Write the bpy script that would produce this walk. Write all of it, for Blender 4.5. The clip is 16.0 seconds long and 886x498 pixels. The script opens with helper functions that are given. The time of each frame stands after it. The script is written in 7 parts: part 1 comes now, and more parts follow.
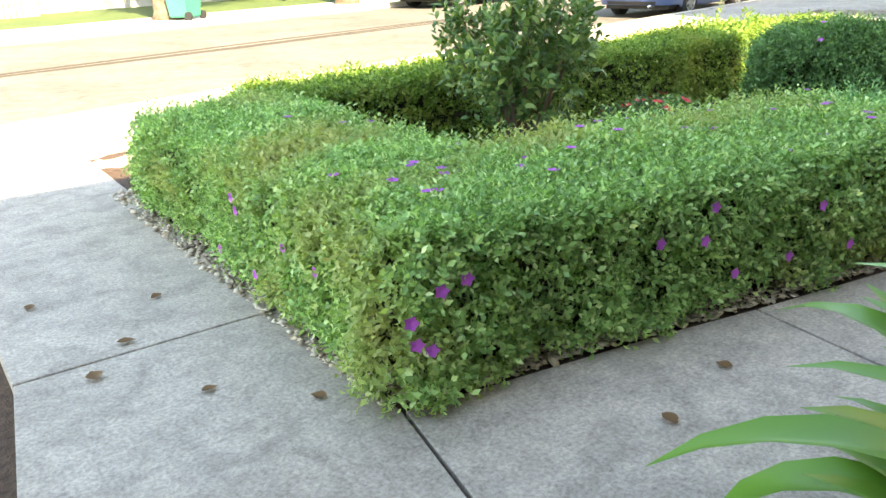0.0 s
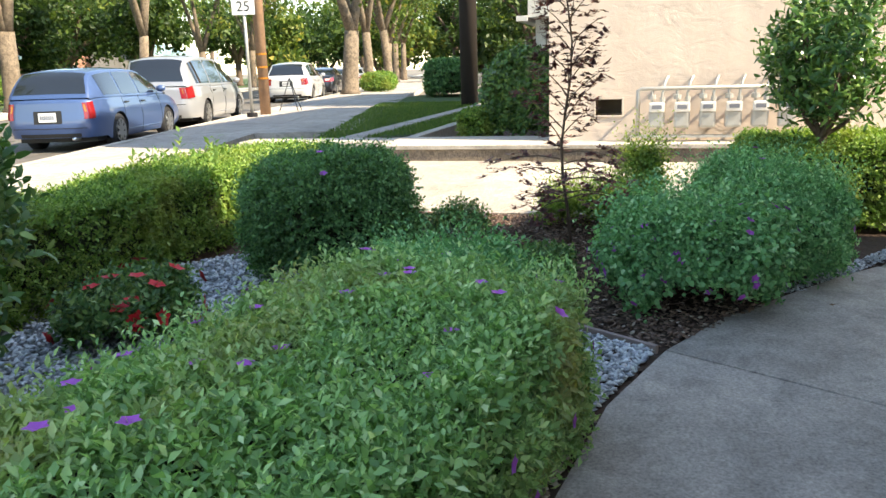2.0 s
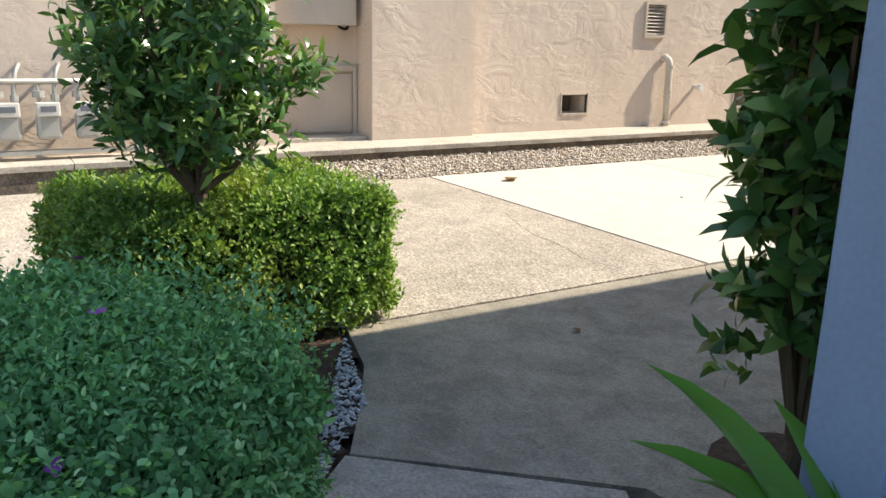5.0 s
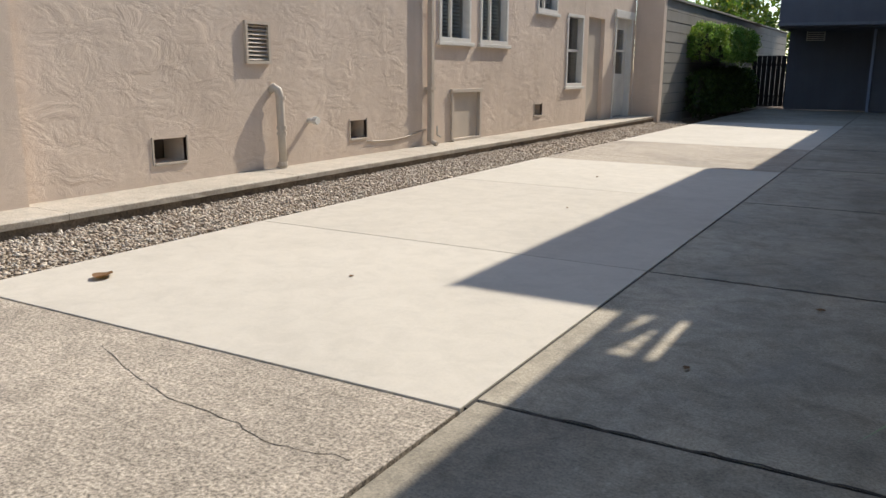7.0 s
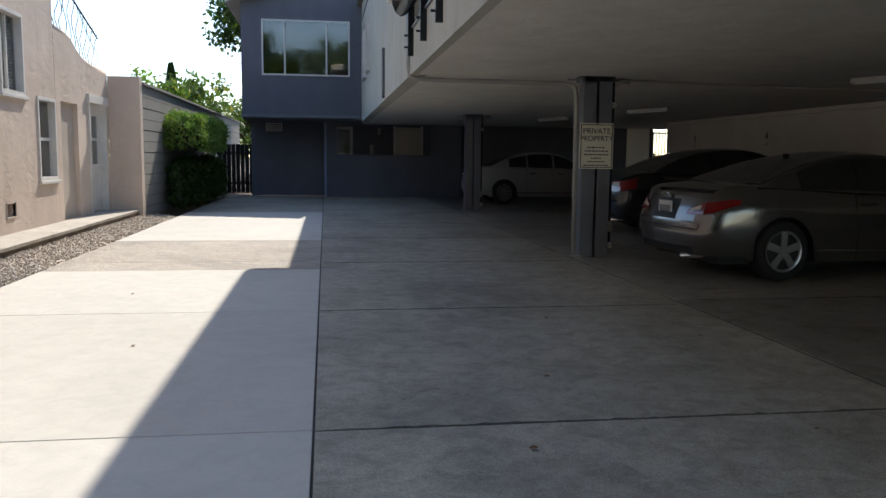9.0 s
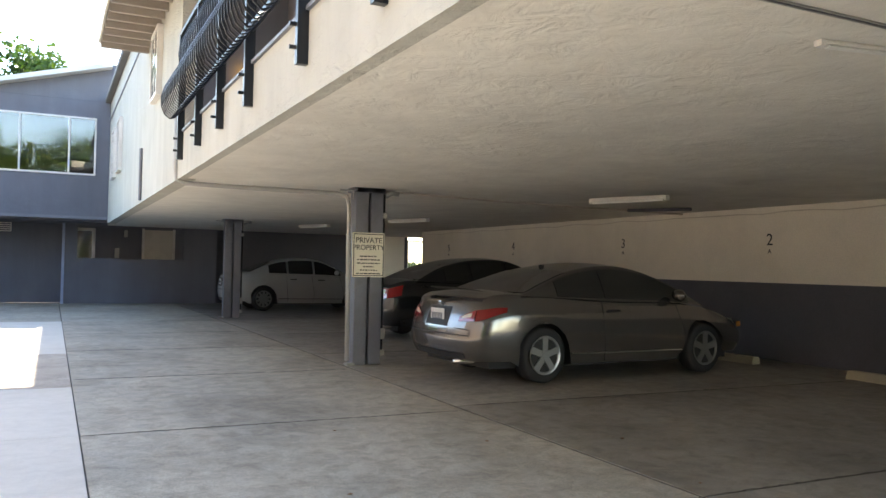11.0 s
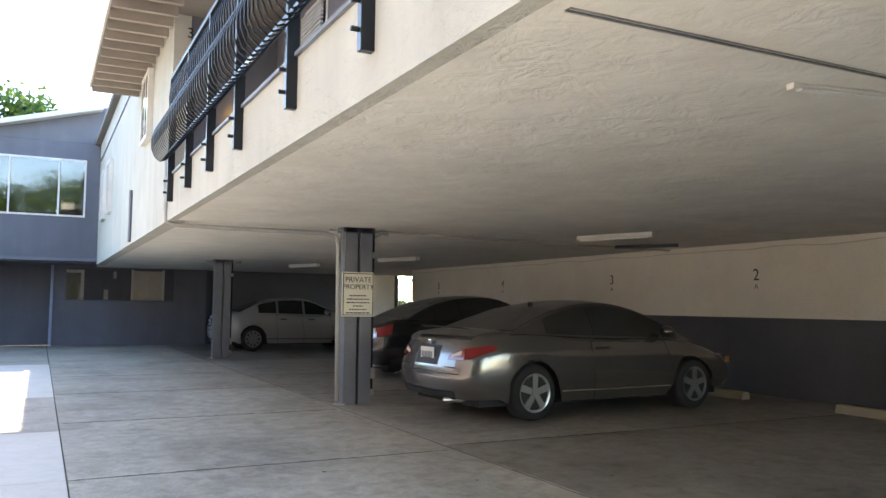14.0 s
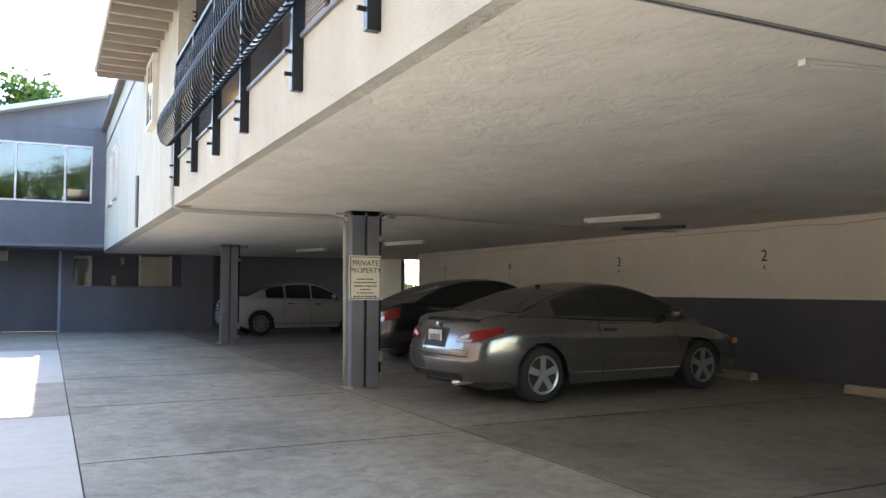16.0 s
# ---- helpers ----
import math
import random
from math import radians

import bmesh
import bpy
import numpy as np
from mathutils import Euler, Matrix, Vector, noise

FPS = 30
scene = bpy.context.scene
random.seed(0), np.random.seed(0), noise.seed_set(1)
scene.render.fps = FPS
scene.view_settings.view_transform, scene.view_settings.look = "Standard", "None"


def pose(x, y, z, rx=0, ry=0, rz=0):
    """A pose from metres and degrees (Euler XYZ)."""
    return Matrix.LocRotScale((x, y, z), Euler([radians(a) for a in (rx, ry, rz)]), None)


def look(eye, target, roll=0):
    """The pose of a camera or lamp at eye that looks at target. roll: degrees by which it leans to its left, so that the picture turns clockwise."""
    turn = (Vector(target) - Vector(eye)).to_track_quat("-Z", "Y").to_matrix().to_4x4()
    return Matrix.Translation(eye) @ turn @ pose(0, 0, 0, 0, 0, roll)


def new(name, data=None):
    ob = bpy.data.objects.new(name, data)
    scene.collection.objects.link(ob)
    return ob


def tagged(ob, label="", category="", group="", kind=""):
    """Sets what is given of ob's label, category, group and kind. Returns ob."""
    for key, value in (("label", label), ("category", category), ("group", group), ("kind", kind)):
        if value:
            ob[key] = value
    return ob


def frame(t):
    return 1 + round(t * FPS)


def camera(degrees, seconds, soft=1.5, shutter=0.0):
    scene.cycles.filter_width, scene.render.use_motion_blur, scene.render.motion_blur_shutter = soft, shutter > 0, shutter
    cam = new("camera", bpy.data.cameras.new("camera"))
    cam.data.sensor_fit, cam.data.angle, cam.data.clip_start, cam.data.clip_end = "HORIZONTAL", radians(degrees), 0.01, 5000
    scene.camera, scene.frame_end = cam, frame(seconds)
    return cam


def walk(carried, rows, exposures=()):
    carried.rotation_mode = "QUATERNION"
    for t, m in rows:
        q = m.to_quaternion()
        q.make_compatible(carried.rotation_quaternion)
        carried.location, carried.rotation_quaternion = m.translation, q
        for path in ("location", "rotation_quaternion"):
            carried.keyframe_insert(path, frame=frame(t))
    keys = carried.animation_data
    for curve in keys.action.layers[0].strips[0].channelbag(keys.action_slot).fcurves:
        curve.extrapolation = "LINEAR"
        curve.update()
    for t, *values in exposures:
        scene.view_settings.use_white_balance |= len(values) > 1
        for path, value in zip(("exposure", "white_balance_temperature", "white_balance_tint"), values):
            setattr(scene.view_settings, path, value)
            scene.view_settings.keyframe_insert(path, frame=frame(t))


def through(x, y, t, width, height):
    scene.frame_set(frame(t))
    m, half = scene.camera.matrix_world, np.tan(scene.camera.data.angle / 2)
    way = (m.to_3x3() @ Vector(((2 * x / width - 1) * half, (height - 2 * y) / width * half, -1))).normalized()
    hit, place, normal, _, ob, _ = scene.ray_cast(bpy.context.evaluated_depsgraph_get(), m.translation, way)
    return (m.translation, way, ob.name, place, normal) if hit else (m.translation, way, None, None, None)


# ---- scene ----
cam = camera(58.0, 16.0)
PATH = [
    (0, (5.153, 1.182, 1.183), (4.049, -0.336, 0.492), -1.8),
    (0.5, (4.96, 0.849, 1.196), (3.608, -0.544, 0.717), -1.4),
    (1, (4.718, 0.53, 1.18), (3.101, -0.586, 0.806), -2.3),
    (1.5, (4.412, 0.313, 1.152), (2.648, -0.537, 0.745), -2.3),
    (2, (4.059, 0.126, 1.131), (2.174, -0.372, 0.687), -1.8),
    (2.5, (3.65, 0.027, 1.1), (1.716, -0.106, 0.607), -0.6),
    (3, (3.198, 0.014, 1.104), (1.274, 0.166, 0.58), 1.3),
    (3.5, (2.708, 0.049, 1.131), (0.836, 0.498, 0.587), 1.0),
    (4, (2.245, 0.19, 1.158), (0.419, 0.799, 0.615), 2.0),
    (4.2, (2.071, 0.226, 1.157), (0.268, 0.91, 0.628), 2.2),
    (6.3, (0.245, 1.188, 1.207), (-1.07, 2.609, 0.705), 0.4),
    (6.5, (0.108, 1.278, 1.208), (-1.132, 2.769, 0.719), 0.9),
    (7, (-0.307, 1.561, 1.22), (-1.283, 3.251, 0.781), 0.4),
    (7.5, (-0.653, 1.868, 1.236), (-1.376, 3.694, 0.859), 0.6),
    (8, (-1.014, 2.138, 1.243), (-1.452, 4.062, 0.917), 1.3),
    (8.5, (-1.321, 2.385, 1.254), (-1.417, 4.36, 0.955), 0.8),
    (9, (-1.549, 2.51, 1.345), (-1.259, 4.476, 1.119), 0.6),
    (9.5, (-1.749, 2.658, 1.384), (-1.077, 4.538, 1.252), 0.6),
    (10, (-1.813, 2.592, 1.393), (-0.996, 4.417, 1.362), 1.4),
    (10.2, (-1.822, 2.649, 1.38), (-0.974, 4.461, 1.376), 1.8),
    (12.5, (-1.861, 2.578, 1.398), (-0.962, 4.362, 1.487), 0.7),
    (13, (-1.858, 2.574, 1.389), (-0.948, 4.351, 1.506), 0.7),
    (13.5, (-1.86, 2.572, 1.396), (-0.947, 4.346, 1.529), 0.6),
    (14, (-1.86, 2.565, 1.397), (-0.964, 4.347, 1.536), 0.6),
    (14.5, (-1.862, 2.557, 1.395), (-0.979, 4.347, 1.523), 0.4),
    (15, (-1.859, 2.548, 1.393), (-0.965, 4.334, 1.507), 0.3),
    (15.5, (-1.868, 2.55, 1.398), (-0.977, 4.338, 1.501), 0.2),
    (16, (-1.865, 2.585, 1.382), (-0.981, 4.376, 1.481), 0.2),
]
EXPOSURES = [(0.0, 3.15, 9900, 8), (0.5, 3.0, 9500, 8), (1.2, 2.28, 8200, 8), (2.5, 2.03, 7900, 8), (4.2, 1.8, 7400, 8), (6.3, 0.78, 7000, 10),
             (7.5, 0.73, 6800, 10), (8.5, 0.72, 6600, 10), (9.0, 0.95, 6500, 10), (9.5, 2.5, 7200, 10), (10.2, 2.95, 7400, 10), (12.5, 3.05, 6800, 10), (16.0, 3.0, 6800, 10)]

walk(cam, [(t, look(eye, target, roll)) for t, eye, target, roll in PATH],
     exposures=EXPOSURES)

# ---- world, sun ----
world = bpy.data.worlds.new("sky")
scene.world = world
world.use_nodes = True
wn = world.node_tree.nodes
sky = wn.new("ShaderNodeTexSky")
sky.sky_type = 'NISHITA'
sky.sun_disc = False
sky.sun_elevation = radians(42)
sky.sun_rotation = radians(14)
sky.air_density, sky.dust_density, sky.ozone_density = 1.0, 0.25, 1.6
wn["Background"].inputs["Strength"].default_value = 0.15
world.node_tree.links.new(sky.outputs[0], wn["Background"].inputs["Color"])

sun_data = bpy.data.lights.new("sun", 'SUN')
sun_data.energy, sun_data.angle, sun_data.color = 3.45, radians(0.55), (1.0, 0.94, 0.84)
sun_lamp = new("sun", sun_data)
sun_lamp.matrix_world = look((23.5, 107, 100), (0, 0, 0))


# ---- materials ----
def nodes_of(name):
    m = bpy.data.materials.new(name)
    m.use_nodes = True
    nt = m.node_tree
    return m, nt, nt.nodes["Principled BSDF"]


def rgb(c):
    return (c[0], c[1], c[2], 1.0)


def noise_node(nt, scale, detail=4, rough=0.55, distort=0.0, vec=None):
    n = nt.nodes.new("ShaderNodeTexNoise")
    n.inputs["Scale"].default_value = scale
    n.inputs["Detail"].default_value = detail
    n.inputs["Roughness"].default_value = rough
    n.inputs["Distortion"].default_value = distort
    nt.links.new(vec or position(nt), n.inputs["Vector"])
    return n


def position(nt):
    g = nt.nodes.get("Geometry") or nt.nodes.new("ShaderNodeNewGeometry")
    return g.outputs["Position"]


def ramp(nt, fac, stops):
    r = nt.nodes.new("ShaderNodeValToRGB")
    el = r.color_ramp.elements
    el[0].position, el[0].color = stops[0][0], rgb(stops[0][1])
    el[1].position, el[1].color = stops[-1][0], rgb(stops[-1][1])
    for p, c in stops[1:-1]:
        e = el.new(p)
        e.color = rgb(c)
    nt.links.new(fac, r.inputs[0])
    return r.outputs[0]


def mix(nt, fac, a, b, mode='MIX'):
    m = nt.nodes.new("ShaderNodeMix")
    m.data_type, m.blend_type = 'RGBA', mode
    for sock, v in ((m.inputs[0], fac), (m.inputs[6], a), (m.inputs[7], b)):
        if isinstance(v, (int, float)):
            sock.default_value = v
        elif isinstance(v, tuple):
            sock.default_value = rgb(v)
        else:
            nt.links.new(v, sock)
    return m.outputs[2]


def bump_on(nt, bsdf, height, strength, dist, prev=None):
    b = nt.nodes.new("ShaderNodeBump")
    b.inputs["Strength"].default_value = strength
    b.inputs["Distance"].default_value = dist
    nt.links.new(height, b.inputs["Height"])
    if prev:
        nt.links.new(prev, b.inputs["Normal"])
    nt.links.new(b.outputs[0], bsdf.inputs["Normal"])
    return b.outputs[0]


def scaled(c, k):
    return tuple(min(1.0, v * k) for v in c)


def surface(name, col, rough=0.8, metal=0.0, var=0.18, big=1.3, grain=0.12, fine=70.0, bump=0.15, dist=0.003,
            dirt=None, spec=0.4, coat=0.0, own=True):
    """A painted or mineral surface: broad tone drift, fine grain, relief, and stains where dirt is given."""
    m, nt, b = nodes_of(name)
    n1 = noise_node(nt, big, 5, 0.6, 0.4)
    n2 = noise_node(nt, fine, 3, 0.6)
    c = ramp(nt, n1.outputs[0], [(0.25, scaled(col, 1 - var)), (0.75, scaled(col, 1 + var * 0.6))])
    g = ramp(nt, n2.outputs[0], [(0.3, (1 - grain,) * 3), (0.7, (1.0,) * 3)])
    c = mix(nt, 1.0, c, g, 'MULTIPLY')
    if own:
        oi = nt.nodes.new("ShaderNodeObjectInfo")
        o = ramp(nt, oi.outputs["Random"], [(0.0, (0.93,) * 3), (1.0, (1.0,) * 3)])
        c = mix(nt, 1.0, c, o, 'MULTIPLY')
    if dirt:
        n3 = noise_node(nt, big * 2.7, 6, 0.7, 1.0)
        f = ramp(nt, n3.outputs[0], [(0.5, (0, 0, 0)), (0.72, (1, 1, 1))])
        fm = nt.nodes.new("ShaderNodeMath")
        fm.operation = 'MULTIPLY'
        fm.inputs[1].default_value = dirt[1]
        nt.links.new(f, fm.inputs[0])
        c = mix(nt, fm.outputs[0], c, dirt[0])
    nt.links.new(c, b.inputs["Base Color"])
    r = nt.nodes.new("ShaderNodeMapRange")
    r.inputs["To Min"].default_value, r.inputs["To Max"].default_value = max(0.02, rough - 0.08), min(1, rough + 0.08)
    nt.links.new(n1.outputs[0], r.inputs["Value"])
    nt.links.new(r.outputs[0], b.inputs["Roughness"])
    b.inputs["Metallic"].default_value = metal
    b.inputs["Specular IOR Level"].default_value = spec
    b.inputs["Coat Weight"].default_value = coat
    b.inputs["Coat Roughness"].default_value = 0.06
    if bump:
        bump_on(nt, b, n2.outputs[0], bump, dist)
    return m


def stucco(name, col, trowel=0.5, scale=5.0):
    """Hand-trowelled stucco: long smeared ridges over fine sand."""
    m, nt, b = nodes_of(name)
    n1 = noise_node(nt, 0.7, 5, 0.6, 0.6)
    mp = nt.nodes.new("ShaderNodeMapping")
    mp.inputs["Rotation"].default_value = (0.5, 0.2, 0.1)
    mp.inputs["Scale"].default_value = (1.0, 0.8, 1.3)
    nt.links.new(position(nt), mp.inputs[0])
    n2 = noise_node(nt, scale, 6, 0.62, 0.55, mp.outputs[0])
    n3 = noise_node(nt, 140, 3, 0.6)
    c = ramp(nt, n1.outputs[0], [(0.25, scaled(col, 0.86)), (0.75, scaled(col, 1.06))])
    streak = nt.nodes.new("ShaderNodeMapping")
    streak.inputs["Scale"].default_value = (1.2, 1.2, 0.15)
    nt.links.new(position(nt), streak.inputs[0])
    n4 = noise_node(nt, 2.2, 5, 0.65, 0.3, streak.outputs[0])
    s = ramp(nt, n4.outputs[0], [(0.35, (0.88, 0.87, 0.86)), (0.62, (1, 1, 1))])
    c = mix(nt, 0.7, c, s, 'MULTIPLY')
    g = ramp(nt, n3.outputs[0], [(0.3, (0.92,) * 3), (0.7, (1.0,) * 3)])
    nt.links.new(mix(nt, 1.0, c, g, 'MULTIPLY'), b.inputs["Base Color"])
    b.inputs["Roughness"].default_value = 0.92
    b.inputs["Specular IOR Level"].default_value = 0.2
    ridges = ramp(nt, n2.outputs[0], [(0.36, (0, 0, 0)), (0.55, (0.55,) * 3), (0.8, (1, 1, 1))])
    n5 = noise_node(nt, 1.15, 3, 0.55, 0.4)
    worked = ramp(nt, n5.outputs[0], [(0.34, (0.25,) * 3), (0.68, (1, 1, 1))])
    first = bump_on(nt, b, mix(nt, 1.0, ridges, worked, 'MULTIPLY'), trowel, 0.014)
    bump_on(nt, b, n3.outputs[0], 0.25, 0.003, first)
    return m


def concrete(name, col, speck=0.25, stain=0.5, fine=90.0, relief=0.2, stain_col=(0.13, 0.12, 0.11), sheen=(0.9, 0.62), each=0.88, cloud=0.16):
    """Poured concrete: cloudy tone, exposed sand, dark old stains."""
    m, nt, b = nodes_of(name)
    n1 = noise_node(nt, 0.55, 6, 0.62, 0.8)
    n2 = noise_node(nt, fine, 3, 0.7)
    n3 = noise_node(nt, 1.9, 6, 0.7, 1.4)
    v = nt.nodes.new("ShaderNodeTexVoronoi")
    v.inputs["Scale"].default_value = fine * 1.6
    nt.links.new(position(nt), v.inputs["Vector"])
    c = ramp(nt, n1.outputs[0], [(0.30, scaled(col, 1 - cloud)), (0.5, col), (0.70, scaled(col, 1 + cloud * 0.6))])
    n6 = noise_node(nt, 5.5, 7, 0.72, 0.6)
    c = mix(nt, 1.0, c, ramp(nt, n6.outputs[0], [(0.34, (1 - cloud * 1.1,) * 3), (0.58, (1.0,) * 3)]), 'MULTIPLY')
    g = ramp(nt, n2.outputs[0], [(0.32, (1 - speck,) * 3), (0.62, (1.0,) * 3)])
    c = mix(nt, 1.0, c, g, 'MULTIPLY')
    n5 = noise_node(nt, fine * 0.3, 4, 0.75)
    c = mix(nt, 1.0, c, ramp(nt, n5.outputs[0], [(0.36, (1 - speck * 0.4,) * 3), (0.6, (1.0,) * 3)]), 'MULTIPLY')
    p = ramp(nt, v.outputs["Distance"], [(0.08, (1 - speck * 1.2,) * 3), (0.25, (1.0,) * 3)])
    c = mix(nt, 0.7, c, p, 'MULTIPLY')
    oi = nt.nodes.new("ShaderNodeObjectInfo")
    o = ramp(nt, oi.outputs["Random"], [(0.0, (each, each * 0.99, each * 0.98)), (1.0, (1.0,) * 3)])
    c = mix(nt, 1.0, c, o, 'MULTIPLY')
    f = ramp(nt, n3.outputs[0], [(0.52, (0, 0, 0)), (0.8, (stain,) * 3)])
    c = mix(nt, f, c, stain_col)
    nt.links.new(c, b.inputs["Base Color"])
    r = ramp(nt, n3.outputs[0], [(0.4, (sheen[0],) * 3), (0.75, (sheen[1],) * 3)])
    nt.links.new(r, b.inputs["Roughness"])
    b.inputs["Specular IOR Level"].default_value = 0.35
    bump_on(nt, b, n2.outputs[0], relief, 0.004)
    return m


def leafy(name, stops, rough=0.45, through=0.42, patch=None, patch_scale=2.5):
    """Leaves that differ one from the next, with light passing through; patch: a second tint in drifts."""
    m, nt, b = nodes_of(name)
    g = nt.nodes.new("ShaderNodeNewGeometry")
    g.name = "Geometry"
    c = ramp(nt, g.outputs["Random Per Island"], stops)
    if patch:
        n = noise_node(nt, patch_scale, 3, 0.6)
        f = ramp(nt, n.outputs[0], [(0.5, (0, 0, 0)), (0.68, (0.8,) * 3)])
        c = mix(nt, f, c, patch)
    nt.links.new(c, b.inputs["Base Color"])
    b.inputs["Roughness"].default_value = rough
    b.inputs["Specular IOR Level"].default_value = 0.35
    out = nt.nodes["Material Output"]
    t = nt.nodes.new("ShaderNodeBsdfTranslucent")
    nt.links.new(mix(nt, 1.0, c, (1.0, 1.1, 0.55), 'MULTIPLY'), t.inputs["Color"])
    ms = nt.nodes.new("ShaderNodeMixShader")
    ms.inputs[0].default_value = through
    nt.links.new(b.outputs[0], ms.inputs[1])
    nt.links.new(t.outputs[0], ms.inputs[2])
    nt.links.new(ms.outputs[0], out.inputs["Surface"])
    return m


def glass_pane(name, tint=(0.6, 0.65, 0.66), ior=1.45):
    m, nt, b = nodes_of(name)
    b.inputs["Base Color"].default_value = rgb(tint)
    b.inputs["Roughness"].default_value = 0.02
    b.inputs["Transmission Weight"].default_value = 1.0
    b.inputs["IOR"].default_value = ior
    return m


def glow(name, col, strength):
    m, nt, b = nodes_of(name)
    b.inputs["Emission Color"].default_value = rgb(col)
    b.inputs["Emission Strength"].default_value = strength
    b.inputs["Base Color"].default_value = rgb(col)
    return m


M_BEIGE = stucco("beige_stucco", (0.67, 0.55, 0.455), 0.75, 3.8)
M_BEIGE_TRIM = surface("beige_paint", (0.55, 0.47, 0.39), 0.6, bump=0.08)
M_WHITE_TRIM = surface("white_paint", (0.74, 0.71, 0.66), 0.5, bump=0.05, dirt=((0.4, 0.36, 0.3), 0.3))
M_GREY_STUCCO = stucco("blue_grey_stucco", (0.155, 0.16, 0.185), 0.25, 7.0)
M_LIGHT_STUCCO = stucco("light_grey_stucco", (0.50, 0.49, 0.43), 1.0, 9.0)
M_SOFFIT = stucco("soffit_stucco", (0.80, 0.765, 0.69), 0.62, 6.5)
M_GREY_PAINT = surface("grey_blue_paint", (0.17, 0.18, 0.21), 0.5, bump=0.06, dirt=((0.1, 0.1, 0.1), 0.4))
M_POST_BLUE = surface("blue_paint", (0.30, 0.36, 0.50), 0.42, bump=0.05, var=0.1)
M_CREAM_WALL = surface("cream_wall", (0.86, 0.80, 0.69), 0.85, bump=0.12, fine=40, var=0.08, dirt=((0.5, 0.46, 0.4), 0.12))
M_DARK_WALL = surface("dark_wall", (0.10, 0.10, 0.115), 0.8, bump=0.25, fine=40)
M_NEW_CONC = concrete("new_concrete", (0.56, 0.525, 0.465), 0.06, 0.18, 120, 0.08, (0.34, 0.31, 0.265), (0.9, 0.7), 0.92, 0.09)
M_OLD_CONC = concrete("old_concrete", (0.70, 0.615, 0.515), 0.78, 0.4, 70, 0.9, (0.27, 0.23, 0.185), (0.9, 0.7), 0.9, 0.22)
M_GREY_CONC = concrete("grey_concrete", (0.475, 0.425, 0.34), 0.40, 0.55, 85, 0.4, (0.15, 0.135, 0.115), (0.8, 0.55), 0.80, 0.32)
M_PATH_CONC = concrete("path_concrete", (0.54, 0.475, 0.41), 0.42, 0.55, 80, 0.4, (0.22, 0.19, 0.16), (0.9, 0.62), 0.88, 0.30)
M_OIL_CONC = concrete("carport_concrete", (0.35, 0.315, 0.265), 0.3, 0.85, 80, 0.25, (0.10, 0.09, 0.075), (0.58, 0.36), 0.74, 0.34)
M_KERB = concrete("kerb_concrete", (0.58, 0.52, 0.44), 0.3, 0.5, 60, 0.5, (0.22, 0.17, 0.12))
M_ROAD = concrete("road_surface", (0.19, 0.172, 0.15), 0.25, 0.5, 60, 0.3, (0.11, 0.10, 0.09), cloud=0.3)
M_CRACK = surface("crack", (0.05, 0.045, 0.04), 0.95, bump=0)
M_SOIL = surface("soil", (0.105, 0.062, 0.042), 0.95, var=0.4, big=2.0, grain=0.5, fine=35, bump=0.9, dist=0.02)
M_GRASS_BASE = surface("lawn_ground", (0.085, 0.135, 0.04), 0.9, var=0.3, big=1.0, grain=0.4, fine=30, bump=0.6, dist=0.02)
M_GROUND = surface("dry_earth", (0.20, 0.17, 0.13), 0.95, var=0.3, big=0.3, grain=0.3, fine=12, bump=0.4)
M_DARK = surface("dark_void", (0.012, 0.012, 0.014), 0.9, bump=0)
M_GLASS = glass_pane("window_glass")
M_COATED_GLASS = glass_pane("coated_glass", (0.45, 0.48, 0.49), 1.75)
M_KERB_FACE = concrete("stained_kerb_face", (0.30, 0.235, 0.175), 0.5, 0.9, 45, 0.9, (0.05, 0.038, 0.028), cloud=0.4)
# Shade under the eave is mixed into this greyer paint colour.
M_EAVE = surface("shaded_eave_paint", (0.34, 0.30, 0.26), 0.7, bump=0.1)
# Blind darkened as if in room shade, so the pane's reflection stands out.
M_DARK_BLIND = surface("darkened_blind", (0.10, 0.105, 0.11), 0.8, bump=0)
M_BLIND = surface("blind", (0.50, 0.52, 0.55), 0.7, bump=0)
M_IRON = surface("black_iron", (0.02, 0.022, 0.026), 0.35, 0.4, var=0.2, bump=0.05, spec=0.5)
M_STEEL = surface("galvanised", (0.44, 0.43, 0.40), 0.5, 0.4, bump=0.1)
M_PIPE = surface("painted_pipe", (0.60, 0.53, 0.45), 0.5, bump=0.1)
M_CHROME = surface("chrome", (0.75, 0.75, 0.75), 0.12, 1.0, var=0.02, bump=0)
M_ROOF = surface("roof_felt", (0.20, 0.19, 0.18), 0.9, bump=0.4, fine=50)
M_WOOD_DARK = surface("weathered_wood", (0.16, 0.12, 0.09), 0.85, var=0.3, bump=0.3, fine=30)
M_BOARD = surface("edging_board", (0.33, 0.25, 0.22), 0.85, var=0.3, bump=0.4, fine=40)
M_BARK = surface("bark", (0.13, 0.09, 0.065), 0.9, var=0.35, big=6, bump=0.7, fine=30, dist=0.01)
M_SIGN = surface("sign_face", (0.85, 0.80, 0.67), 0.4, bump=0.02, var=0.05)
M_INK = surface("sign_ink", (0.03, 0.03, 0.03), 0.5, bump=0)
M_RED = surface("red_flower", (0.55, 0.01, 0.015), 0.5, bump=0)
M_PURPLE = surface("purple_flower", (0.42, 0.08, 0.46), 0.5, bump=0)


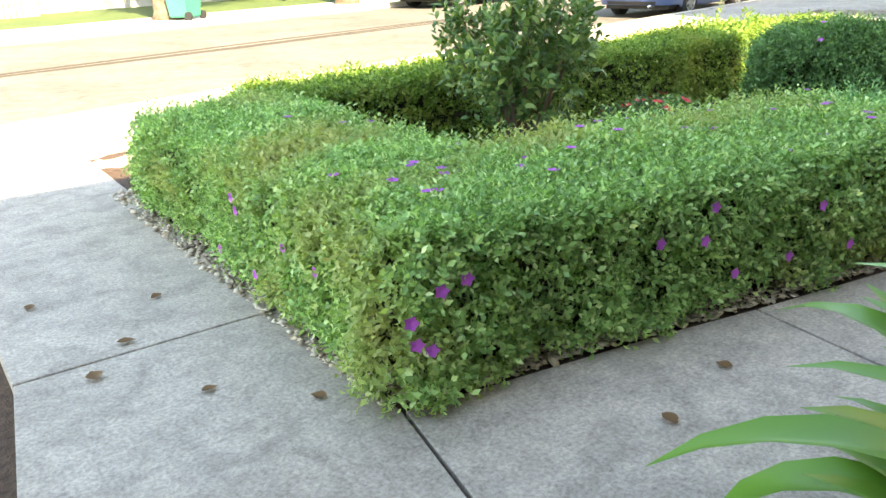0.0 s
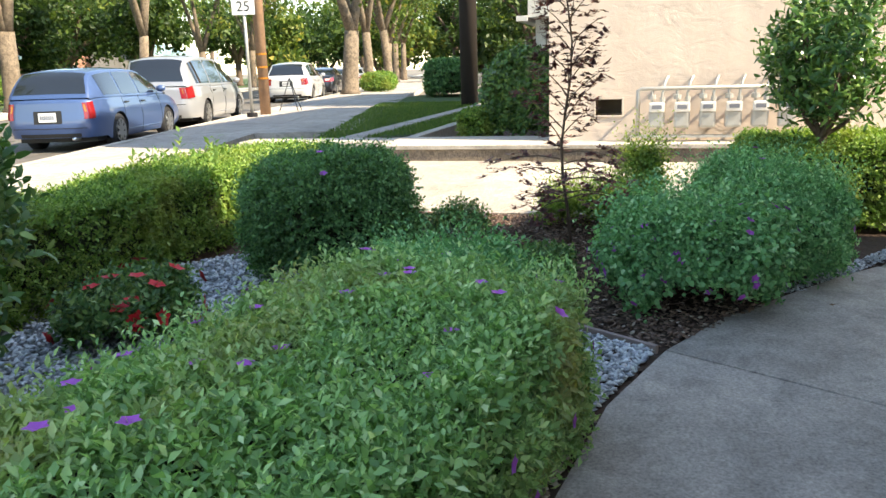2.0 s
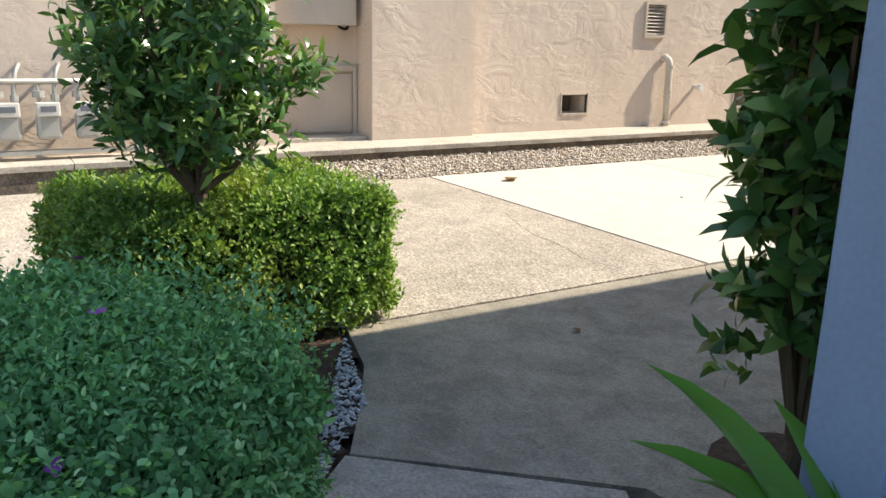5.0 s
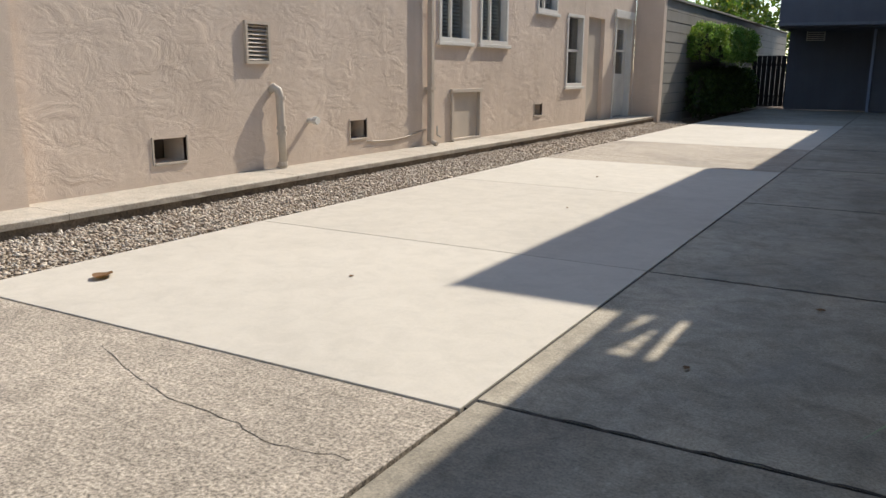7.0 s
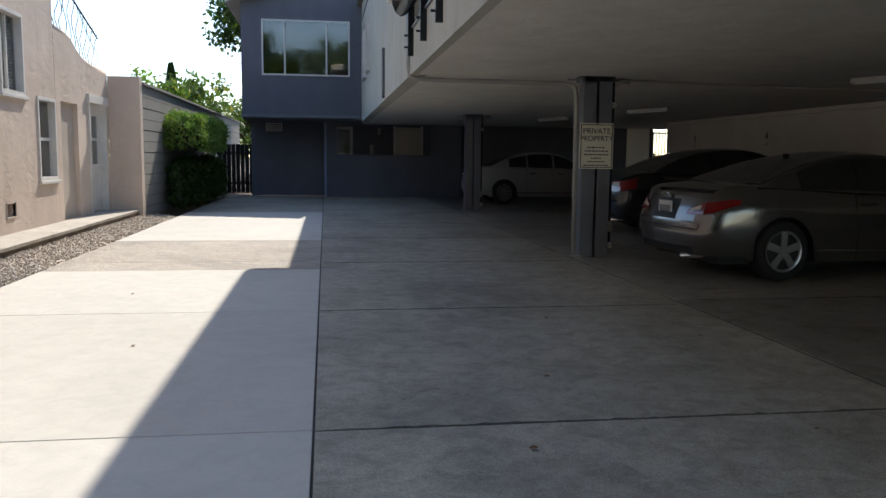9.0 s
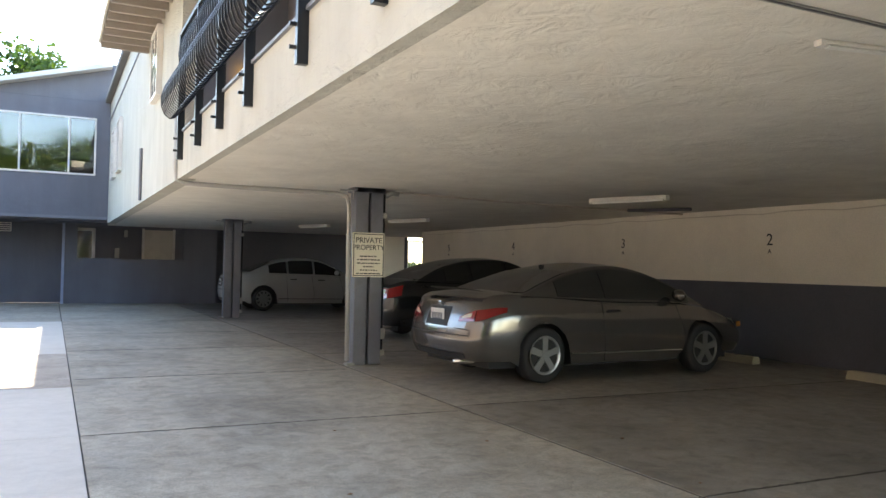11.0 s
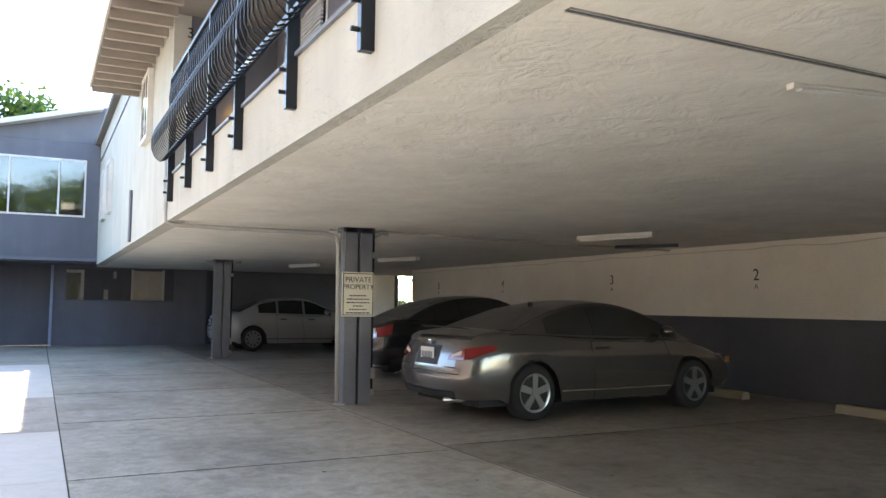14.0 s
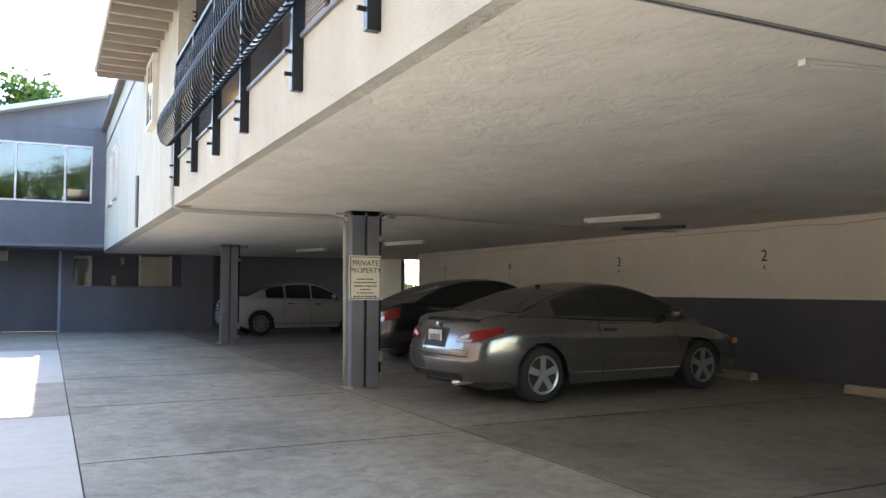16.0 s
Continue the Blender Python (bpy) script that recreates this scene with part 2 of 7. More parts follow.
# ---- mesh helpers ----
def mesh_from(name, bm, material, smooth=False):
    me = bpy.data.meshes.new(name)
    bmesh.ops.recalc_face_normals(bm, faces=bm.faces)
    bm.to_mesh(me)
    bm.free()
    me.materials.append(material)
    if smooth:
        me.shade_smooth()
    return me


def part(name, bm, material, parent, label="", smooth=False):
    ob = new(name, mesh_from(name, bm, material, smooth))
    ob.parent = parent
    if label:
        tagged(ob, label)
    return ob


def thing(name, label, category, group="", kind="", at=(0, 0, 0), turn=0):
    ob = new(name)
    ob.empty_display_size = 0.1
    ob.matrix_world = pose(*at, 0, 0, turn)
    return tagged(ob, label, category, group, kind)


def solid(name, bm, material, label="", category="", kind="", group="", smooth=False):
    return tagged(new(name, mesh_from(name, bm, material, smooth)), label, category, group, kind)


def share(name, me, parent, m):
    ob = new(name, me)
    ob.parent = parent
    ob.matrix_basis = m
    return ob


def box(bm, x0, x1, y0, y1, z0, z1, bevel=0.0):
    v = [bm.verts.new((x, y, z)) for z in (z0, z1) for y in (y0, y1) for x in (x0, x1)]
    f = [bm.faces.new([v[i] for i in q]) for q in ((0, 2, 3, 1), (4, 5, 7, 6), (0, 1, 5, 4), (2, 6, 7, 3), (0, 4, 6, 2), (1, 3, 7, 5))]
    if bevel:
        e = {e for q in f for e in q.edges}
        bmesh.ops.bevel(bm, geom=list(e), offset=bevel, segments=2, affect='EDGES', profile=0.6)
    return bm


def boxes(*specs, bevel=0.0):
    bm = bmesh.new()
    for s in specs:
        box(bm, *s, bevel=bevel)
    return bm


def tube(bm, pts, r, sides=8, cap=True, radii=None):
    """A round bar along a line of points."""
    rings = []
    pts = [Vector(p) for p in pts]
    side = None
    for i, p in enumerate(pts):
        d = (pts[min(i + 1, len(pts) - 1)] - pts[max(i - 1, 0)]).normalized()
        if side is None:
            side = d.orthogonal().normalized()
        side = (side - d * side.dot(d)).normalized()
        up = d.cross(side)
        rr = radii[i] if radii else r
        rings.append([bm.verts.new(p + (side * math.cos(a) + up * math.sin(a)) * rr)
                      for a in (2 * math.pi * k / sides for k in range(sides))])
    for a, b in zip(rings, rings[1:]):
        for k in range(sides):
            bm.faces.new((a[k], a[(k + 1) % sides], b[(k + 1) % sides], b[k]))
    if cap:
        bm.faces.new(rings[0][::-1])
        bm.faces.new(rings[-1])
    return bm


def tubes(paths, r, sides=8):
    bm = bmesh.new()
    for p in paths:
        tube(bm, p, r, sides)
    return bm


def prism(poly, z0, z1, bevel=0.0):
    """A flat slab over an outline given anticlockwise."""
    bm = bmesh.new()
    lo = [bm.verts.new((x, y, z0)) for x, y in poly]
    hi = [bm.verts.new((x, y, z1)) for x, y in poly]
    n = len(poly)
    bm.faces.new(lo[::-1])
    top = bm.faces.new(hi)
    for i in range(n):
        bm.faces.new((lo[i], lo[(i + 1) % n], hi[(i + 1) % n], hi[i]))
    if bevel:
        bmesh.ops.bevel(bm, geom=list(top.edges), offset=bevel, segments=2, affect='EDGES', profile=0.5)
    return bm


def extrude_y(poly, y0, y1):
    """A solid of the outline (x, z) from y0 to y1."""
    bm = bmesh.new()
    a = [bm.verts.new((x, y0, z)) for x, z in poly]
    b = [bm.verts.new((x, y1, z)) for x, z in poly]
    n = len(poly)
    bm.faces.new(a)
    bm.faces.new(b[::-1])
    for i in range(n):
        bm.faces.new((a[i], b[i], b[(i + 1) % n], a[(i + 1) % n]))
    return bm


def extrude_x(poly, x0, x1):
    bm = bmesh.new()
    a = [bm.verts.new((x0, y, z)) for y, z in poly]
    b = [bm.verts.new((x1, y, z)) for y, z in poly]
    n = len(poly)
    bm.faces.new(a)
    bm.faces.new(b[::-1])
    for i in range(n):
        bm.faces.new((a[i], b[i], b[(i + 1) % n], a[(i + 1) % n]))
    return bm


def wall_with(axis, w0, w1, a0, a1, z0, z1, holes):
    """A wall between w0 and w1 across axis ('x' or 'y'), from a0 to a1 along, with holes (a0, a1, z0, z1) right through."""
    aa = sorted({a0, a1, *(v for h in holes for v in h[:2] if a0 < v < a1)})
    zz = sorted({z0, z1, *(v for h in holes for v in h[2:] if z0 < v < z1)})

    def full(i, j):
        if not (0 <= i < len(aa) - 1 and 0 <= j < len(zz) - 1):
            return False
        a, z = (aa[i] + aa[i + 1]) / 2, (zz[j] + zz[j + 1]) / 2
        return not any(h[0] < a < h[1] and h[2] < z < h[3] for h in holes)
    bm = bmesh.new()
    made = {}

    def v(w, a, z):
        if (w, a, z) not in made:
            made[w, a, z] = bm.verts.new((w, a, z) if axis == 'x' else (a, w, z))
        return made[w, a, z]
    for i in range(len(aa) - 1):
        for j in range(len(zz) - 1):
            if not full(i, j):
                continue
            p, q, r, s = aa[i], aa[i + 1], zz[j], zz[j + 1]
            for w in (w0, w1):
                bm.faces.new((v(w, p, r), v(w, q, r), v(w, q, s), v(w, p, s)))
            for other, (c, d) in (((i - 1, j), ((p, r), (p, s))), ((i + 1, j), ((q, r), (q, s))),
                                  ((i, j - 1), ((p, r), (q, r))), ((i, j + 1), ((p, s), (q, s)))):
                if not full(*other):
                    bm.faces.new((v(w0, *c), v(w1, *c), v(w1, *d), v(w0, *d)))
    return bm


def text_part(name, body, size, parent, m, material, depth=0.002):
    """Raised lettering in the built-in font, turned into a mesh."""
    cu = bpy.data.curves.new(name, 'FONT')
    cu.body, cu.size, cu.extrude, cu.align_x, cu.align_y = body, size, depth, 'CENTER', 'CENTER'
    tmp = bpy.data.objects.new(name + "_curve", cu)
    scene.collection.objects.link(tmp)
    me = bpy.data.meshes.new_from_object(tmp.evaluated_get(bpy.context.evaluated_depsgraph_get()))
    bpy.data.objects.remove(tmp)
    me.materials.clear()
    me.materials.append(material)
    ob = new(name, me)
    ob.parent = parent
    ob.matrix_basis = m
    return ob


# ---- ground, road ----
bm = bmesh.new()
bmesh.ops.create_grid(bm, x_segments=8, y_segments=8, size=700)
for v in bm.verts:
    v.co.z = -0.30
solid("ground", bm, M_GROUND, "dry bare earth around the houses", "ground", "structure")

STREET = pose(-9.1, -9.15, 0, 0, 0, 180 + 13.5)     # local x runs down the street, local -y to the near kerb


def on_street(name, bm, material, label, category, parent=None):
    me = mesh_from(name, bm, material)
    me.transform(STREET)
    ob = new(name, me)
    return tagged(ob, label, category, "", "structure")


on_street("road", boxes((-80, 160, 0.15, 9.0, -0.4, -0.14)), M_ROAD, "pale sunlit road surface with seams", "road")
on_street("kerb", boxes((-80, 160, -0.02, 0.145, -0.4, 0.0), bevel=0.0), M_KERB, "pale concrete kerb along the road", "kerb")
on_street("kerb", boxes((-80, 160, 9.005, 9.17, -0.4, 0.0)), M_KERB, "pale concrete kerb across the road", "kerb")
on_street("pavement", boxes((-80, 160, 9.18, 11.2, -0.4, -0.01)), M_NEW_CONC, "sunlit concrete pavement across the road", "pavement")
on_street("pavement", boxes((-80, 160, -2.0, -0.03, -0.4, -0.01)), M_PATH_CONC, "grey concrete pavement beside the kerb", "pavement")
on_street("pavement", boxes((0.6, 160, -3.9, -2.005, -0.4, -0.014)), M_PATH_CONC, "wide grey concrete pavement beside the lawn", "pavement")
on_street("lawn", boxes((-80, 160, 11.21, 60, -0.4, 0.0)), M_GRASS_BASE, "patchy lawns across the road", "lawn")
bm = bmesh.new()
for off in (0.0, 0.12, 0.3):
    tube(bm, [(-60 + k * 4, 4.6 + off + 0.12 * math.sin(k * 1.3 + off * 9) - 0.25 * k * 0.06, -0.139) for k in range(30)], 0.022, 5)
on_street("road_seam", bm, M_CRACK, "dark tar seams along the road", "seam")

# base under the lot
solid("lot_ground", boxes((-30, 14, -5.6, 60, -0.29, -0.05)), M_SOIL, "dark earth under the paved lot", "ground", "structure")

# ---- paving ----
driveway = thing("driveway", "concrete driveway of large slabs with open joints", "driveway", kind="structure")
G = 0.005


def slab(parent, poly, material, z1=0.0):
    cx = sum(p[0] for p in poly) / len(poly)
    cy = sum(p[1] for p in poly) / len(poly)
    out = []
    gap = 0.011 if material in (M_OIL_CONC, M_GREY_CONC) else G
    for x, y in poly:
        d = math.hypot(x - cx, y - cy) or 1
        if len(poly) == 4 and parent is driveway:
            out.append((x - math.copysign(gap, x - cx), y - math.copysign(gap, y - cy)))
        else:
            out.append((x - gap * (x - cx) / d * 1.4, y - gap * (y - cy) / d * 1.4))
    return part("slab", prism(out, -0.11, z1, 0.004), material, parent)


def rect(x0, x1, y0, y1):
    return [(x0, y0), (x1, y0), (x1, y1), (x0, y1)]


slab(driveway, rect(-4.80, -1.615, 3.96, 6.38), M_NEW_CONC, 0.004)
slab(driveway, rect(-4.80, -1.615, 6.38, 9.52), M_NEW_CONC, 0.004)
slab(driveway, rect(-4.80, -1.615, 9.52, 12.15), M_NEW_CONC, 0.004)
slab(driveway, rect(-4.80, -1.615, 12.15, 12.95), M_OLD_CONC)
slab(driveway, rect(-4.80, -1.615, 12.95, 15.6), M_OLD_CONC)
slab(driveway, rect(-4.80, -1.615, 15.6, 22.2), M_NEW_CONC)
slab(driveway, rect(-4.80, -1.615, 22.2, 30.6), M_GREY_CONC)
slab(driveway, [(-4.80, 1.4), (-1.615, 1.75), (-1.615, 3.96), (-4.80, 3.96)], M_OLD_CONC)
slab(driveway, [(-5.35, -1.2), (-2.05, -1.9), (-2.0, 0.6), (-1.9, 1.4), (-1.615, 1.75), (-4.8, 1.4), (-5.35, 1.4)], M_OLD_CONC)
slab(driveway, [(-6.3, -6.6), (-1.9, -5.5), (-2.05, -1.9), (-5.35, -1.2), (-6.3, -1.2)], M_OLD_CONC)
slab(driveway, [(-1.61, 1.76), (-1.2, 1.66), (-0.9, 1.5), (-0.62, 1.34), (-0.05, 1.98), (1.79, 2.2), (1.79, 4.07), (-1.61, 4.07)], M_GREY_CONC)
for y0, y1, mt in ((4.07, 6.38, M_GREY_CONC), (6.38, 9.52, M_GREY_CONC), (9.52, 12.75, M_GREY_CONC),
                   (12.75, 15.9, M_GREY_CONC), (15.9, 18.9, M_GREY_CONC), (18.9, 22.2, M_GREY_CONC), (22.2, 30.6, M_GREY_CONC)):
    slab(driveway, rect(-1.619, 1.80, y0, y1), mt)
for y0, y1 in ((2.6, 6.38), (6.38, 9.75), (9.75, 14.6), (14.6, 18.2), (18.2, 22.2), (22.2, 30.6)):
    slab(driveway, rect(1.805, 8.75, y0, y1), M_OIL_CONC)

for x0, x1, y0, y1 in ([(1.78, 1.825, 2.7, 30.5), (-1.625, -1.60, 4.0, 30.5)] + [(-1.59, 1.77, y - 0.02, y + 0.02) for y in (4.07, 6.38, 9.52, 12.75, 15.9, 18.9)]
                       + [(1.835, 8.7, y - 0.025, y + 0.025) for y in (6.38, 9.75, 14.6, 18.2)]):
    part("joint_filler", boxes((x0, x1, y0, y1, -0.06, -0.006)), M_CRACK, driveway, "dark dirt in a slab joint")

footpath = thing("footpath", "curving grey concrete footpath with tooled joints", "footpath", kind="structure")
# outlines run anticlockwise
slab(footpath, [(-0.62, 1.34), (-0.4, 1.12), (0.0, 0.8), (0.45, 0.45), (0.91, 0.2), (1.44, 1.08), (1.07, 1.25), (0.66, 1.53), (0.3, 1.75), (-0.08, 1.94)], M_PATH_CONC)
slab(footpath, [(0.91, 0.2), (1.49, 0.0), (2.4, -0.15), (2.80, -0.22), (2.95, 0.70), (2.4, 0.80), (1.81, 0.93), (1.44, 1.08)], M_PATH_CONC)
slab(footpath, [(2.80, -0.22), (3.2, -0.30), (4.12, -0.45), (4.26, 0.2), (4.30, 0.45), (2.95, 0.70)], M_PATH_CONC)
slab(footpath, [(4.12, -0.45), (4.07, -1.31), (4.96, -1.32), (5.06, -0.7), (5.3, 0.2), (4.265, 0.2)], M_PATH_CONC)
slab(footpath, [(4.27, 0.2), (6.6, 0.2), (6.6, 2.2), (4.60, 2.2)], M_PATH_CONC)
slab(footpath, [(4.07, -1.31), (4.0, -4.3), (4.9, -4.3), (4.96, -1.32)], M_PATH_CONC)

# ---- raised kerb walk and gravel along the beige house ----
kerb_walk = thing("kerb_walk", "worn raised concrete kerb along the beige house wall", "kerb", kind="structure")
KY = [-3.2, -0.9, 1.15, 3.4, 5.1, 7.6, 10.1, 12.5, 15.0, 17.6, 20.6]
for y0, y1 in zip(KY, KY[1:]):
    bm = bmesh.new()
    n = int((y1 - y0) / 0.16)
    rag = random.Random(int(y0 * 100) + 900)
    rows = []
    for k in range(n + 1):
        y = y0 + 0.003 + (y1 - y0 - 0.006) * k / n
        e = -5.44 + rag.uniform(-0.005, 0.003)
        rows.append([bm.verts.new(p) for p in ((-6.6, y, 0.145), (-6.6, y, 0.20), (e - 0.012, y, 0.20 - rag.uniform(0, 0.002)), (e, y, 0.19), (e - rag.uniform(0, 0.008), y, 0.145))])
    for a, b in zip(rows, rows[1:]):
        for i in range(5):
            bm.faces.new((a[i], b[i], b[(i + 1) % 5], a[(i + 1) % 5]))
    bm.faces.new(rows[0])
    bm.faces.new(rows[-1][::-1])
    bmesh.ops.recalc_face_normals(bm, faces=bm.faces)
    part("cap_slab", bm, M_KERB, kerb_walk)
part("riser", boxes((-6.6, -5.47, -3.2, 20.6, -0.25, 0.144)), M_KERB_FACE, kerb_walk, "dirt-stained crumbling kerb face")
solid("gravel_bed", boxes((-5.474, -4.81, 1.4, 21.0, -0.25, -0.03)), M_GROUND, "bed of earth under the gravel strip", "ground", "structure")

# ---- beige house ----
house = thing("beige_house", "two-storey beige stucco house with raised base and white-trimmed windows", "house")
VENTS = [(-0.54, -0.23, 0.50, 0.69), (6.37, 6.74, 0.39, 0.60), (9.24, 9.57, 0.41, 0.62), (14.6, 14.93, 0.44, 0.63)]
WINDOWS = [(11.3, 12.2, 1.60, 3.3), (12.5, 13.45, 1.60, 3.3), (14.6, 15.5, 2.2, 3.4), (16.0, 16.85, 0.92, 2.25)]
LOUVRE = (7.57, 7.86, 1.29, 1.64)
PANEL2 = (11.67, 12.5, 0.22, 0.89)
DOOR = (18.75, 19.95, 0.2, 2.42)
BLANK = (17.15, 18.1, 0.2, 2.25)
# Unseen upper height and western depth added so the house shades the pavement.
part("wall", wall_with('x', -6.32, -6.02, 5.1, 16.9, 0.2, 8.0, VENTS[1:] + WINDOWS + [LOUVRE, PANEL2]), M_BEIGE, house)
part("wall", wall_with('x', -6.32, -6.02, 16.905, 20.2, 0.2, 2.95, [DOOR, BLANK]), M_BEIGE, house)
part("wall", wall_with('x', -6.32, -5.9, -1.1, 5.095, 0.2, 8.0, [VENTS[0], (2.96, 3.92, 0.2, 3.4)]), M_BEIGE, house)
part("wall", boxes((-17.5, -6.325, -1.1, -0.8, 0, 8.0)), M_BEIGE, house)
part("wall", boxes((-17.5, -6.33, 19.9, 20.2, 0, 2.95)), M_BEIGE, house)
part("wall", boxes((-17.8, -17.5, -1.1, 20.2, 0, 8.0)), M_BEIGE, house)
part("roof", boxes((-17.8, -6.0, -1.15, 16.9, 8.0, 8.15)), M_ROOF, house)
part("roof", boxes((-17.8, -6.33, 16.91, 20.2, 2.6, 2.8)), M_ROOF, house)
# back plates that close the vents; their dark colour paints the shade inside the openings
for a, b, c, d in VENTS:
    part("vent_recess", boxes((-6.7, -6.33, a - 0.05, b + 0.05, c - 0.05, d + 0.05)), M_WOOD_DARK, house, "brown plate standing for the dim crawl-space behind a vent")
# Dark panel painted as the unlit room behind the panes.
part("inner_wall", boxes((-7.2, -7.1, 10.5, 17.0, 0.5, 4.0)), M_DARK_WALL, house, "dark panel standing for the dim room behind the windows")
# curved parapet shoulder with a moulded cap
shoulder = [(16.905, 2.95)] + [(16.905 + 0.0, 3.42)] + [(17.5, 3.40), (17.9, 3.33), (18.2, 3.18), (18.6, 3.06), (19.2, 3.0), (20.2, 2.98), (20.2, 2.95)]
part("parapet", extrude_x(shoulder, -6.32, -6.02), M_BEIGE, house)
cap = bmesh.new()
cl = [(-6.1, y, z + 0.02) for y, z in shoulder[1:-1]]
tube(cap, cl, 0.085, 10)
part("parapet_cap", cap, M_BEIGE, house, "rounded parapet moulding", True)
part("panel_recess", boxes((-6.34, -6.28, 2.9, 4.0, 0.2, 3.4)), M_BEIGE, house)
part("access_panel", boxes((-6.275, -6.255, 3.03, 3.86, 0.26, 0.84), bevel=0.006), M_BEIGE_TRIM, house, "flush painted access panel")
part("access_panel_frame", boxes((-6.27, -6.235, 2.97, 3.02, 0.2, 0.92), (-6.27, -6.235, 3.87, 3.91, 0.2, 0.92), (-6.27, -6.235, 3.02, 3.87, 0.86, 0.92), bevel=0.005), M_BEIGE_TRIM, house)
part("base_step", boxes((-6.28, -5.98, 2.98, 3.9, 0.2, 0.235)), M_KERB, house)
part("meter_cabinet", boxes((-6.27, -6.1, 3.0, 3.85, 1.30, 2.2), bevel=0.012), M_BEIGE_TRIM, house, "painted electric meter cabinet")
cable = bmesh.new()
tube(cable, [(-6.24 + 0.03 * math.sin(a * 3), 3.78 + 0.055 * math.cos(a), 1.32 + 0.055 * math.sin(a)) for a in [k * 0.5 for k in range(26)]], 0.012, 6)
part("cable_coil", cable, M_DARK, house, "small coil of black cable", True)
for a, b, c, d in VENTS:
    part("vent_frame", boxes((-6.06, -6.01 + (0.12 if a < 5 else 0), a - 0.02, a, c - 0.02, d + 0.02), (-6.06, -6.01 + (0.12 if a < 5 else 0), b, b + 0.02, c - 0.02, d + 0.02),
                             (-6.06, -6.005 + (0.12 if a < 5 else 0), a, b, c - 0.025, c), bevel=0.004), M_BEIGE_TRIM, house)
a, b, c, d = LOUVRE
louvre = part("louvre", boxes((-6.03, -5.985, a - 0.03, a, c - 0.03, d + 0.03), (-6.03, -5.985, b, b + 0.03, c - 0.03, d + 0.03),
                              (-6.03, -5.985, a, b, d, d + 0.03), (-6.03, -5.985, a, b, c - 0.03, c)), M_BEIGE_TRIM, house, "painted louvred wall vent")
slat = bmesh.new()
box(slat, -0.02, 0.02, 0, b - a, -0.004, 0.004)
bmesh.ops.rotate(slat, verts=slat.verts, cent=(0, 0, 0), matrix=Matrix.Rotation(radians(40), 3, 'Y'))
slat_me = mesh_from("slat", slat, M_BEIGE_TRIM)
for k in range(9):
    share("slat", slat_me, louvre, pose(-6.02, a, c + 0.02 + k * (d - c - 0.03) / 8))
# Near-black backing stands for the dark inside the louvre.
part("louvre_back", boxes((-6.33, -6.2, a, b, c, d)), M_DARK, house)


def window_in(parent, y0, y1, z0, z1, x=-6.02, sash=True, sill=True, blind=0.0, pane_gap=0.09):
    f = 0.055
    fr = boxes((x - pane_gap - 0.03, x + 0.02, y0, y0 + f, z0, z1), (x - pane_gap - 0.03, x + 0.02, y1 - f, y1, z0, z1),
               (x - pane_gap - 0.03, x + 0.02, y0 + f, y1 - f, z1 - f, z1), (x - pane_gap - 0.03, x + 0.02, y0 + f, y1 - f, z0, z0 + f), bevel=0.004)
    w = part("window", fr, M_WHITE_TRIM, parent, "white-painted sash window")
    if sash:
        part("sash_bar", boxes((x - pane_gap - 0.02, x - pane_gap + 0.03, y0 + f, y1 - f, (z0 + z1) / 2 - 0.025, (z0 + z1) / 2 + 0.025)), M_WHITE_TRIM, w)
    else:
        part("sash_bar", boxes((x - pane_gap - 0.02, x - pane_gap + 0.03, (y0 + y1) / 2 - 0.02, (y0 + y1) / 2 + 0.02, z0 + f, z1 - f)), M_WHITE_TRIM, w)
    p = part("pane", boxes((x - pane_gap - 0.012, x - pane_gap - 0.004, y0 + f - 0.01, y1 - f + 0.01, z0 + f - 0.01, z1 - f + 0.01)), M_GLASS, w)
    p.visible_shadow = False
    if sill:
        part("sill", boxes((x - 0.05, x + 0.05, y0 - 0.06, y1 + 0.06, z0 - 0.055, z0 - 0.002), bevel=0.008), M_WHITE_TRIM, w, "thick white sill")
    if blind:
        n = int((z1 - z0 - 0.1) / 0.05)
        bl = bmesh.new()
        for k in range(n):
            z = z0 + 0.07 + k * 0.05
            box(bl, x - pane_gap - 0.09, x - pane_gap - 0.055, y0 + f, y1 - f, z, z + 0.03)
        part("blind", bl, M_BLIND, w, "pale slatted blind")
    return w


for y0, y1, z0, z1 in WINDOWS:
    window_in(house, y0, y1, z0, z1, sash=z0 < 1, blind=1.0 if z0 > 1 else 0)
part("blank_door", boxes((-6.16, -6.10, 17.15, 18.1, 0.2, 2.25)), M_BEIGE_TRIM, house, "plain painted panel in a shallow recess")
a, b, c, d = DOOR
part("door_frame", boxes((-6.2, -5.99, a, a + 0.08, c, d), (-6.2, -5.99, b - 0.08, b, c, d), (-6.2, -5.96, a - 0.08, b + 0.05, d - 0.09, d + 0.07), bevel=0.006), M_WHITE_TRIM, house)
door = part("door", wall_with('x', -6.15, -6.11, a + 0.08, b - 0.08, c + 0.02, d - 0.09, [(a + 0.28, b - 0.28, 1.15, 1.62), (a + 0.28, b - 0.28, 1.67, 2.1)]), M_WHITE_TRIM, house, "white back door with two glazed lights")
part("pane", boxes((-6.135, -6.128, a + 0.27, b - 0.27, 1.14, 2.11)), M_GLASS, door)
# Dark sheet behind the door lights, in place of an unlit room.
part("door_back", boxes((-6.5, -6.4, a, b, c, d)), M_DARK_WALL, house)
knob = bmesh.new()
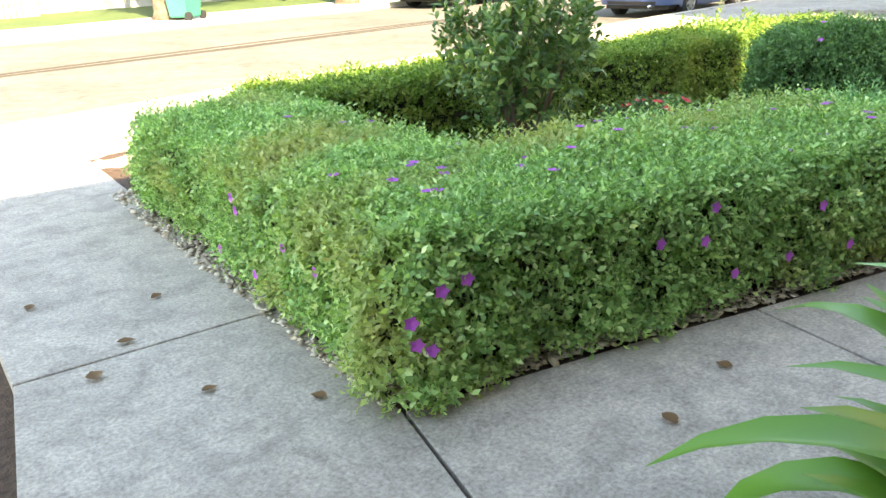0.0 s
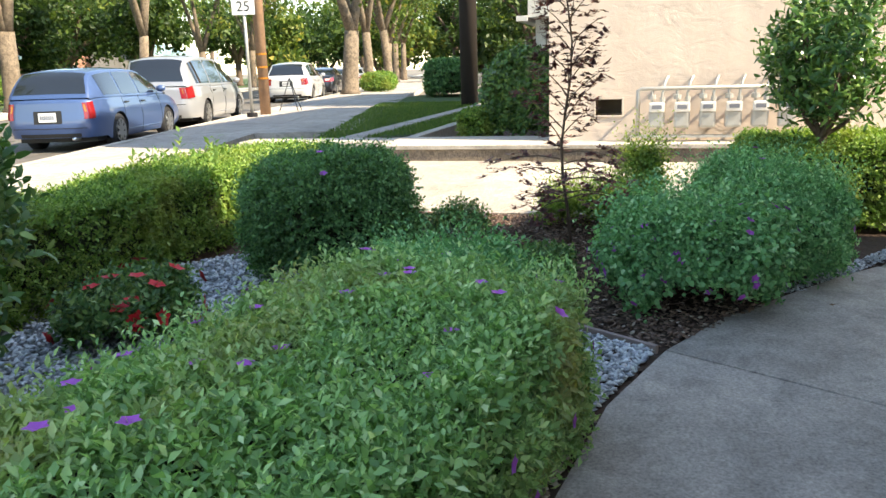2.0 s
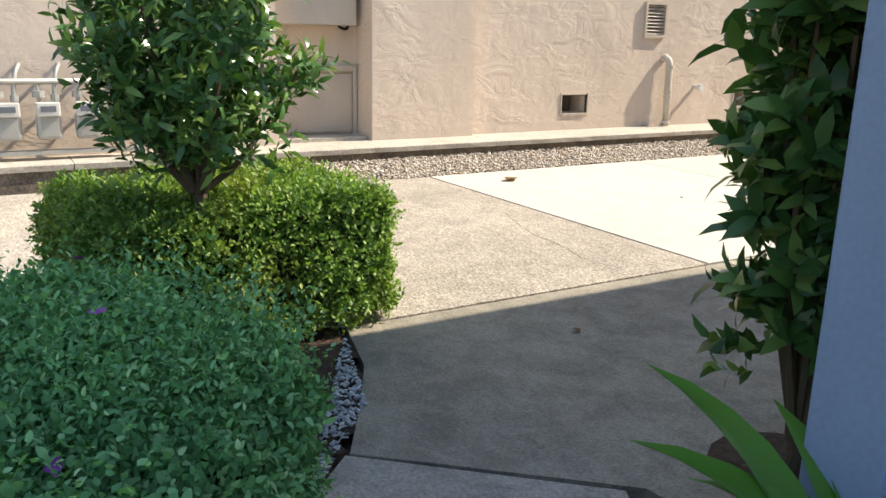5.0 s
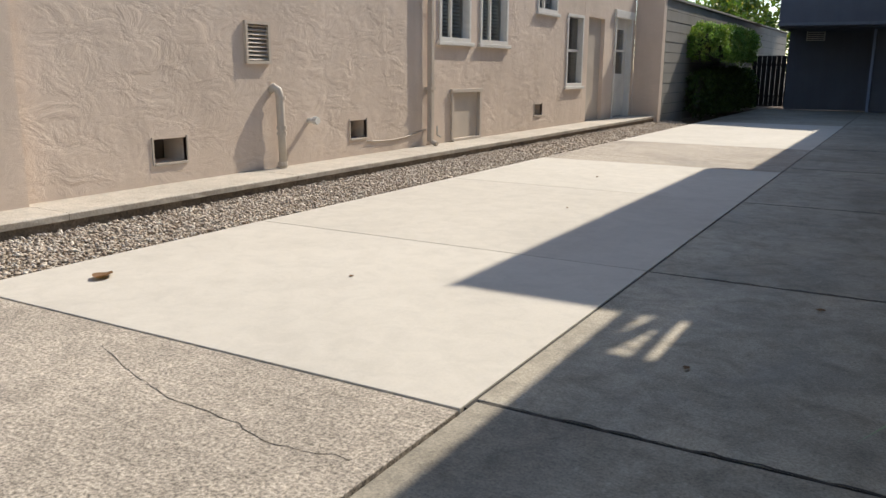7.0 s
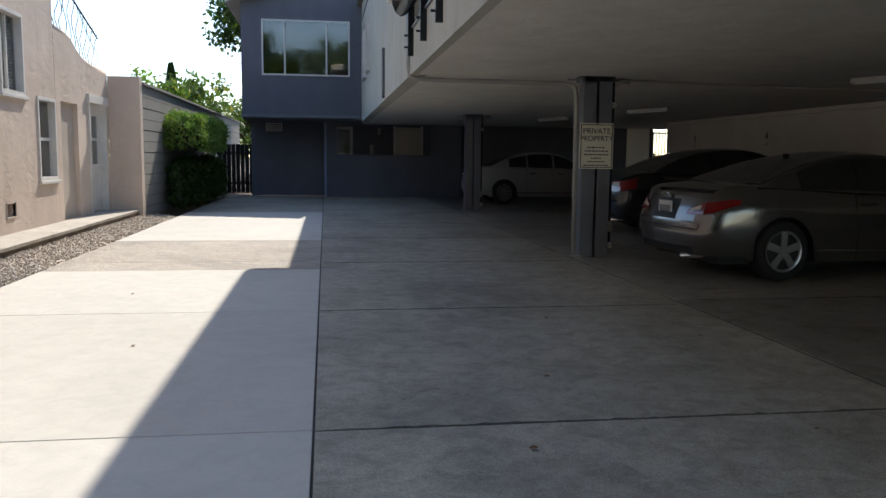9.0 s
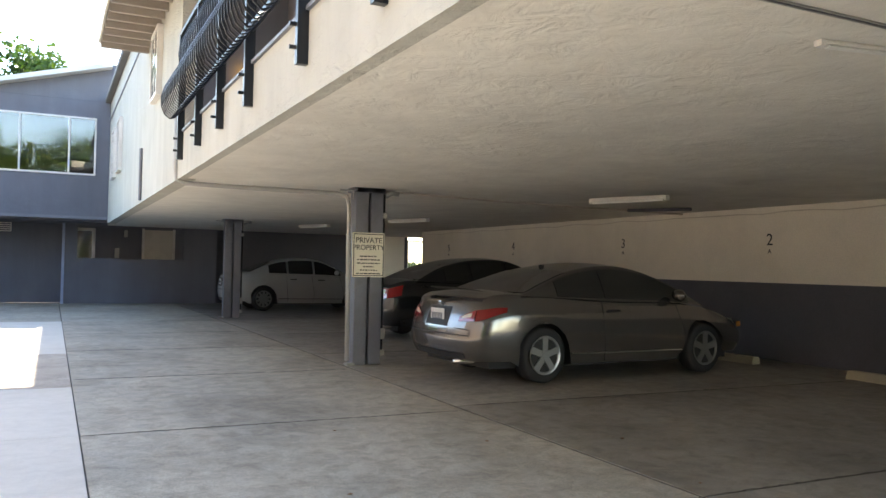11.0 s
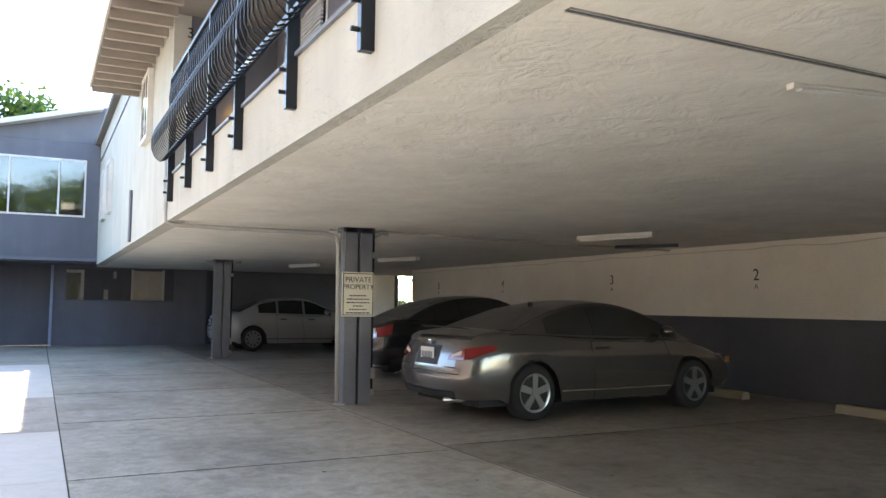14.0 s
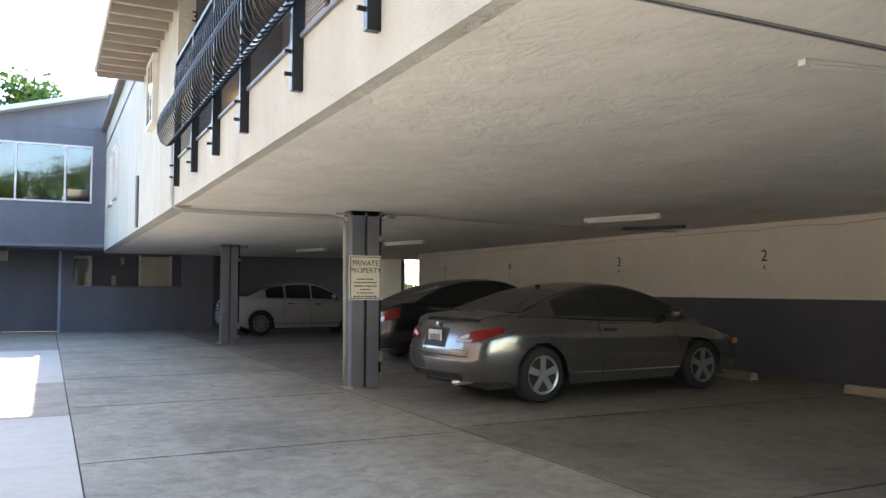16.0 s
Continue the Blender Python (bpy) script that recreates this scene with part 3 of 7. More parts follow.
bmesh.ops.create_uvsphere(knob, u_segments=10, v_segments=8, radius=0.035)
bmesh.ops.translate(knob, verts=knob.verts, vec=(-6.06, a + 0.17, 1.1))
part("knob", knob, M_IRON, door, "dark round knob", True)
a, b, c, d = PANEL2
part("hatch_frame", boxes((-6.05, -5.985, a - 0.04, a + 0.02, c, d + 0.05), (-6.05, -5.985, b - 0.02, b + 0.04, c, d + 0.05),
                          (-6.05, -5.975, a - 0.06, b + 0.06, d, d + 0.055), (-6.05, -5.98, a, b, c - 0.03, c + 0.02), bevel=0.005), M_BEIGE_TRIM, house)
part("hatch", boxes((-6.08, -6.04, a + 0.02, b - 0.02, c + 0.02, d)), M_BEIGE_TRIM, house, "painted wooden crawl-space hatch")
# downpipe, vent pipe, stub, cables
dp = bmesh.new()
box(dp, -5.99, -5.92, 10.94, 11.02, 0.26, 6.2, 0.01)
tube(dp, [(-5.955, 10.98, 0.3), (-5.93, 10.98, 0.25), (-5.85, 10.98, 0.225)], 0.035, 8)
part("downpipe", dp, M_BEIGE_TRIM, house, "square painted downpipe")
for z in (0.95, 2.6):
    part("pipe_bracket", boxes((-6.02, -5.91, 10.92, 11.04, z, z + 0.04)), M_BEIGE_TRIM, house)
vp = bmesh.new()
tube(vp, [(-6.05, 7.90, 0.99), (-5.98, 7.91, 1.03), (-5.945, 7.925, 1.0), (-5.935, 7.935, 0.94), (-5.935, 7.945, 0.6), (-5.93, 7.95, 0.21)], 0.043, 10)
part("vent_pipe", vp, M_PIPE, house, "short painted pipe bent into the wall", True)
for z in (0.25, 0.56, 0.62, 0.92):
    part("pipe_coupling", tubes([[(-5.934, 7.946, z - 0.018), (-5.934, 7.946, z + 0.018)]], 0.052, 10), M_PIPE, house)
part("pipe_stub", tubes([[(-6.04, 8.48, 0.66), (-5.92, 8.48, 0.665)]], 0.03, 10), M_WHITE_TRIM, house, "short capped white pipe stub", True)
part("stub_cap", tubes([[(-5.94, 8.48, 0.665), (-5.885, 8.48, 0.665)]], 0.042, 10), M_WHITE_TRIM, house)
wire = bmesh.new()
wire2 = bmesh.new()
tube(wire, [(-6.01, 9.57 + k * 0.14, 0.36 - 0.05 * math.sin(k * 0.33) + 0.006 * k) for k in range(11)], 0.008, 6)
tube(wire2, [(-6.005, 9.7 + k * 0.12, 2.95 - 0.5 * (k / 10) ** 0.6 - (0.3 if k > 6 else 0.05 * k)) for k in range(11)], 0.012, 6)
part("wire", wire, M_BEIGE_TRIM, house, "loose painted cable on the wall", True)
part("wire", wire2, M_BEIGE_TRIM, house, "loose painted cable on the wall", True)
tap = bmesh.new()
tube(tap, [(-5.98, 11.2, 0.45), (-5.98, 11.2, 0.33), (-5.96, 11.26, 0.30)], 0.012, 6)
part("hose_tap", tap, M_STEEL, house, "small hose tap", True)
# iron rail on the rear roof terrace
rail = part("terrace_rail", tubes([[(-6.15, 17.2, 4.25), (-6.15, 18.5, 4.2), (-6.15, 20.1, 3.7)]], 0.018, 6), M_IRON, house, "curly black iron terrace rail")
rng = random.Random(5)
for k in range(12):
    y = 17.3 + k * 0.24
    top = 4.23 - max(0, (y - 18.5)) * 0.31
    low = 3.42 if y < 18 else 3.08
    scroll = tube(bmesh.new(), [(-6.15, y + 0.11 * math.sin(q * 1.1 + k), low + (top - low) * q / 9) for q in range(10)], 0.009, 5)
    part("scroll_bar", scroll, M_IRON, rail)

# return wall and block wall behind
solid("wall_return", boxes((-6.02, -5.38, 20.205, 20.45, 0.0, 2.97), bevel=0.01), M_BEIGE, "beige stucco return wall", "wall", "structure")
block_wall = thing("block_wall", "tall painted concrete block wall with visible courses", "wall", kind="structure")
nb = 12
for k in range(nb):
    z = 0.0 + k * 0.235
    bm = boxes((-5.62, -5.38 - 0.006 * (k % 2), 20.46, 40, z, z + 0.222))
    part("block_course", bm, stucco("block_paint", (0.30, 0.285, 0.26), 0.3, 9.0) if k == 0 else bpy.data.materials["block_paint"], block_wall)
part("mortar", boxes((-5.61, -5.40, 20.47, 40, 0, nb * 0.235)), M_DARK_WALL, block_wall)
part("coping", boxes((-5.66, -5.34, 20.46, 40, nb * 0.235, nb * 0.235 + 0.06), bevel=0.01), bpy.data.materials["block_paint"], block_wall)

# ---- grey apartment building ----
flat = thing("apartment_building", "grey and white stucco apartment block raised over an open carport", "apartment building")
Z0 = 2.47
FX = -0.30
# upper floor, its underside forms the carport ceiling
ceil = tagged(new("ceiling", mesh_from("ceiling", boxes((FX + 0.002, 9.0, 2.2, 30.6, Z0, Z0 + 0.22)), M_SOFFIT)), "rough plastered pale underside of the upper floor over the carport", "ceiling", "", "structure")
part("fascia", boxes((FX - 0.10, FX, 2.2, 13.5, Z0 - 0.01, 3.02)), M_LIGHT_STUCCO, flat, "white rough stucco band under the balcony")
part("fascia_cap", boxes((FX - 0.125, FX + 0.02, 2.2, 13.49, 3.022, 3.05)), M_GREY_PAINT, flat)
part("balcony_floor", boxes((FX + 0.005, 1.0, 2.2, 13.49, Z0 + 0.23, 2.98)), M_GREY_CONC, flat)
FLUSH = [(15.6, 16.5, 3.95, 5.05), (23.3, 24.2, 3.55, 4.85), (25.2, 26.2, 3.55, 4.85)]
part("wall", wall_with('x', FX - 0.10, FX + 0.12, 13.505, 28.3, Z0 - 0.01, 6.05, FLUSH), M_LIGHT_STUCCO, flat)
part("wall", boxes((FX + 0.125, 1.0, 13.51, 13.75, 2.98, 5.3)), M_GREY_STUCCO, flat)
BACKW = [(3.6, 4.5, 3.05, 5.05), (6.4, 7.6, 3.7, 4.9), (8.6, 9.5, 3.05, 5.05), (11.3, 12.2, 3.05, 5.05)]
part("wall", wall_with('x', 1.0, 1.2, 2.2, 13.5, 2.99, 5.3, BACKW), M_GREY_STUCCO, flat)
part("wall", boxes((9.0, 9.2, 2.2, 25.5, 0, 5.3)), M_GREY_STUCCO, flat)
part("wall", boxes((11.0, 11.2, 25.5, 30.6, 0, 5.3)), M_GREY_STUCCO, flat)
part("wing_ceiling", boxes((9.002, 11.0, 25.5, 30.6, Z0, Z0 + 0.2)), M_SOFFIT, flat)
part("wall", boxes((1.21, 9.0, 2.2, 2.4, 2.99, 5.3)), M_GREY_STUCCO, flat)
part("inner_floor", boxes((1.21, 9.0, 2.41, 30.5, 2.7, 2.8)), M_DARK_WALL, flat)
# roof: balcony strip, wide eave with rafters, then the flush block
part("roof", boxes((0.42, 9.4, 3.0, 11.2, 5.24, 5.40)), M_ROOF, flat)
part("roof", boxes((-0.2, 0.415, 3.0, 10.45, 5.24, 5.40)), M_ROOF, flat)
part("roof", boxes((-1.2, 9.4, 11.205, 17.8, 5.24, 5.38)), M_ROOF, flat)
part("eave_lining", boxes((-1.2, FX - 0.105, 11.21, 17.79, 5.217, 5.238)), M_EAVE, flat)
part("roof", boxes((-0.55, 9.4, 17.81, 28.3, 6.052, 6.2)), M_ROOF, flat)
part("wall", boxes((FX + 0.125, 9.0, 17.5, 17.79, 5.385, 6.05)), M_LIGHT_STUCCO, flat)
part("eave_board", boxes((-1.235, -1.202, 11.2, 17.8, 5.16, 5.42), bevel=0.006), surface("cream_trim", (0.66, 0.62, 0.5), 0.5, bump=0.05), flat, "cream painted eave board")
part("eave_board", boxes((-1.2, FX - 0.11, 17.802, 17.83, 5.16, 5.42), bevel=0.006), bpy.data.materials["cream_trim"], flat)
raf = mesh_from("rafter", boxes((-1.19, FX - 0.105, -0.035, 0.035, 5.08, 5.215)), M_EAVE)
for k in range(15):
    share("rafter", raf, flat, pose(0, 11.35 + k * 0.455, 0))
for y0, y1, z0, z1 in FLUSH:
    window_in(flat, y0, y1, z0, z1, x=FX - 0.10, sash=False, sill=False, pane_gap=0.06)
for y0, y1, z0, z1 in BACKW:
    window_in(flat, y0, y1, z0, z1, x=0.99, sash=False, sill=False, blind=1.0, pane_gap=-0.03)
# Room darkness is the colour of this panel behind the flush windows.
part("inner_wall", boxes((0.6, 0.65, 14, 28, 2.7, 5.9)), M_DARK_WALL, flat, "dark panel standing for the dim rooms behind the windows")
text_part("unit_number", "3", 0.20, flat, pose(-0.19, 13.503, 5.00, 90, 0, 0), M_IRON)
# conduits on the flush wall and along the ceiling edge
part("downpipe", tubes([[(FX - 0.13, 18.3, 3.45), (FX - 0.13, 18.3, Z0 + 0.02)]], 0.03, 8), M_GREY_PAINT, flat)
part("drip_edge", boxes((FX - 0.125, FX - 0.102, 18.9, 28.3, 5.5, 5.53)), M_GREY_PAINT, flat)
dpipe = bmesh.new()
tube(dpipe, [(FX - 0.12, 13.62, 3.3), (FX - 0.12, 13.62, 2.62), (FX - 0.1, 13.62, 2.47), (FX, 13.62, 2.42), (0.2, 13.5, 2.40), (1.66, 13.2, 2.37), (1.80, 13.17, 2.33), (1.835, 13.16, 2.2), (1.85, 13.15, 0.06)], 0.032, 8)
part("drain_pipe", dpipe, surface("pipe_grey", (0.42, 0.41, 0.39), 0.55, bump=0.1), flat, "grey drain pipe bent under the ceiling and down the post", True)
part("conduit", tubes([[(2.35, 13.25, Z0 - 0.03), (4.6, 13.6, Z0 - 0.03), (8.55, 13.9, Z0 - 0.03)]], 0.016, 6), M_PIPE, flat, "thin conduit under the ceiling")
part("wall_cable", tubes([[(8.585, 9.6 + k * 0.5, 2.40 - 0.025 * abs(math.sin(k * 0.8)) - 0.012 * (k % 3)) for k in range(32)]], 0.008, 5), M_PIPE, flat, "slack thin cable along the wall top")
part("pipe", tubes([[(7.08, 13.65, Z0 - 0.04), (7.66, 12.73, Z0 - 0.04)]], 0.03, 8), M_DARK_WALL, flat, "dark pipe beside the batten")
# far cross wing
BW = (-3.48, -0.77, 3.85, 5.55)
part("wall", wall_with('y', 28.305, 28.5, -4.1, FX - 0.106, 2.65, 6.05, [BW]), M_GREY_STUCCO, flat)
# Unseen wall added across the upper block to block stray sun.
part("wall", boxes((FX - 0.105, 9.2, 28.31, 28.5, 2.65, 6.05)), M_GREY_STUCCO, flat)
part("wall", boxes((-4.1, -3.9, 28.51, 34, 2.65, 6.05)), M_GREY_STUCCO, flat)
part("gable", extrude_y([(-4.1, 6.055), (FX - 0.11, 6.055), (FX - 0.11, 7.05)], 28.31, 28.5), M_GREY_STUCCO, flat)
part("roof", extrude_y([(-4.52, 5.95), (-0.4, 7.06), (-0.4, 7.2), (-4.52, 6.09)], 27.9, 34), surface("pale_roof_edge", (0.62, 0.62, 0.6), 0.6), flat, "pale sloping roof edge")
part("wing_floor", boxes((-4.1, 8.99, 28.52, 34, 2.5, 2.64)), M_GREY_STUCCO, flat)
part("wing_soffit", boxes((-4.12, FX - 0.11, 28.29, 30.8, 2.56, 2.648)), M_GREY_PAINT, flat)
pw = part("picture_window", boxes((BW[0], BW[1], 28.27, 28.34, BW[2], BW[2] + 0.05)), M_WHITE_TRIM, flat, "wide white-framed window of three lights")
part("head", boxes((BW[0], BW[1], 28.27, 28.34, BW[3] - 0.05, BW[3])), M_WHITE_TRIM, pw)
for a in (BW[0], -2.8, -1.52, BW[1] - 0.05):
    part("mullion", boxes((a, a + 0.05, 28.274, 28.336, BW[2] + 0.052, BW[3] - 0.052)), M_WHITE_TRIM, pw)
for a, b in ((BW[0] + 0.05, -2.8), (-2.74, -1.52), (-1.46, BW[1] - 0.05)):
    g = part("pane", boxes((a, b, 28.30, 28.31, BW[2] + 0.05, BW[3] - 0.05)), M_COATED_GLASS, pw)
    g.visible_shadow = False
part("blind", boxes((BW[0] + 0.05, BW[1] - 0.05, 28.42, 28.44, 4.3, BW[3])), M_DARK_BLIND, pw, "roller blind half down, darkened so the reflection shows")
# Added out of sight to stop sun leaking past the wing roof.
part("wing_side_wall", boxes((-0.40, -0.20, 28.505, 34, 2.65, 7.25)), M_GREY_STUCCO, flat)
# Dark panel paints the dim depth behind the picture window.
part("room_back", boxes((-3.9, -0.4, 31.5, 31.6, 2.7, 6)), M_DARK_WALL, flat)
LOW = [(-1.22, -0.58, 1.43, 2.42), (-0.5, 0.85, 1.43, 2.42), (0.89, 2.03, 1.43, 2.42)]
part("wall", boxes((-4.05, -1.55, 30.7, 30.9, 0, 2.5)), M_GREY_STUCCO, flat)
part("wall", wall_with('y', 30.0, 30.15, -1.5, 3.1, 0, 2.5, [(-1.15, 2.05, 1.43, 2.42)]), M_GREY_STUCCO, flat)
part("corner_board", boxes((-1.58, -1.505, 29.9, 30.16, 0, 2.5)), M_POST_BLUE, flat)
part("entry_wall", boxes((-1.9, 3.3, 31.4, 31.55, 0, 2.5)), M_GREY_STUCCO, flat)
ew = part("entry_window", boxes((-1.22, -1.12, 31.3, 31.38, 1.1, 2.42), (-0.68, -0.58, 31.3, 31.38, 1.1, 2.42), (-1.12, -0.68, 31.3, 31.38, 2.32, 2.42)), M_WHITE_TRIM, flat, "white framed window by the entrance")
part("pane", boxes((-1.12, -0.68, 31.34, 31.35, 1.1, 2.32)), M_GLASS, ew)
part("curtain", boxes((-1.12, -0.68, 31.37, 31.38, 1.1, 2.32)), surface("curtain", (0.3, 0.22, 0.16), 0.9), ew)
ed = part("entry_door", boxes((0.95, 1.85, 31.3, 31.37, 0.1, 2.42), bevel=0.006), surface("cream_door", (0.62, 0.57, 0.48), 0.5), flat, "cream panelled entrance door")
part("door_panel", boxes((1.05, 1.35, 31.285, 31.299, 1.5, 2.25), (1.45, 1.75, 31.285, 31.299, 1.5, 2.25), bevel=0.004), bpy.data.materials["cream_door"], ed)
part("door_frame", boxes((0.87, 0.945, 31.28, 31.38, 0.1, 2.5), (1.855, 1.93, 31.28, 31.38, 0.1, 2.5)), M_WHITE_TRIM, ed)
part("wall_lamp", boxes((0.3, 0.4, 31.2, 31.39, 2.15, 2.38), bevel=0.02), M_STEEL, flat, "small metal entrance lamp")
part("letter_box", boxes((0.02, 0.16, 31.28, 31.39, 1.45, 1.78), bevel=0.015), M_STEEL, flat, "metal letter box")
vent = part("grille", boxes((-3.55, -3.0, 30.66, 30.695, 2.2, 2.62)), M_WHITE_TRIM, flat, "white wall grille")
for k in range(6):
    part("grille_slat", boxes((-3.52, -3.03, 30.63, 30.658, 2.23 + k * 0.063, 2.255 + k * 0.063)), M_DARK_WALL, vent)

# carport posts: twin boards with a centre slot
def carport_post(x0, y0, label):
    p = thing("carport_post", label, "post", "carport posts", at=(x0, y0, 0))
    part("board", boxes((0.0, 0.185, 0.0, 0.09, 0, Z0), bevel=0.006), M_GREY_PAINT, p)
    part("board", boxes((0.225, 0.405, 0.0, 0.09, 0, Z0), bevel=0.006), M_GREY_PAINT, p)
    part("core", boxes((0.02, 0.385, 0.092, 0.28, 0, Z0)), M_GREY_PAINT, p)
    part("shoe", boxes((-0.10, 0.02, -0.03, 0.09, 0.0, 0.03), bevel=0.005), M_STEEL, p, "small galvanised post shoe")
    part("bracket", boxes((-0.03, 0.435, 0.0, 0.26, Z0 - 0.07, Z0 - 0.001)), M_GREY_PAINT, p)
    part("hanger", tubes([[(-0.22, 0.05, Z0 - 0.05), (-0.03, 0.05, Z0 - 0.05), (-0.03, 0.05, Z0 - 0.16), (-0.13, 0.05, Z0 - 0.16)]], 0.012, 6), M_STEEL, p, "bent pipe hanger")
    part("conduit", tubes([[(0.44, 0.06, 0.2), (0.44, 0.06, Z0)]], 0.018, 6), M_DARK, p)
    for za, zb in ((0.35, 0.5), (2.05, 2.13), (0.12, 0.2)):
        part("junction_box", boxes((0.415, 0.475, 0.02, 0.1, za, zb), bevel=0.004), M_STEEL, p)
    part("elbow", tubes([[(0.46, 0.06, Z0 - 0.10), (0.56, 0.06, Z0 - 0.05), (0.66, 0.06, Z0 - 0.06)]], 0.035, 8), M_STEEL, p, "", True)
    return p


carport_post(1.925, 13.12, "grey painted twin-board carport post with conduit")
carport_post(2.02, 22.95, "grey painted twin-board carport post deeper in")
# carport back wall: dark dado, cream above
part("carport_wall", boxes((8.60, 8.75, 2.5, 25.5, 1.24, Z0)), M_CREAM_WALL, flat, "cream painted wall above a dark dado")
part("carport_dado", boxes((8.585, 8.75, 2.5, 25.5, 0, 1.237)), M_DARK_WALL, flat)
part("carport_end_wall", boxes((2.9, 9.2, 30.3, 30.5, 0, Z0)), M_DARK_WALL, flat)
part("carport_end_wall", boxes((9.205, 10.06, 30.3, 30.5, 0.0, Z0)), M_CREAM_WALL, flat)
part("carport_end_wall", boxes((10.065, 10.17, 30.25, 30.5, 0, Z0)), M_DARK_WALL, flat)
gate = part("gate_bars", boxes((10.18, 10.99, 30.35, 30.39, 0.9, 0.95), (10.18, 10.99, 30.35, 30.39, 2.3, 2.36)), M_WHITE_TRIM, flat, "white barred gate with daylight behind")
bar = mesh_from("bar", boxes((-0.015, 0.015, 30.355, 30.385, 0.0, 2.3)), M_WHITE_TRIM)
for k in range(7):
    share("bar", bar, gate, pose(10.24 + k * 0.11, 0, 0))
part("carport_front_post", boxes((8.3, 8.75, 2.42, 2.6, 0, Z0)), M_GREY_STUCCO, flat)
for txt, y in (("2", 11.94), ("3", 15.64), ("4", 19.96), ("5", 23.6)):
    text_part("stall_number", txt, 0.27, flat, pose(8.592, y, 1.93, 90, 0, -90), M_INK)
    text_part("stall_number", "A", 0.11, flat, pose(8.592, y, 1.745, 90, 0, -90), M_INK)
# front corner of the block beside the footpath
part("corner_post", boxes((0.50, 0.66, 1.80, 2.0, 0, 5.2), (0.672, 0.78, 1.83, 2.0, 0, 5.2), bevel=0.008), M_POST_BLUE, flat, "blue-grey painted corner post")
part("front_wall", boxes((0.79, 9.0, 2.0, 2.18, 2.3, 5.3)), M_GREY_STUCCO, flat)
part("front_wall", boxes((0.79, 1.9, 2.0, 2.18, 0, 2.295)), M_GREY_STUCCO, flat)
vent = part("soffit_vent", boxes((FX + 0.1, 8.5, 4.878, 4.896, Z0 - 0.005, Z0 - 0.001)), M_DARK_WALL, flat, "dark perforated strip across the ceiling")
part("flange", boxes((FX + 0.1, 8.5, 4.868, 4.877, Z0 - 0.008, Z0 - 0.001)), M_STEEL, vent)
part("flange", boxes((FX + 0.1, 8.5, 4.897, 4.906, Z0 - 0.008, Z0 - 0.001)), M_STEEL, vent)

# bellied balcony railing
rails = thing("balcony_railing", "black iron balcony railing of bellied bars bolted to the white band", "railing")
RX = FX - 0.14
part("top_rail", boxes((RX - 0.03, RX + 0.03, 2.6, 13.2, 4.24, 4.29), bevel=0.006), M_IRON, rails)
part("bottom_rail", boxes((RX - 0.03, RX + 0.03, 2.6, 13.2, 3.29, 3.325), bevel=0.004), M_IRON, rails)
PROFILE = ((0, 4.24), (-0.03, 4.12), (-0.045, 4.0), (-0.035, 3.89), (-0.06, 3.79), (-0.14, 3.68), (-0.205, 3.56), (-0.24, 3.44),
           (-0.235, 3.32), (-0.195, 3.22), (-0.13, 3.17), (-0.07, 3.19), (-0.02, 3.25), (0, 3.30))
belly = [(RX + o, 0, z) for o, z in PROFILE]
bar_me = mesh_from("bar", tubes([belly], 0.0085, 6), M_IRON, True)
for k in range(90):
    share("bar", bar_me, rails, pose(0, 2.75 + k * 0.1165, 0))
for y in (3.6, 5.0, 6.29, 7.66, 9.24, 10.49, 11.77, 13.15):
    pst = part("post", boxes((RX - 0.035, RX + 0.05, y - 0.03, y + 0.03, 2.67, 4.24), bevel=0.005), M_IRON, rails)
    for z in (2.78, 2.93):
        part("bolt", tubes([[(RX - 0.08, y, z), (FX - 0.1, y, z)]], 0.014, 6), M_IRON, pst)
lamp = part("balcony_lamp", boxes((0.40, 0.52, 13.40, 13.508, 3.85, 3.99), bevel=0.03), glow("amber_lamp", (1.0, 0.55, 0.12), 3.0), flat, "small amber balcony lamp")

# fluorescent battens under the ceiling
def batten(x, y, turn, length=1.25, k=1.0):
    b = thing("ceiling_batten", "unlit fluorescent batten with white diffuser", "ceiling light", "carport battens", at=(x, y, Z0), turn=turn)
    part("tray", boxes((-length / 2, length / 2, -0.06 * k, 0.06 * k, -0.05 * k, 0), bevel=0.008), M_WHITE_TRIM, b)
    part("diffuser", boxes((-length / 2 + 0.03, length / 2 - 0.03, -0.05 * k, 0.05 * k, -0.085 * k, -0.052 * k), bevel=0.006), surface("diffuser", (0.8, 0.79, 0.74), 0.35, bump=0) if "diffuser" not in bpy.data.materials else bpy.data.materials["diffuser"], b)
    for e in (-length / 2 - 0.02, length / 2 - 0.01):
        part("end_cap", boxes((e, e + 0.03, -0.062 * k, 0.062 * k, -0.075 * k, -0.001)), M_WHITE_TRIM, b)


batten(5.75, 12.0, -71)
batten(1.84, 5.08, -10, 1.06, 0.4)
batten(5.5, 19.5, -71)
batten(4.6, 23.9, -71)

# private property sign
sign = thing("property_sign", "cream rectangular private property sign with black lettering", "sign", at=(2.115, 13.10, 1.53))
part("plate", prism([(-0.24, -0.30), (-0.23, -0.31), (0.23, -0.31), (0.24, -0.30), (0.24, 0.30), (0.23, 0.31), (-0.23, 0.31), (-0.24, 0.30)], -0.004, 0, 0), M_SIGN, sign)
sign.children[0].matrix_basis = pose(0, 0, 0, 90, 0, 0)
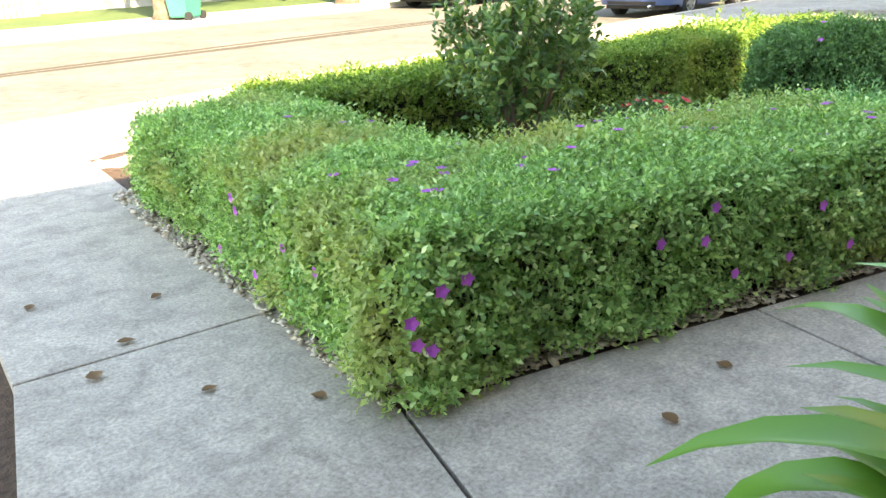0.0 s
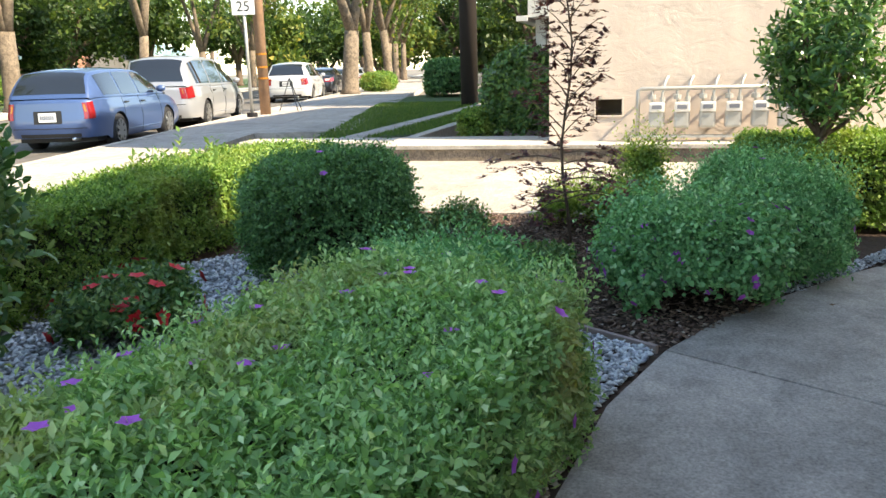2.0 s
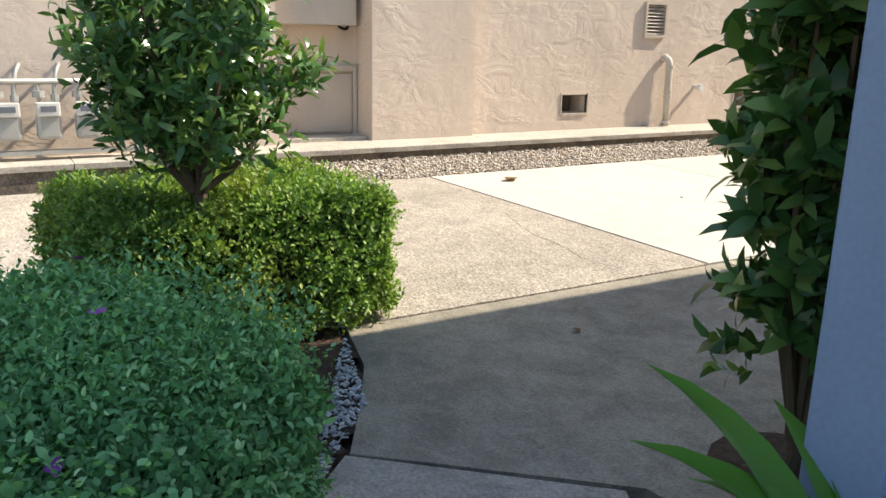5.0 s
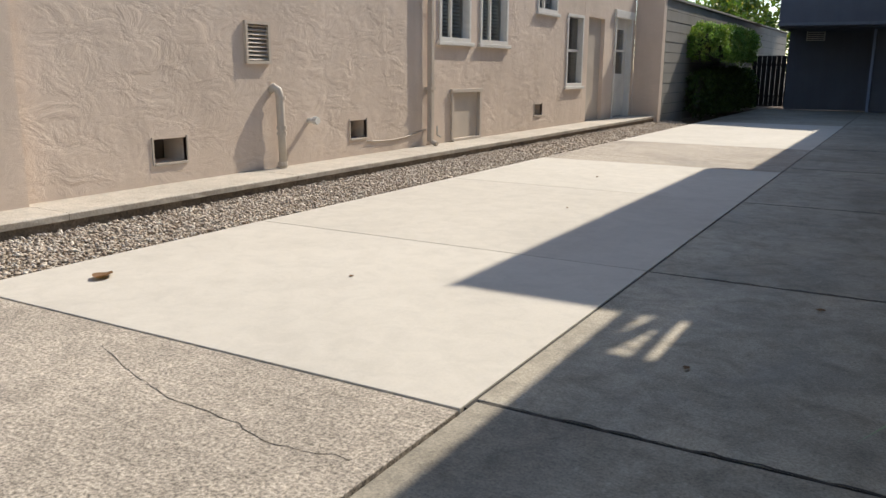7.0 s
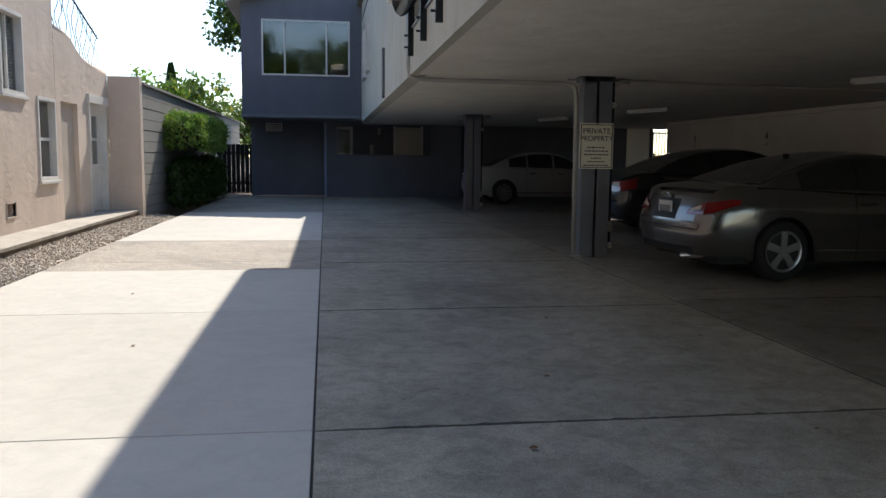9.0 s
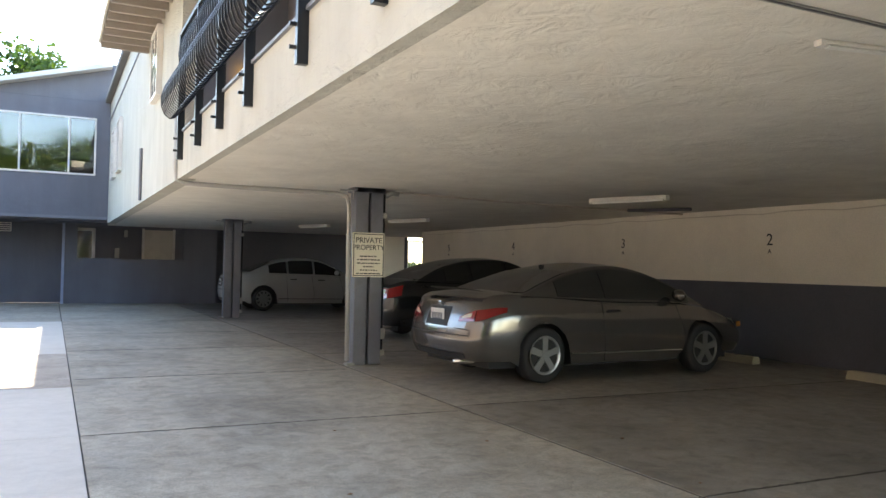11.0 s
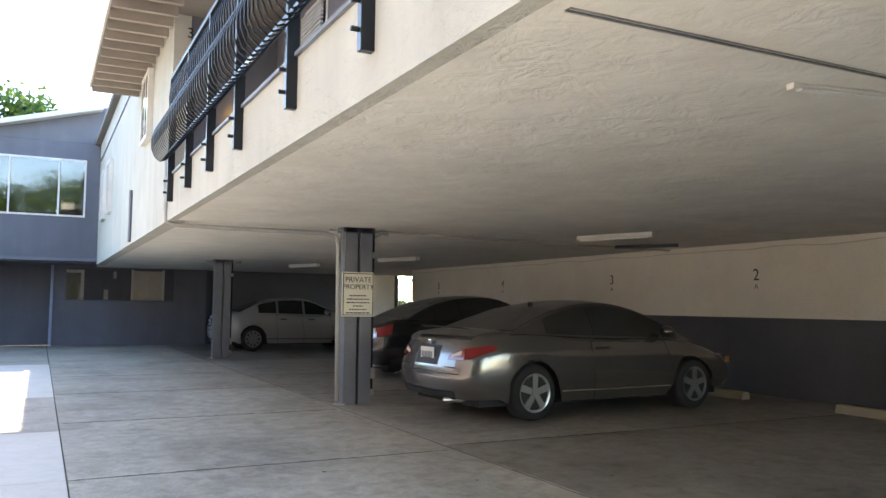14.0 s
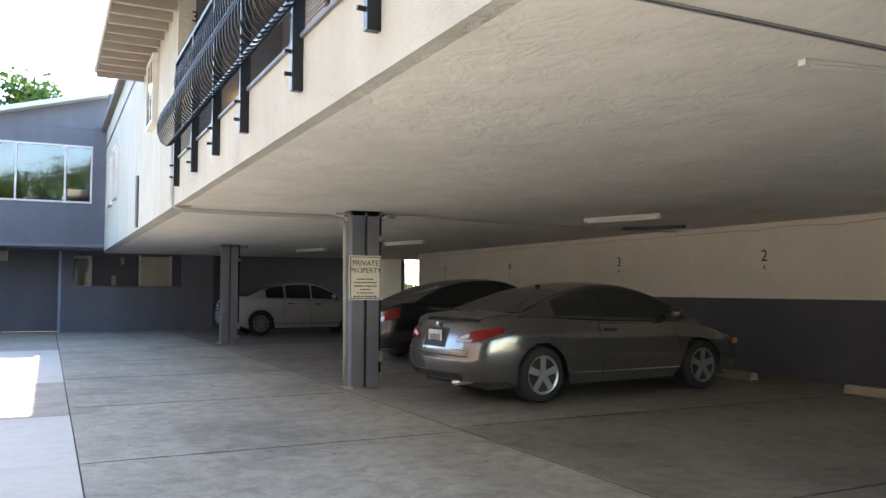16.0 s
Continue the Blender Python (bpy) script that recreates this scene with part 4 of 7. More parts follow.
part("border", boxes((-0.225, 0.225, -0.006, -0.0045, 0.283, 0.293), (-0.225, 0.225, -0.006, -0.0045, -0.293, -0.283),
                     (-0.225, -0.214, -0.006, -0.0045, -0.283, 0.283), (0.214, 0.225, -0.006, -0.0045, -0.283, 0.283)), M_INK, sign)
text_part("lettering", "PRIVATE", 0.105, sign, pose(0, -0.006, 0.2, 90, 0, 0), M_INK)
text_part("lettering", "PROPERTY", 0.098, sign, pose(0, -0.006, 0.1, 90, 0, 0), M_INK)
for k, w in enumerate((0.26, 0.33, 0.34, 0.15, 0.25, 0.35)):
    r2 = random.Random(k)
    bm = bmesh.new()
    x = -w / 2
    while x < w / 2 - 0.01:
        l = r2.uniform(0.02, 0.055)
        box(bm, x, min(x + l, w / 2), -0.006, -0.0045, -0.02 - k * 0.048 - 0.008, -0.02 - k * 0.048 + 0.008)
        x += l + 0.012
    part("small_print", bm, M_INK, sign)

# ---- planting ----
NP = np.random.default_rng(11)
M_HEDGE = leafy("hedge_leaves", [(0.0, (0.135, 0.282, 0.095)), (0.5, (0.271, 0.470, 0.178)), (0.85, (0.418, 0.636, 0.273)), (1.0, (0.664, 0.800, 0.437))], patch=(0.454, 0.426, 0.169), patch_scale=1.6)
# Yellower hedge green with the look of sunlight put into the colour.
M_HEDGE_SUN = leafy("sunny_hedge_leaves", [(0.0, (0.080, 0.165, 0.034)), (0.6, (0.175, 0.305, 0.060)), (1.0, (0.340, 0.460, 0.120))], patch=(0.30, 0.34, 0.075))
M_SAGE = leafy("geranium_leaves", [(0.0, (0.084, 0.228, 0.094)), (0.5, (0.167, 0.389, 0.159)), (0.9, (0.286, 0.571, 0.265)), (1.0, (0.525, 0.731, 0.424))], 0.55)
M_BOX = leafy("box_leaves", [(0.0, (0.046, 0.125, 0.046)), (0.6, (0.104, 0.240, 0.086)), (1.0, (0.208, 0.384, 0.144))], 0.45)
M_GLOSSY = leafy("glossy_leaves", [(0.0, (0.040, 0.101, 0.030)), (0.6, (0.082, 0.185, 0.050)), (1.0, (0.200, 0.302, 0.076))], 0.28, 0.25)
# Lighter copy of the shrub leaves, sunlight included in its colour.
M_SHRUB_SUN = leafy("sunlit_shrub_leaves", [(0.0, (0.07, 0.15, 0.035)), (0.6, (0.16, 0.27, 0.06)), (1.0, (0.36, 0.42, 0.10))], 0.4)
M_SHRUB = leafy("shrub_leaves", [(0.0, (0.049, 0.118, 0.040)), (0.6, (0.108, 0.216, 0.064)), (1.0, (0.254, 0.342, 0.108))], 0.38, 0.3)
M_MAPLE = leafy("maple_leaves", [(0.0, (0.065, 0.026, 0.030)), (0.7, (0.130, 0.048, 0.048)), (1.0, (0.260, 0.072, 0.060))], 0.5, 0.3)
M_TREE_LEAF = leafy("street_tree_leaves", [(0.0, (0.05, 0.10, 0.022)), (0.5, (0.10, 0.16, 0.035)), (0.9, (0.20, 0.24, 0.05)), (1.0, (0.36, 0.30, 0.06))], 0.5)
M_DARK_TREE = leafy("dark_tree_leaves", [(0.0, (0.02, 0.05, 0.012)), (0.7, (0.05, 0.09, 0.02)), (1.0, (0.10, 0.15, 0.03))], 0.5)
M_STRAP = leafy("strap_leaves", [(0.0, (0.075, 0.187, 0.031)), (0.6, (0.135, 0.312, 0.047)), (1.0, (0.270, 0.437, 0.078))], 0.32, 0.25)
M_DRYLEAF = leafy("dry_leaves", [(0.0, (0.13, 0.07, 0.035)), (0.6, (0.24, 0.13, 0.06)), (1.0, (0.36, 0.22, 0.10))], 0.7, 0.2)
# Dark green-brown core colour paints the shade between the leaves.
M_CORE = surface("hedge_shade", (0.060, 0.066, 0.028), 0.95, var=0.4, big=9, grain=0.5, fine=40, bump=0.6, dist=0.02)
M_TWIG = surface("twig", (0.17, 0.12, 0.075), 0.9, bump=0.3)


def unit(a):
    return a / np.maximum(np.linalg.norm(a, axis=1, keepdims=True), 1e-9)


def leaf_mesh(name, base, axis, side, length, width, material, fine=False):
    """One mesh of many leaves: base point, pointing axis, side vector, length and width of each."""
    n = len(base)
    axis, side = unit(axis), unit(side - axis * np.sum(side * axis, axis=1, keepdims=True))
    up = np.cross(axis, side)
    L, W = np.reshape(length, (-1, 1)) * np.ones((n, 1)), np.reshape(width, (-1, 1)) * np.ones((n, 1))
    if fine:
        rows = [(0, 0, 0), (0.30, -0.46, 0.10), (0.68, -0.36, 0.06), (1, 0, -0.10), (0.68, 0.36, 0.06), (0.30, 0.46, 0.10)]
        tri = [(0, 1, 5), (1, 2, 5), (2, 4, 5), (2, 3, 4)]
    else:
        rows = [(0, 0, 0), (0.48, -0.5, 0.10), (1, 0, -0.05), (0.48, 0.5, 0.10)]
        tri = [(0, 1, 2), (0, 2, 3)]
    v = np.stack([base + axis * L * a + side * W * b + up * L * c for a, b, c in rows], axis=1).reshape(-1, 3)
    k = len(rows)
    f = (np.array(tri)[None] + (np.arange(n) * k)[:, None, None]).reshape(-1, 3)
    me = bpy.data.meshes.new(name)
    me.vertices.add(len(v))
    me.vertices.foreach_set("co", v.ravel())
    me.loops.add(len(f) * 3)
    me.loops.foreach_set("vertex_index", f.ravel().astype(np.int32))
    me.polygons.add(len(f))
    me.polygons.foreach_set("loop_start", np.arange(0, len(f) * 3, 3, dtype=np.int32))
    me.polygons.foreach_set("loop_total", np.full(len(f), 3, dtype=np.int32))
    me.update()
    me.validate()
    me.materials.append(material)
    return me


def sprig_leaves(name, p, d, size, material, per=6, reach=0.09, slim=0.5, fine=False):
    """Leaves set along short shoots that start at p and point along d."""
    n = len(p)
    d = unit(d)
    out = [[], [], [], []]
    ref = unit(NP.normal(size=(n, 3)))
    s = unit(np.cross(d, ref))
    t = np.cross(d, s)
    lens = reach * NP.uniform(0.5, 1.3, (n, 1))
    for k in range(per):
        a = k * 2.4 + NP.uniform(0, 0.8, (n, 1))
        rad = s * np.cos(a) + t * np.sin(a)
        out[0].append(p + d * lens * (k + 0.4) / per)
        out[1].append(rad * 0.8 + d * NP.uniform(0.3, 0.9, (n, 1)) + [0, 0, 0.12])
        out[2].append(np.cross(d, rad) + NP.normal(size=(n, 3)) * 0.25)
        out[3].append(size * NP.uniform(0.6, 1.25, n))
    L = np.concatenate(out[3])
    return leaf_mesh(name, np.concatenate(out[0]), np.concatenate(out[1]), np.concatenate(out[2]), L, L * slim, material, fine)


def lump(p, k):
    return np.array([noise.noise(Vector(q * k)) for q in p])


def shell(half, n, square):
    """Points and outward directions on a rounded block with these half sizes, standing on z = 0."""
    a, b, c = half
    area = np.array([b * c, b * c, a * c, a * c, a * b * 1.15])
    which = NP.choice(5, n, p=area / area.sum())
    q = NP.uniform(-1, 1, (n, 3))
    for i, (ax, s) in enumerate(((0, 1), (0, -1), (1, 1), (1, -1), (2, 1))):
        q[which == i, ax] = s
    q *= (np.sum(np.abs(q) ** square, axis=1) ** (-1 / square))[:, None]
    nrm = unit(np.sign(q) * np.abs(q) ** (square - 1) / np.array(half))
    return q * half + [0, 0, c], nrm


def flower_mesh(material, size=1.0):
    a = np.arange(5) * 2 * math.pi / 5
    rad = np.stack([np.cos(a), np.sin(a), np.full(5, 0.35)], axis=1)
    return leaf_mesh("flower", np.zeros((5, 3)), rad, np.stack([-np.sin(a), np.cos(a), np.zeros(5)], axis=1), 0.024 * size, 0.022 * size, material)


FLOWERS = {"purple": flower_mesh(M_PURPLE, 1.0), "red_flower": flower_mesh(M_RED, 1.9)}


def bush(name, label, x, y, half, turn, n, leaf, material, square=6.0, category="shrub", rough=0.05, flowers=0, group="",
         flower_mat=None, reach=0.08, slim=0.55, per=6, top_shoots=0, fine=False, shoot=1.15, z0=0.0):
    """A clipped or loose bush: a core coloured dark for the shade within, a coat of leafy shoots, flowers."""
    ob = thing(name, label, category, group, at=(x, y, z0), turn=turn)
    off = np.array([x, y, 0.0])
    p, nr = shell(half, n, square)
    h = lump(p + off, 2.2) * rough * 1.3 + lump(p + off, 6.0) * rough
    p = p + nr * (h - NP.uniform(0, 0.05, n) - reach * 0.5)[:, None]
    p[:, 2] = np.maximum(p[:, 2], 0.015)
    d = nr + NP.normal(size=(n, 3)) * 0.55 + [0, 0, 0.45]
    lv = new("foliage", sprig_leaves("foliage", p, d, leaf, material, per, reach, slim, fine))
    lv.parent = ob
    if top_shoots:
        q, nq = shell(half, top_shoots, square)
        q = q[nq[:, 2] > 0.3]
        sh = new("new_growth", sprig_leaves("new_growth", q - [0, 0, 0.03], NP.normal(size=(len(q), 3)) * 0.35 + [0, 0, 1], leaf * 0.85, material, 7, reach * shoot, slim * 0.8, fine))
        sh.parent = ob
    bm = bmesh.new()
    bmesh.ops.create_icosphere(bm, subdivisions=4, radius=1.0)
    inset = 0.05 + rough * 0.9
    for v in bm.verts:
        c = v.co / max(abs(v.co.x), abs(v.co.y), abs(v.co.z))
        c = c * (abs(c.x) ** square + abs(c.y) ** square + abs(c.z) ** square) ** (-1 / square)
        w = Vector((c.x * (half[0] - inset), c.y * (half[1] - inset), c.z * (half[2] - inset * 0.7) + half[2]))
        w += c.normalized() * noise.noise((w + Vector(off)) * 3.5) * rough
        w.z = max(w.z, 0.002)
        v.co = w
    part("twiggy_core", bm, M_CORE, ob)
    if flowers:
        q, nq = shell(half, flowers * 3, square)
        ok = q[:, 2] > half[2] * 0.5
        q, nq = q[ok][:flowers], nq[ok][:flowers]
        q = q + nq * (lump(q + off, 2.2) * rough * 1.3 + lump(q + off, 6.0) * rough)[:, None]
        for c, e in zip(q, nq):
            fl = new("flower", FLOWERS[flower_mat.name if flower_mat else "purple"])
            fl.parent = ob
            fl.matrix_basis = Matrix.Translation(Vector(c) + Vector(e) * 0.03) @ Vector(e).to_track_quat("Z", "Y").to_matrix().to_4x4()
    return ob


# clipped low hedge, an L beside the two paths, and its run along the street
bush("hedge", "low clipped green hedge with pale new shoots beside the footpath", 2.83, -0.665, (1.34, 0.465, 0.25), -8.5, 20000, 0.027, M_HEDGE, 9.0, "hedge", 0.055, 70, "garden hedges", reach=0.07, top_shoots=5200, shoot=1.5)
bush("hedge", "low clipped green hedge running to the street beside the path", 3.68, -1.78, (0.42, 1.2, 0.25), 0, 14000, 0.026, M_HEDGE, 9.0, "hedge", 0.045, 16, "garden hedges", reach=0.07, top_shoots=2500)
bush("hedge", "low clipped sunlit hedge along the street side", 1.7, -2.98, (1.75, 0.32, 0.255), -2, 12000, 0.028, M_HEDGE_SUN, 9.0, "hedge", 0.035, 0, "garden hedges", reach=0.07, top_shoots=2500)
bush("hedge", "low yellow-green sunlit hedge along the street side", -1.15, -2.86, (1.25, 0.36, 0.265), -5, 10000, 0.030, M_HEDGE_SUN, 9.0, "hedge", 0.035, 0, "garden hedges", reach=0.07, top_shoots=2500)
bush("box_bush", "dark clipped rounded bush beside the gravel", -0.05, -1.58, (0.53, 0.44, 0.33), 20, 9500, 0.025, M_BOX, 2.9, "shrub", 0.09, 2, reach=0.08, top_shoots=1400, shoot=1.7)
bush("loose_bush", "loose feathery green groundcover beside the clipped hedge", 1.05, -0.68, (0.36, 0.33, 0.20), 15, 4200, 0.028, M_SAGE, 2.4, "shrub", 0.11, 4, reach=0.11, top_shoots=700, shoot=1.7)
bush("geranium_bush", "spreading grey-green bush with purple flowers beside the path", 0.20, 0.30, (0.42, 0.39, 0.215), 30, 7500, 0.027, M_SAGE, 2.2, "shrub", 0.13, 80, reach=0.10, slim=0.85, top_shoots=1500, shoot=2.2, fine=True)
bush("sage_bush", "rounded clipped grey-green bush beside the path", -0.46, 0.72, (0.44, 0.32, 0.27), 38, 9000, 0.025, M_SAGE, 3.0, "shrub", 0.10, 6, reach=0.08, top_shoots=2000, shoot=2.4, fine=True)
bush("hedge", "low sunlit hedge block at the driveway edge", -1.95, 1.36, (0.48, 0.62, 0.29), 8, 10500, 0.027, M_HEDGE_SUN, 8.0, "hedge", 0.045, 0, "garden hedges", reach=0.07, top_shoots=1200)
bush("driveway_shrub", "small sunlit yellow-green shrub beside the driveway", -2.12, 0.10, (0.19, 0.20, 0.27), 0, 900, 0.032, M_HEDGE_SUN, 2.2, "shrub", 0.16, 0, reach=0.17, top_shoots=300, shoot=1.6)
bush("low_shrub", "low yellow-green plant under the maple", -1.62, -0.30, (0.30, 0.36, 0.13), 0, 1300, 0.027, M_HEDGE_SUN, 2.2, "shrub", 0.12, 0, reach=0.14, top_shoots=400, shoot=1.5)
bush("low_shrub", "small dark plant in the mulch", 0.02, -0.40, (0.17, 0.18, 0.115), 0, 1300, 0.028, M_SHRUB, 2.4, "shrub", 0.06, 0, reach=0.09)
bush("low_shrub", "small twiggy plant in the mulch by the driveway", -1.08, -1.12, (0.22, 0.20, 0.09), 0, 500, 0.03, M_SHRUB, 2.4, "shrub", 0.08, 0, reach=0.12)
bush("rose_bush", "low dark rose bush with red blooms in the gravel", 1.12, -2.12, (0.34, 0.26, 0.13), 20, 1600, 0.034, M_SHRUB, 2.4, "rose", 0.07, 26, flower_mat=M_RED, reach=0.1)
bush("vine_hedge", "clipped leafy vine mounded on the block wall", -4.98, 25.0, (0.52, 2.6, 0.44), 0, 6000, 0.06, M_HEDGE_SUN, 5.0, "hedge", 0.12, 0, reach=0.14, z0=1.42)
bush("entry_bush", "dense dark leafy bush at the house front", -8.75, -1.85, (0.62, 0.55, 0.62), 0, 4500, 0.085, M_GLOSSY, 3.0, "shrub", 0.12, 0, reach=0.2, fine=True)
bush("pale_bush", "small pale variegated bush on the kerb", -8.25, -2.55, (0.27, 0.28, 0.24), 0, 900, 0.05, M_HEDGE_SUN, 2.4, "shrub", 0.07, 0, reach=0.12)
bush("street_hedge", "dark clipped hedge along the far pavement", -30, -8.3, (3.6, 0.9, 0.65), 13, 4500, 0.14, M_BOX, 6.0, "hedge", 0.1, 0, reach=0.25)


def shrub(name, label, x, y, height, spread, stems, leaf, material, per_stem, category="shrub", low=0.25, trunk=0.0, slim=0.42, lean=0.35,
          shoots=0, trunk_mat=None, reach=0.16, per=8, r0=0.012, crown_low=0.3):
    """An upright shrub or small tree: branching stems that carry leafy shoots."""
    ob = thing(name, label, category, at=(x, y, 0))
    P, D = [], []
    rg = random.Random(int((x + 50) * 1000 + (y + 50) * 77))
    for k in range(stems):
        bm = bmesh.new()
        a = 2.4 * k + rg.uniform(-0.4, 0.4)
        out = spread * math.sqrt((k + 0.5) / stems)
        h = height * (1.0 - 0.35 * (out / max(spread, 0.01)) ** 2) * rg.uniform(0.74, 1.08)
        start = Vector((0.02 * math.cos(a), 0.02 * math.sin(a), trunk))
        pts = []
        for q in range(7):
            s = q / 6
            pts.append(start + Vector((out * math.cos(a) * s ** (1 - lean) + rg.uniform(-0.01, 0.01), out * math.sin(a) * s ** (1 - lean) + rg.uniform(-0.01, 0.01), (h - trunk) * s)))
        tube(bm, pts, 0, 5, True, [r0 * (1.15 - s / 6.5) for s in range(7)])
        part("stem", bm, trunk_mat or M_TWIG, ob)
        for j in range(per_stem):
            s = crown_low + (1 - crown_low) * (rg.random() ** 0.8)
            i = min(5, int(s * 6))
            p = pts[i].lerp(pts[i + 1], s * 6 - i)
            away = Vector((rg.gauss(0, 1), rg.gauss(0, 1), rg.gauss(0.25, 0.5))).normalized()
            tip = p + away * rg.uniform(0.2, 1.0) * spread * 0.42 * (1.15 - 0.8 * s)
            P.append(tip)
            D.append(away + Vector((0, 0, 0.5)))
        for j in range(shoots):
            P.append(pts[-1] + Vector((rg.gauss(0, 0.02), rg.gauss(0, 0.02), rg.uniform(-0.34, 0.02))))
            D.append(Vector((rg.gauss(0, 0.3), rg.gauss(0, 0.3), 1)))
    if trunk:
        part("trunk", tube(bmesh.new(), [(0, 0, 0), (0.01, 0, trunk * 0.5), (0, 0.005, trunk + 0.03)], 0, 8, True, [r0 * 2.6, r0 * 2.2, r0 * 2.0]), trunk_mat or M_BARK, ob)
    lv = new("foliage", sprig_leaves("foliage", np.array([tuple(p) for p in P]), np.array([tuple(d) for d in D]), leaf, material, per, reach, slim, True))
    lv.parent = ob
    return ob


shrub("tall_shrub", "tall dark-leaved shrub with upright leafy shoots in gravel", 2.15, -2.15, 1.12, 0.43, 22, 0.06, M_SHRUB, 16, trunk=0.16, shoots=11, reach=0.15, lean=0.2, slim=0.42, crown_low=0.12)
shrub("sunlit_shrub", "small yellow-green sunlit shrub by the street hedge", -1.01, -3.09, 0.66, 0.44, 13, 0.055, M_SHRUB_SUN, 30, trunk=0.1, shoots=3)


def maple(x, y):
    """A slender young maple: one leading stem, tiers of thin near-level branches, palmate leaves."""
    ob = thing("young_maple", "slender young purple-leaved maple in mulch", "tree", at=(x, y, 0))
    rg = random.Random(31)
    stem = [Vector((0.035 * math.sin(k * 0.9), 0.03 * math.cos(k * 1.1) - 0.03, k * 0.21)) for k in range(11)]
    part("trunk", tube(bmesh.new(), stem, 0, 7, True, [0.0115 - 0.0009 * k for k in range(11)]), M_BARK, ob, "", True)
    base, axis, side, length = [], [], [], []

    def palm(p, d, size):
        d = d.normalized()
        s = d.cross(Vector((0, 0, 1)))
        s = (s.normalized() if s.length > 0.1 else Vector((1, 0, 0))) + Vector((0, 0, rg.uniform(-0.4, 0.4)))
        for q, l in ((-1.75, 0.55), (-1.1, 0.8), (-0.5, 0.95), (0, 1.0), (0.5, 0.95), (1.1, 0.8), (1.75, 0.55)):
            v = d * math.cos(q) + s * math.sin(q) + Vector((0, 0, -0.18))
            base.append(tuple(p))
            axis.append(tuple(v))
            side.append(tuple(v.cross(Vector((0, 0, 1))) + Vector((0.01, 0, 0))))
            length.append(size * l * rg.uniform(0.85, 1.1))
    for k in range(44):
        z = 0.28 + 1.77 * (k / 43) ** 1.3
        i = min(9, int(z / 0.21))
        p0 = stem[i].lerp(stem[i + 1], z / 0.21 - i)
        a = 2.4 * k + rg.uniform(-0.5, 0.5)
        low = z < 0.62
        reach = (0.50 if low else 0.34 - 0.09 * z) * rg.uniform(0.6, 1.1)
        rise = 0.25 if low else 1.15
        out = Vector((math.cos(a), math.sin(a), 0))
        pts = [p0 + out * reach * t + Vector((0, 0, rise * reach * t - 0.34 * reach * t * t)) for t in (0, 0.3, 0.6, 0.85, 1.0)]
        part("branch", tube(bmesh.new(), pts, 0, 5, True, [0.005, 0.004, 0.0032, 0.0025, 0.0015]), M_BARK, ob)
        for j in range(17):
            t = 0.2 + 0.8 * j / 16
            q = min(3, int(t * 4))
            p = pts[q].lerp(pts[q + 1], min(1, t * 4 - q))
            d = out + Vector((rg.gauss(0, 0.8), rg.gauss(0, 0.8), rg.gauss(0, 0.25)))
            palm(p + d.normalized() * rg.uniform(0.01, 0.06) + Vector((0, 0, rg.uniform(-0.07, 0.05))), d, rg.uniform(0.05, 0.08))
    L = np.array(length)
    lv = new("foliage", leaf_mesh("foliage", np.array(base), np.array(axis), np.array(side), L, L * 0.36, M_MAPLE, True))
    lv.parent = ob


maple(-1.0, -0.36)
shrub("citrus_tree", "small dark glossy-leaved tree above the hedge", -1.62, 1.2, 1.85, 0.40, 14, 0.068, M_GLOSSY, 60, "tree", trunk=0.62, slim=0.33, lean=0.25, reach=0.13, trunk_mat=M_BARK, r0=0.013, crown_low=0.12)
shrub("climbing_shrub", "tall glossy large-leaved shrub beside the corner post", 0.07, 2.43, 3.1, 0.22, 12, 0.10, M_GLOSSY, 95, trunk=0.1, slim=0.42, lean=0.6, reach=0.12, per=7, crown_low=0.1)
solid("planting_hole", prism([(0.06 + 0.22 * math.cos(a), 2.42 + 0.22 * math.sin(a)) for a in [k * math.pi / 8 for k in range(16)]], -0.02, 0.006), M_SOIL, "small round patch of soil in the paving", "soil", "structure")

# strap-leaved clumps along the house side
def strap_mesh(length, width, droop, seed):
    rg = random.Random(seed)
    bm = bmesh.new()
    prev = None
    n = 9
    for k in range(n + 1):
        s = k / n
        ang = radians(78) - droop * s ** 1.3
        if k == 0:
            c = Vector((0, 0, 0))
        else:
            c = c + Vector((math.cos(ang), 0, math.sin(ang))) * (length / n)
        w = width * (0.55 + 0.9 * s if s < 0.4 else 0.91 * (1 - ((s - 0.4) / 0.6) ** 2.2)) * 0.5 + 0.001
        tw = rg.uniform(-0.05, 0.05)
        row = [bm.verts.new(c + Vector((0, -w, w * 0.35 + tw * w))), bm.verts.new(c), bm.verts.new(c + Vector((0, w, w * 0.35)))]
        if prev:
            for i in range(2):
                bm.faces.new((prev[i], row[i], row[i + 1], prev[i + 1]))
        prev = row
    return mesh_from("leaf", bm, M_STRAP, True)


STRAPS = [strap_mesh(0.52 + 0.06 * (k % 5), 0.088 + 0.012 * (k % 3), 0.6 + 0.30 * k, k) for k in range(8)]


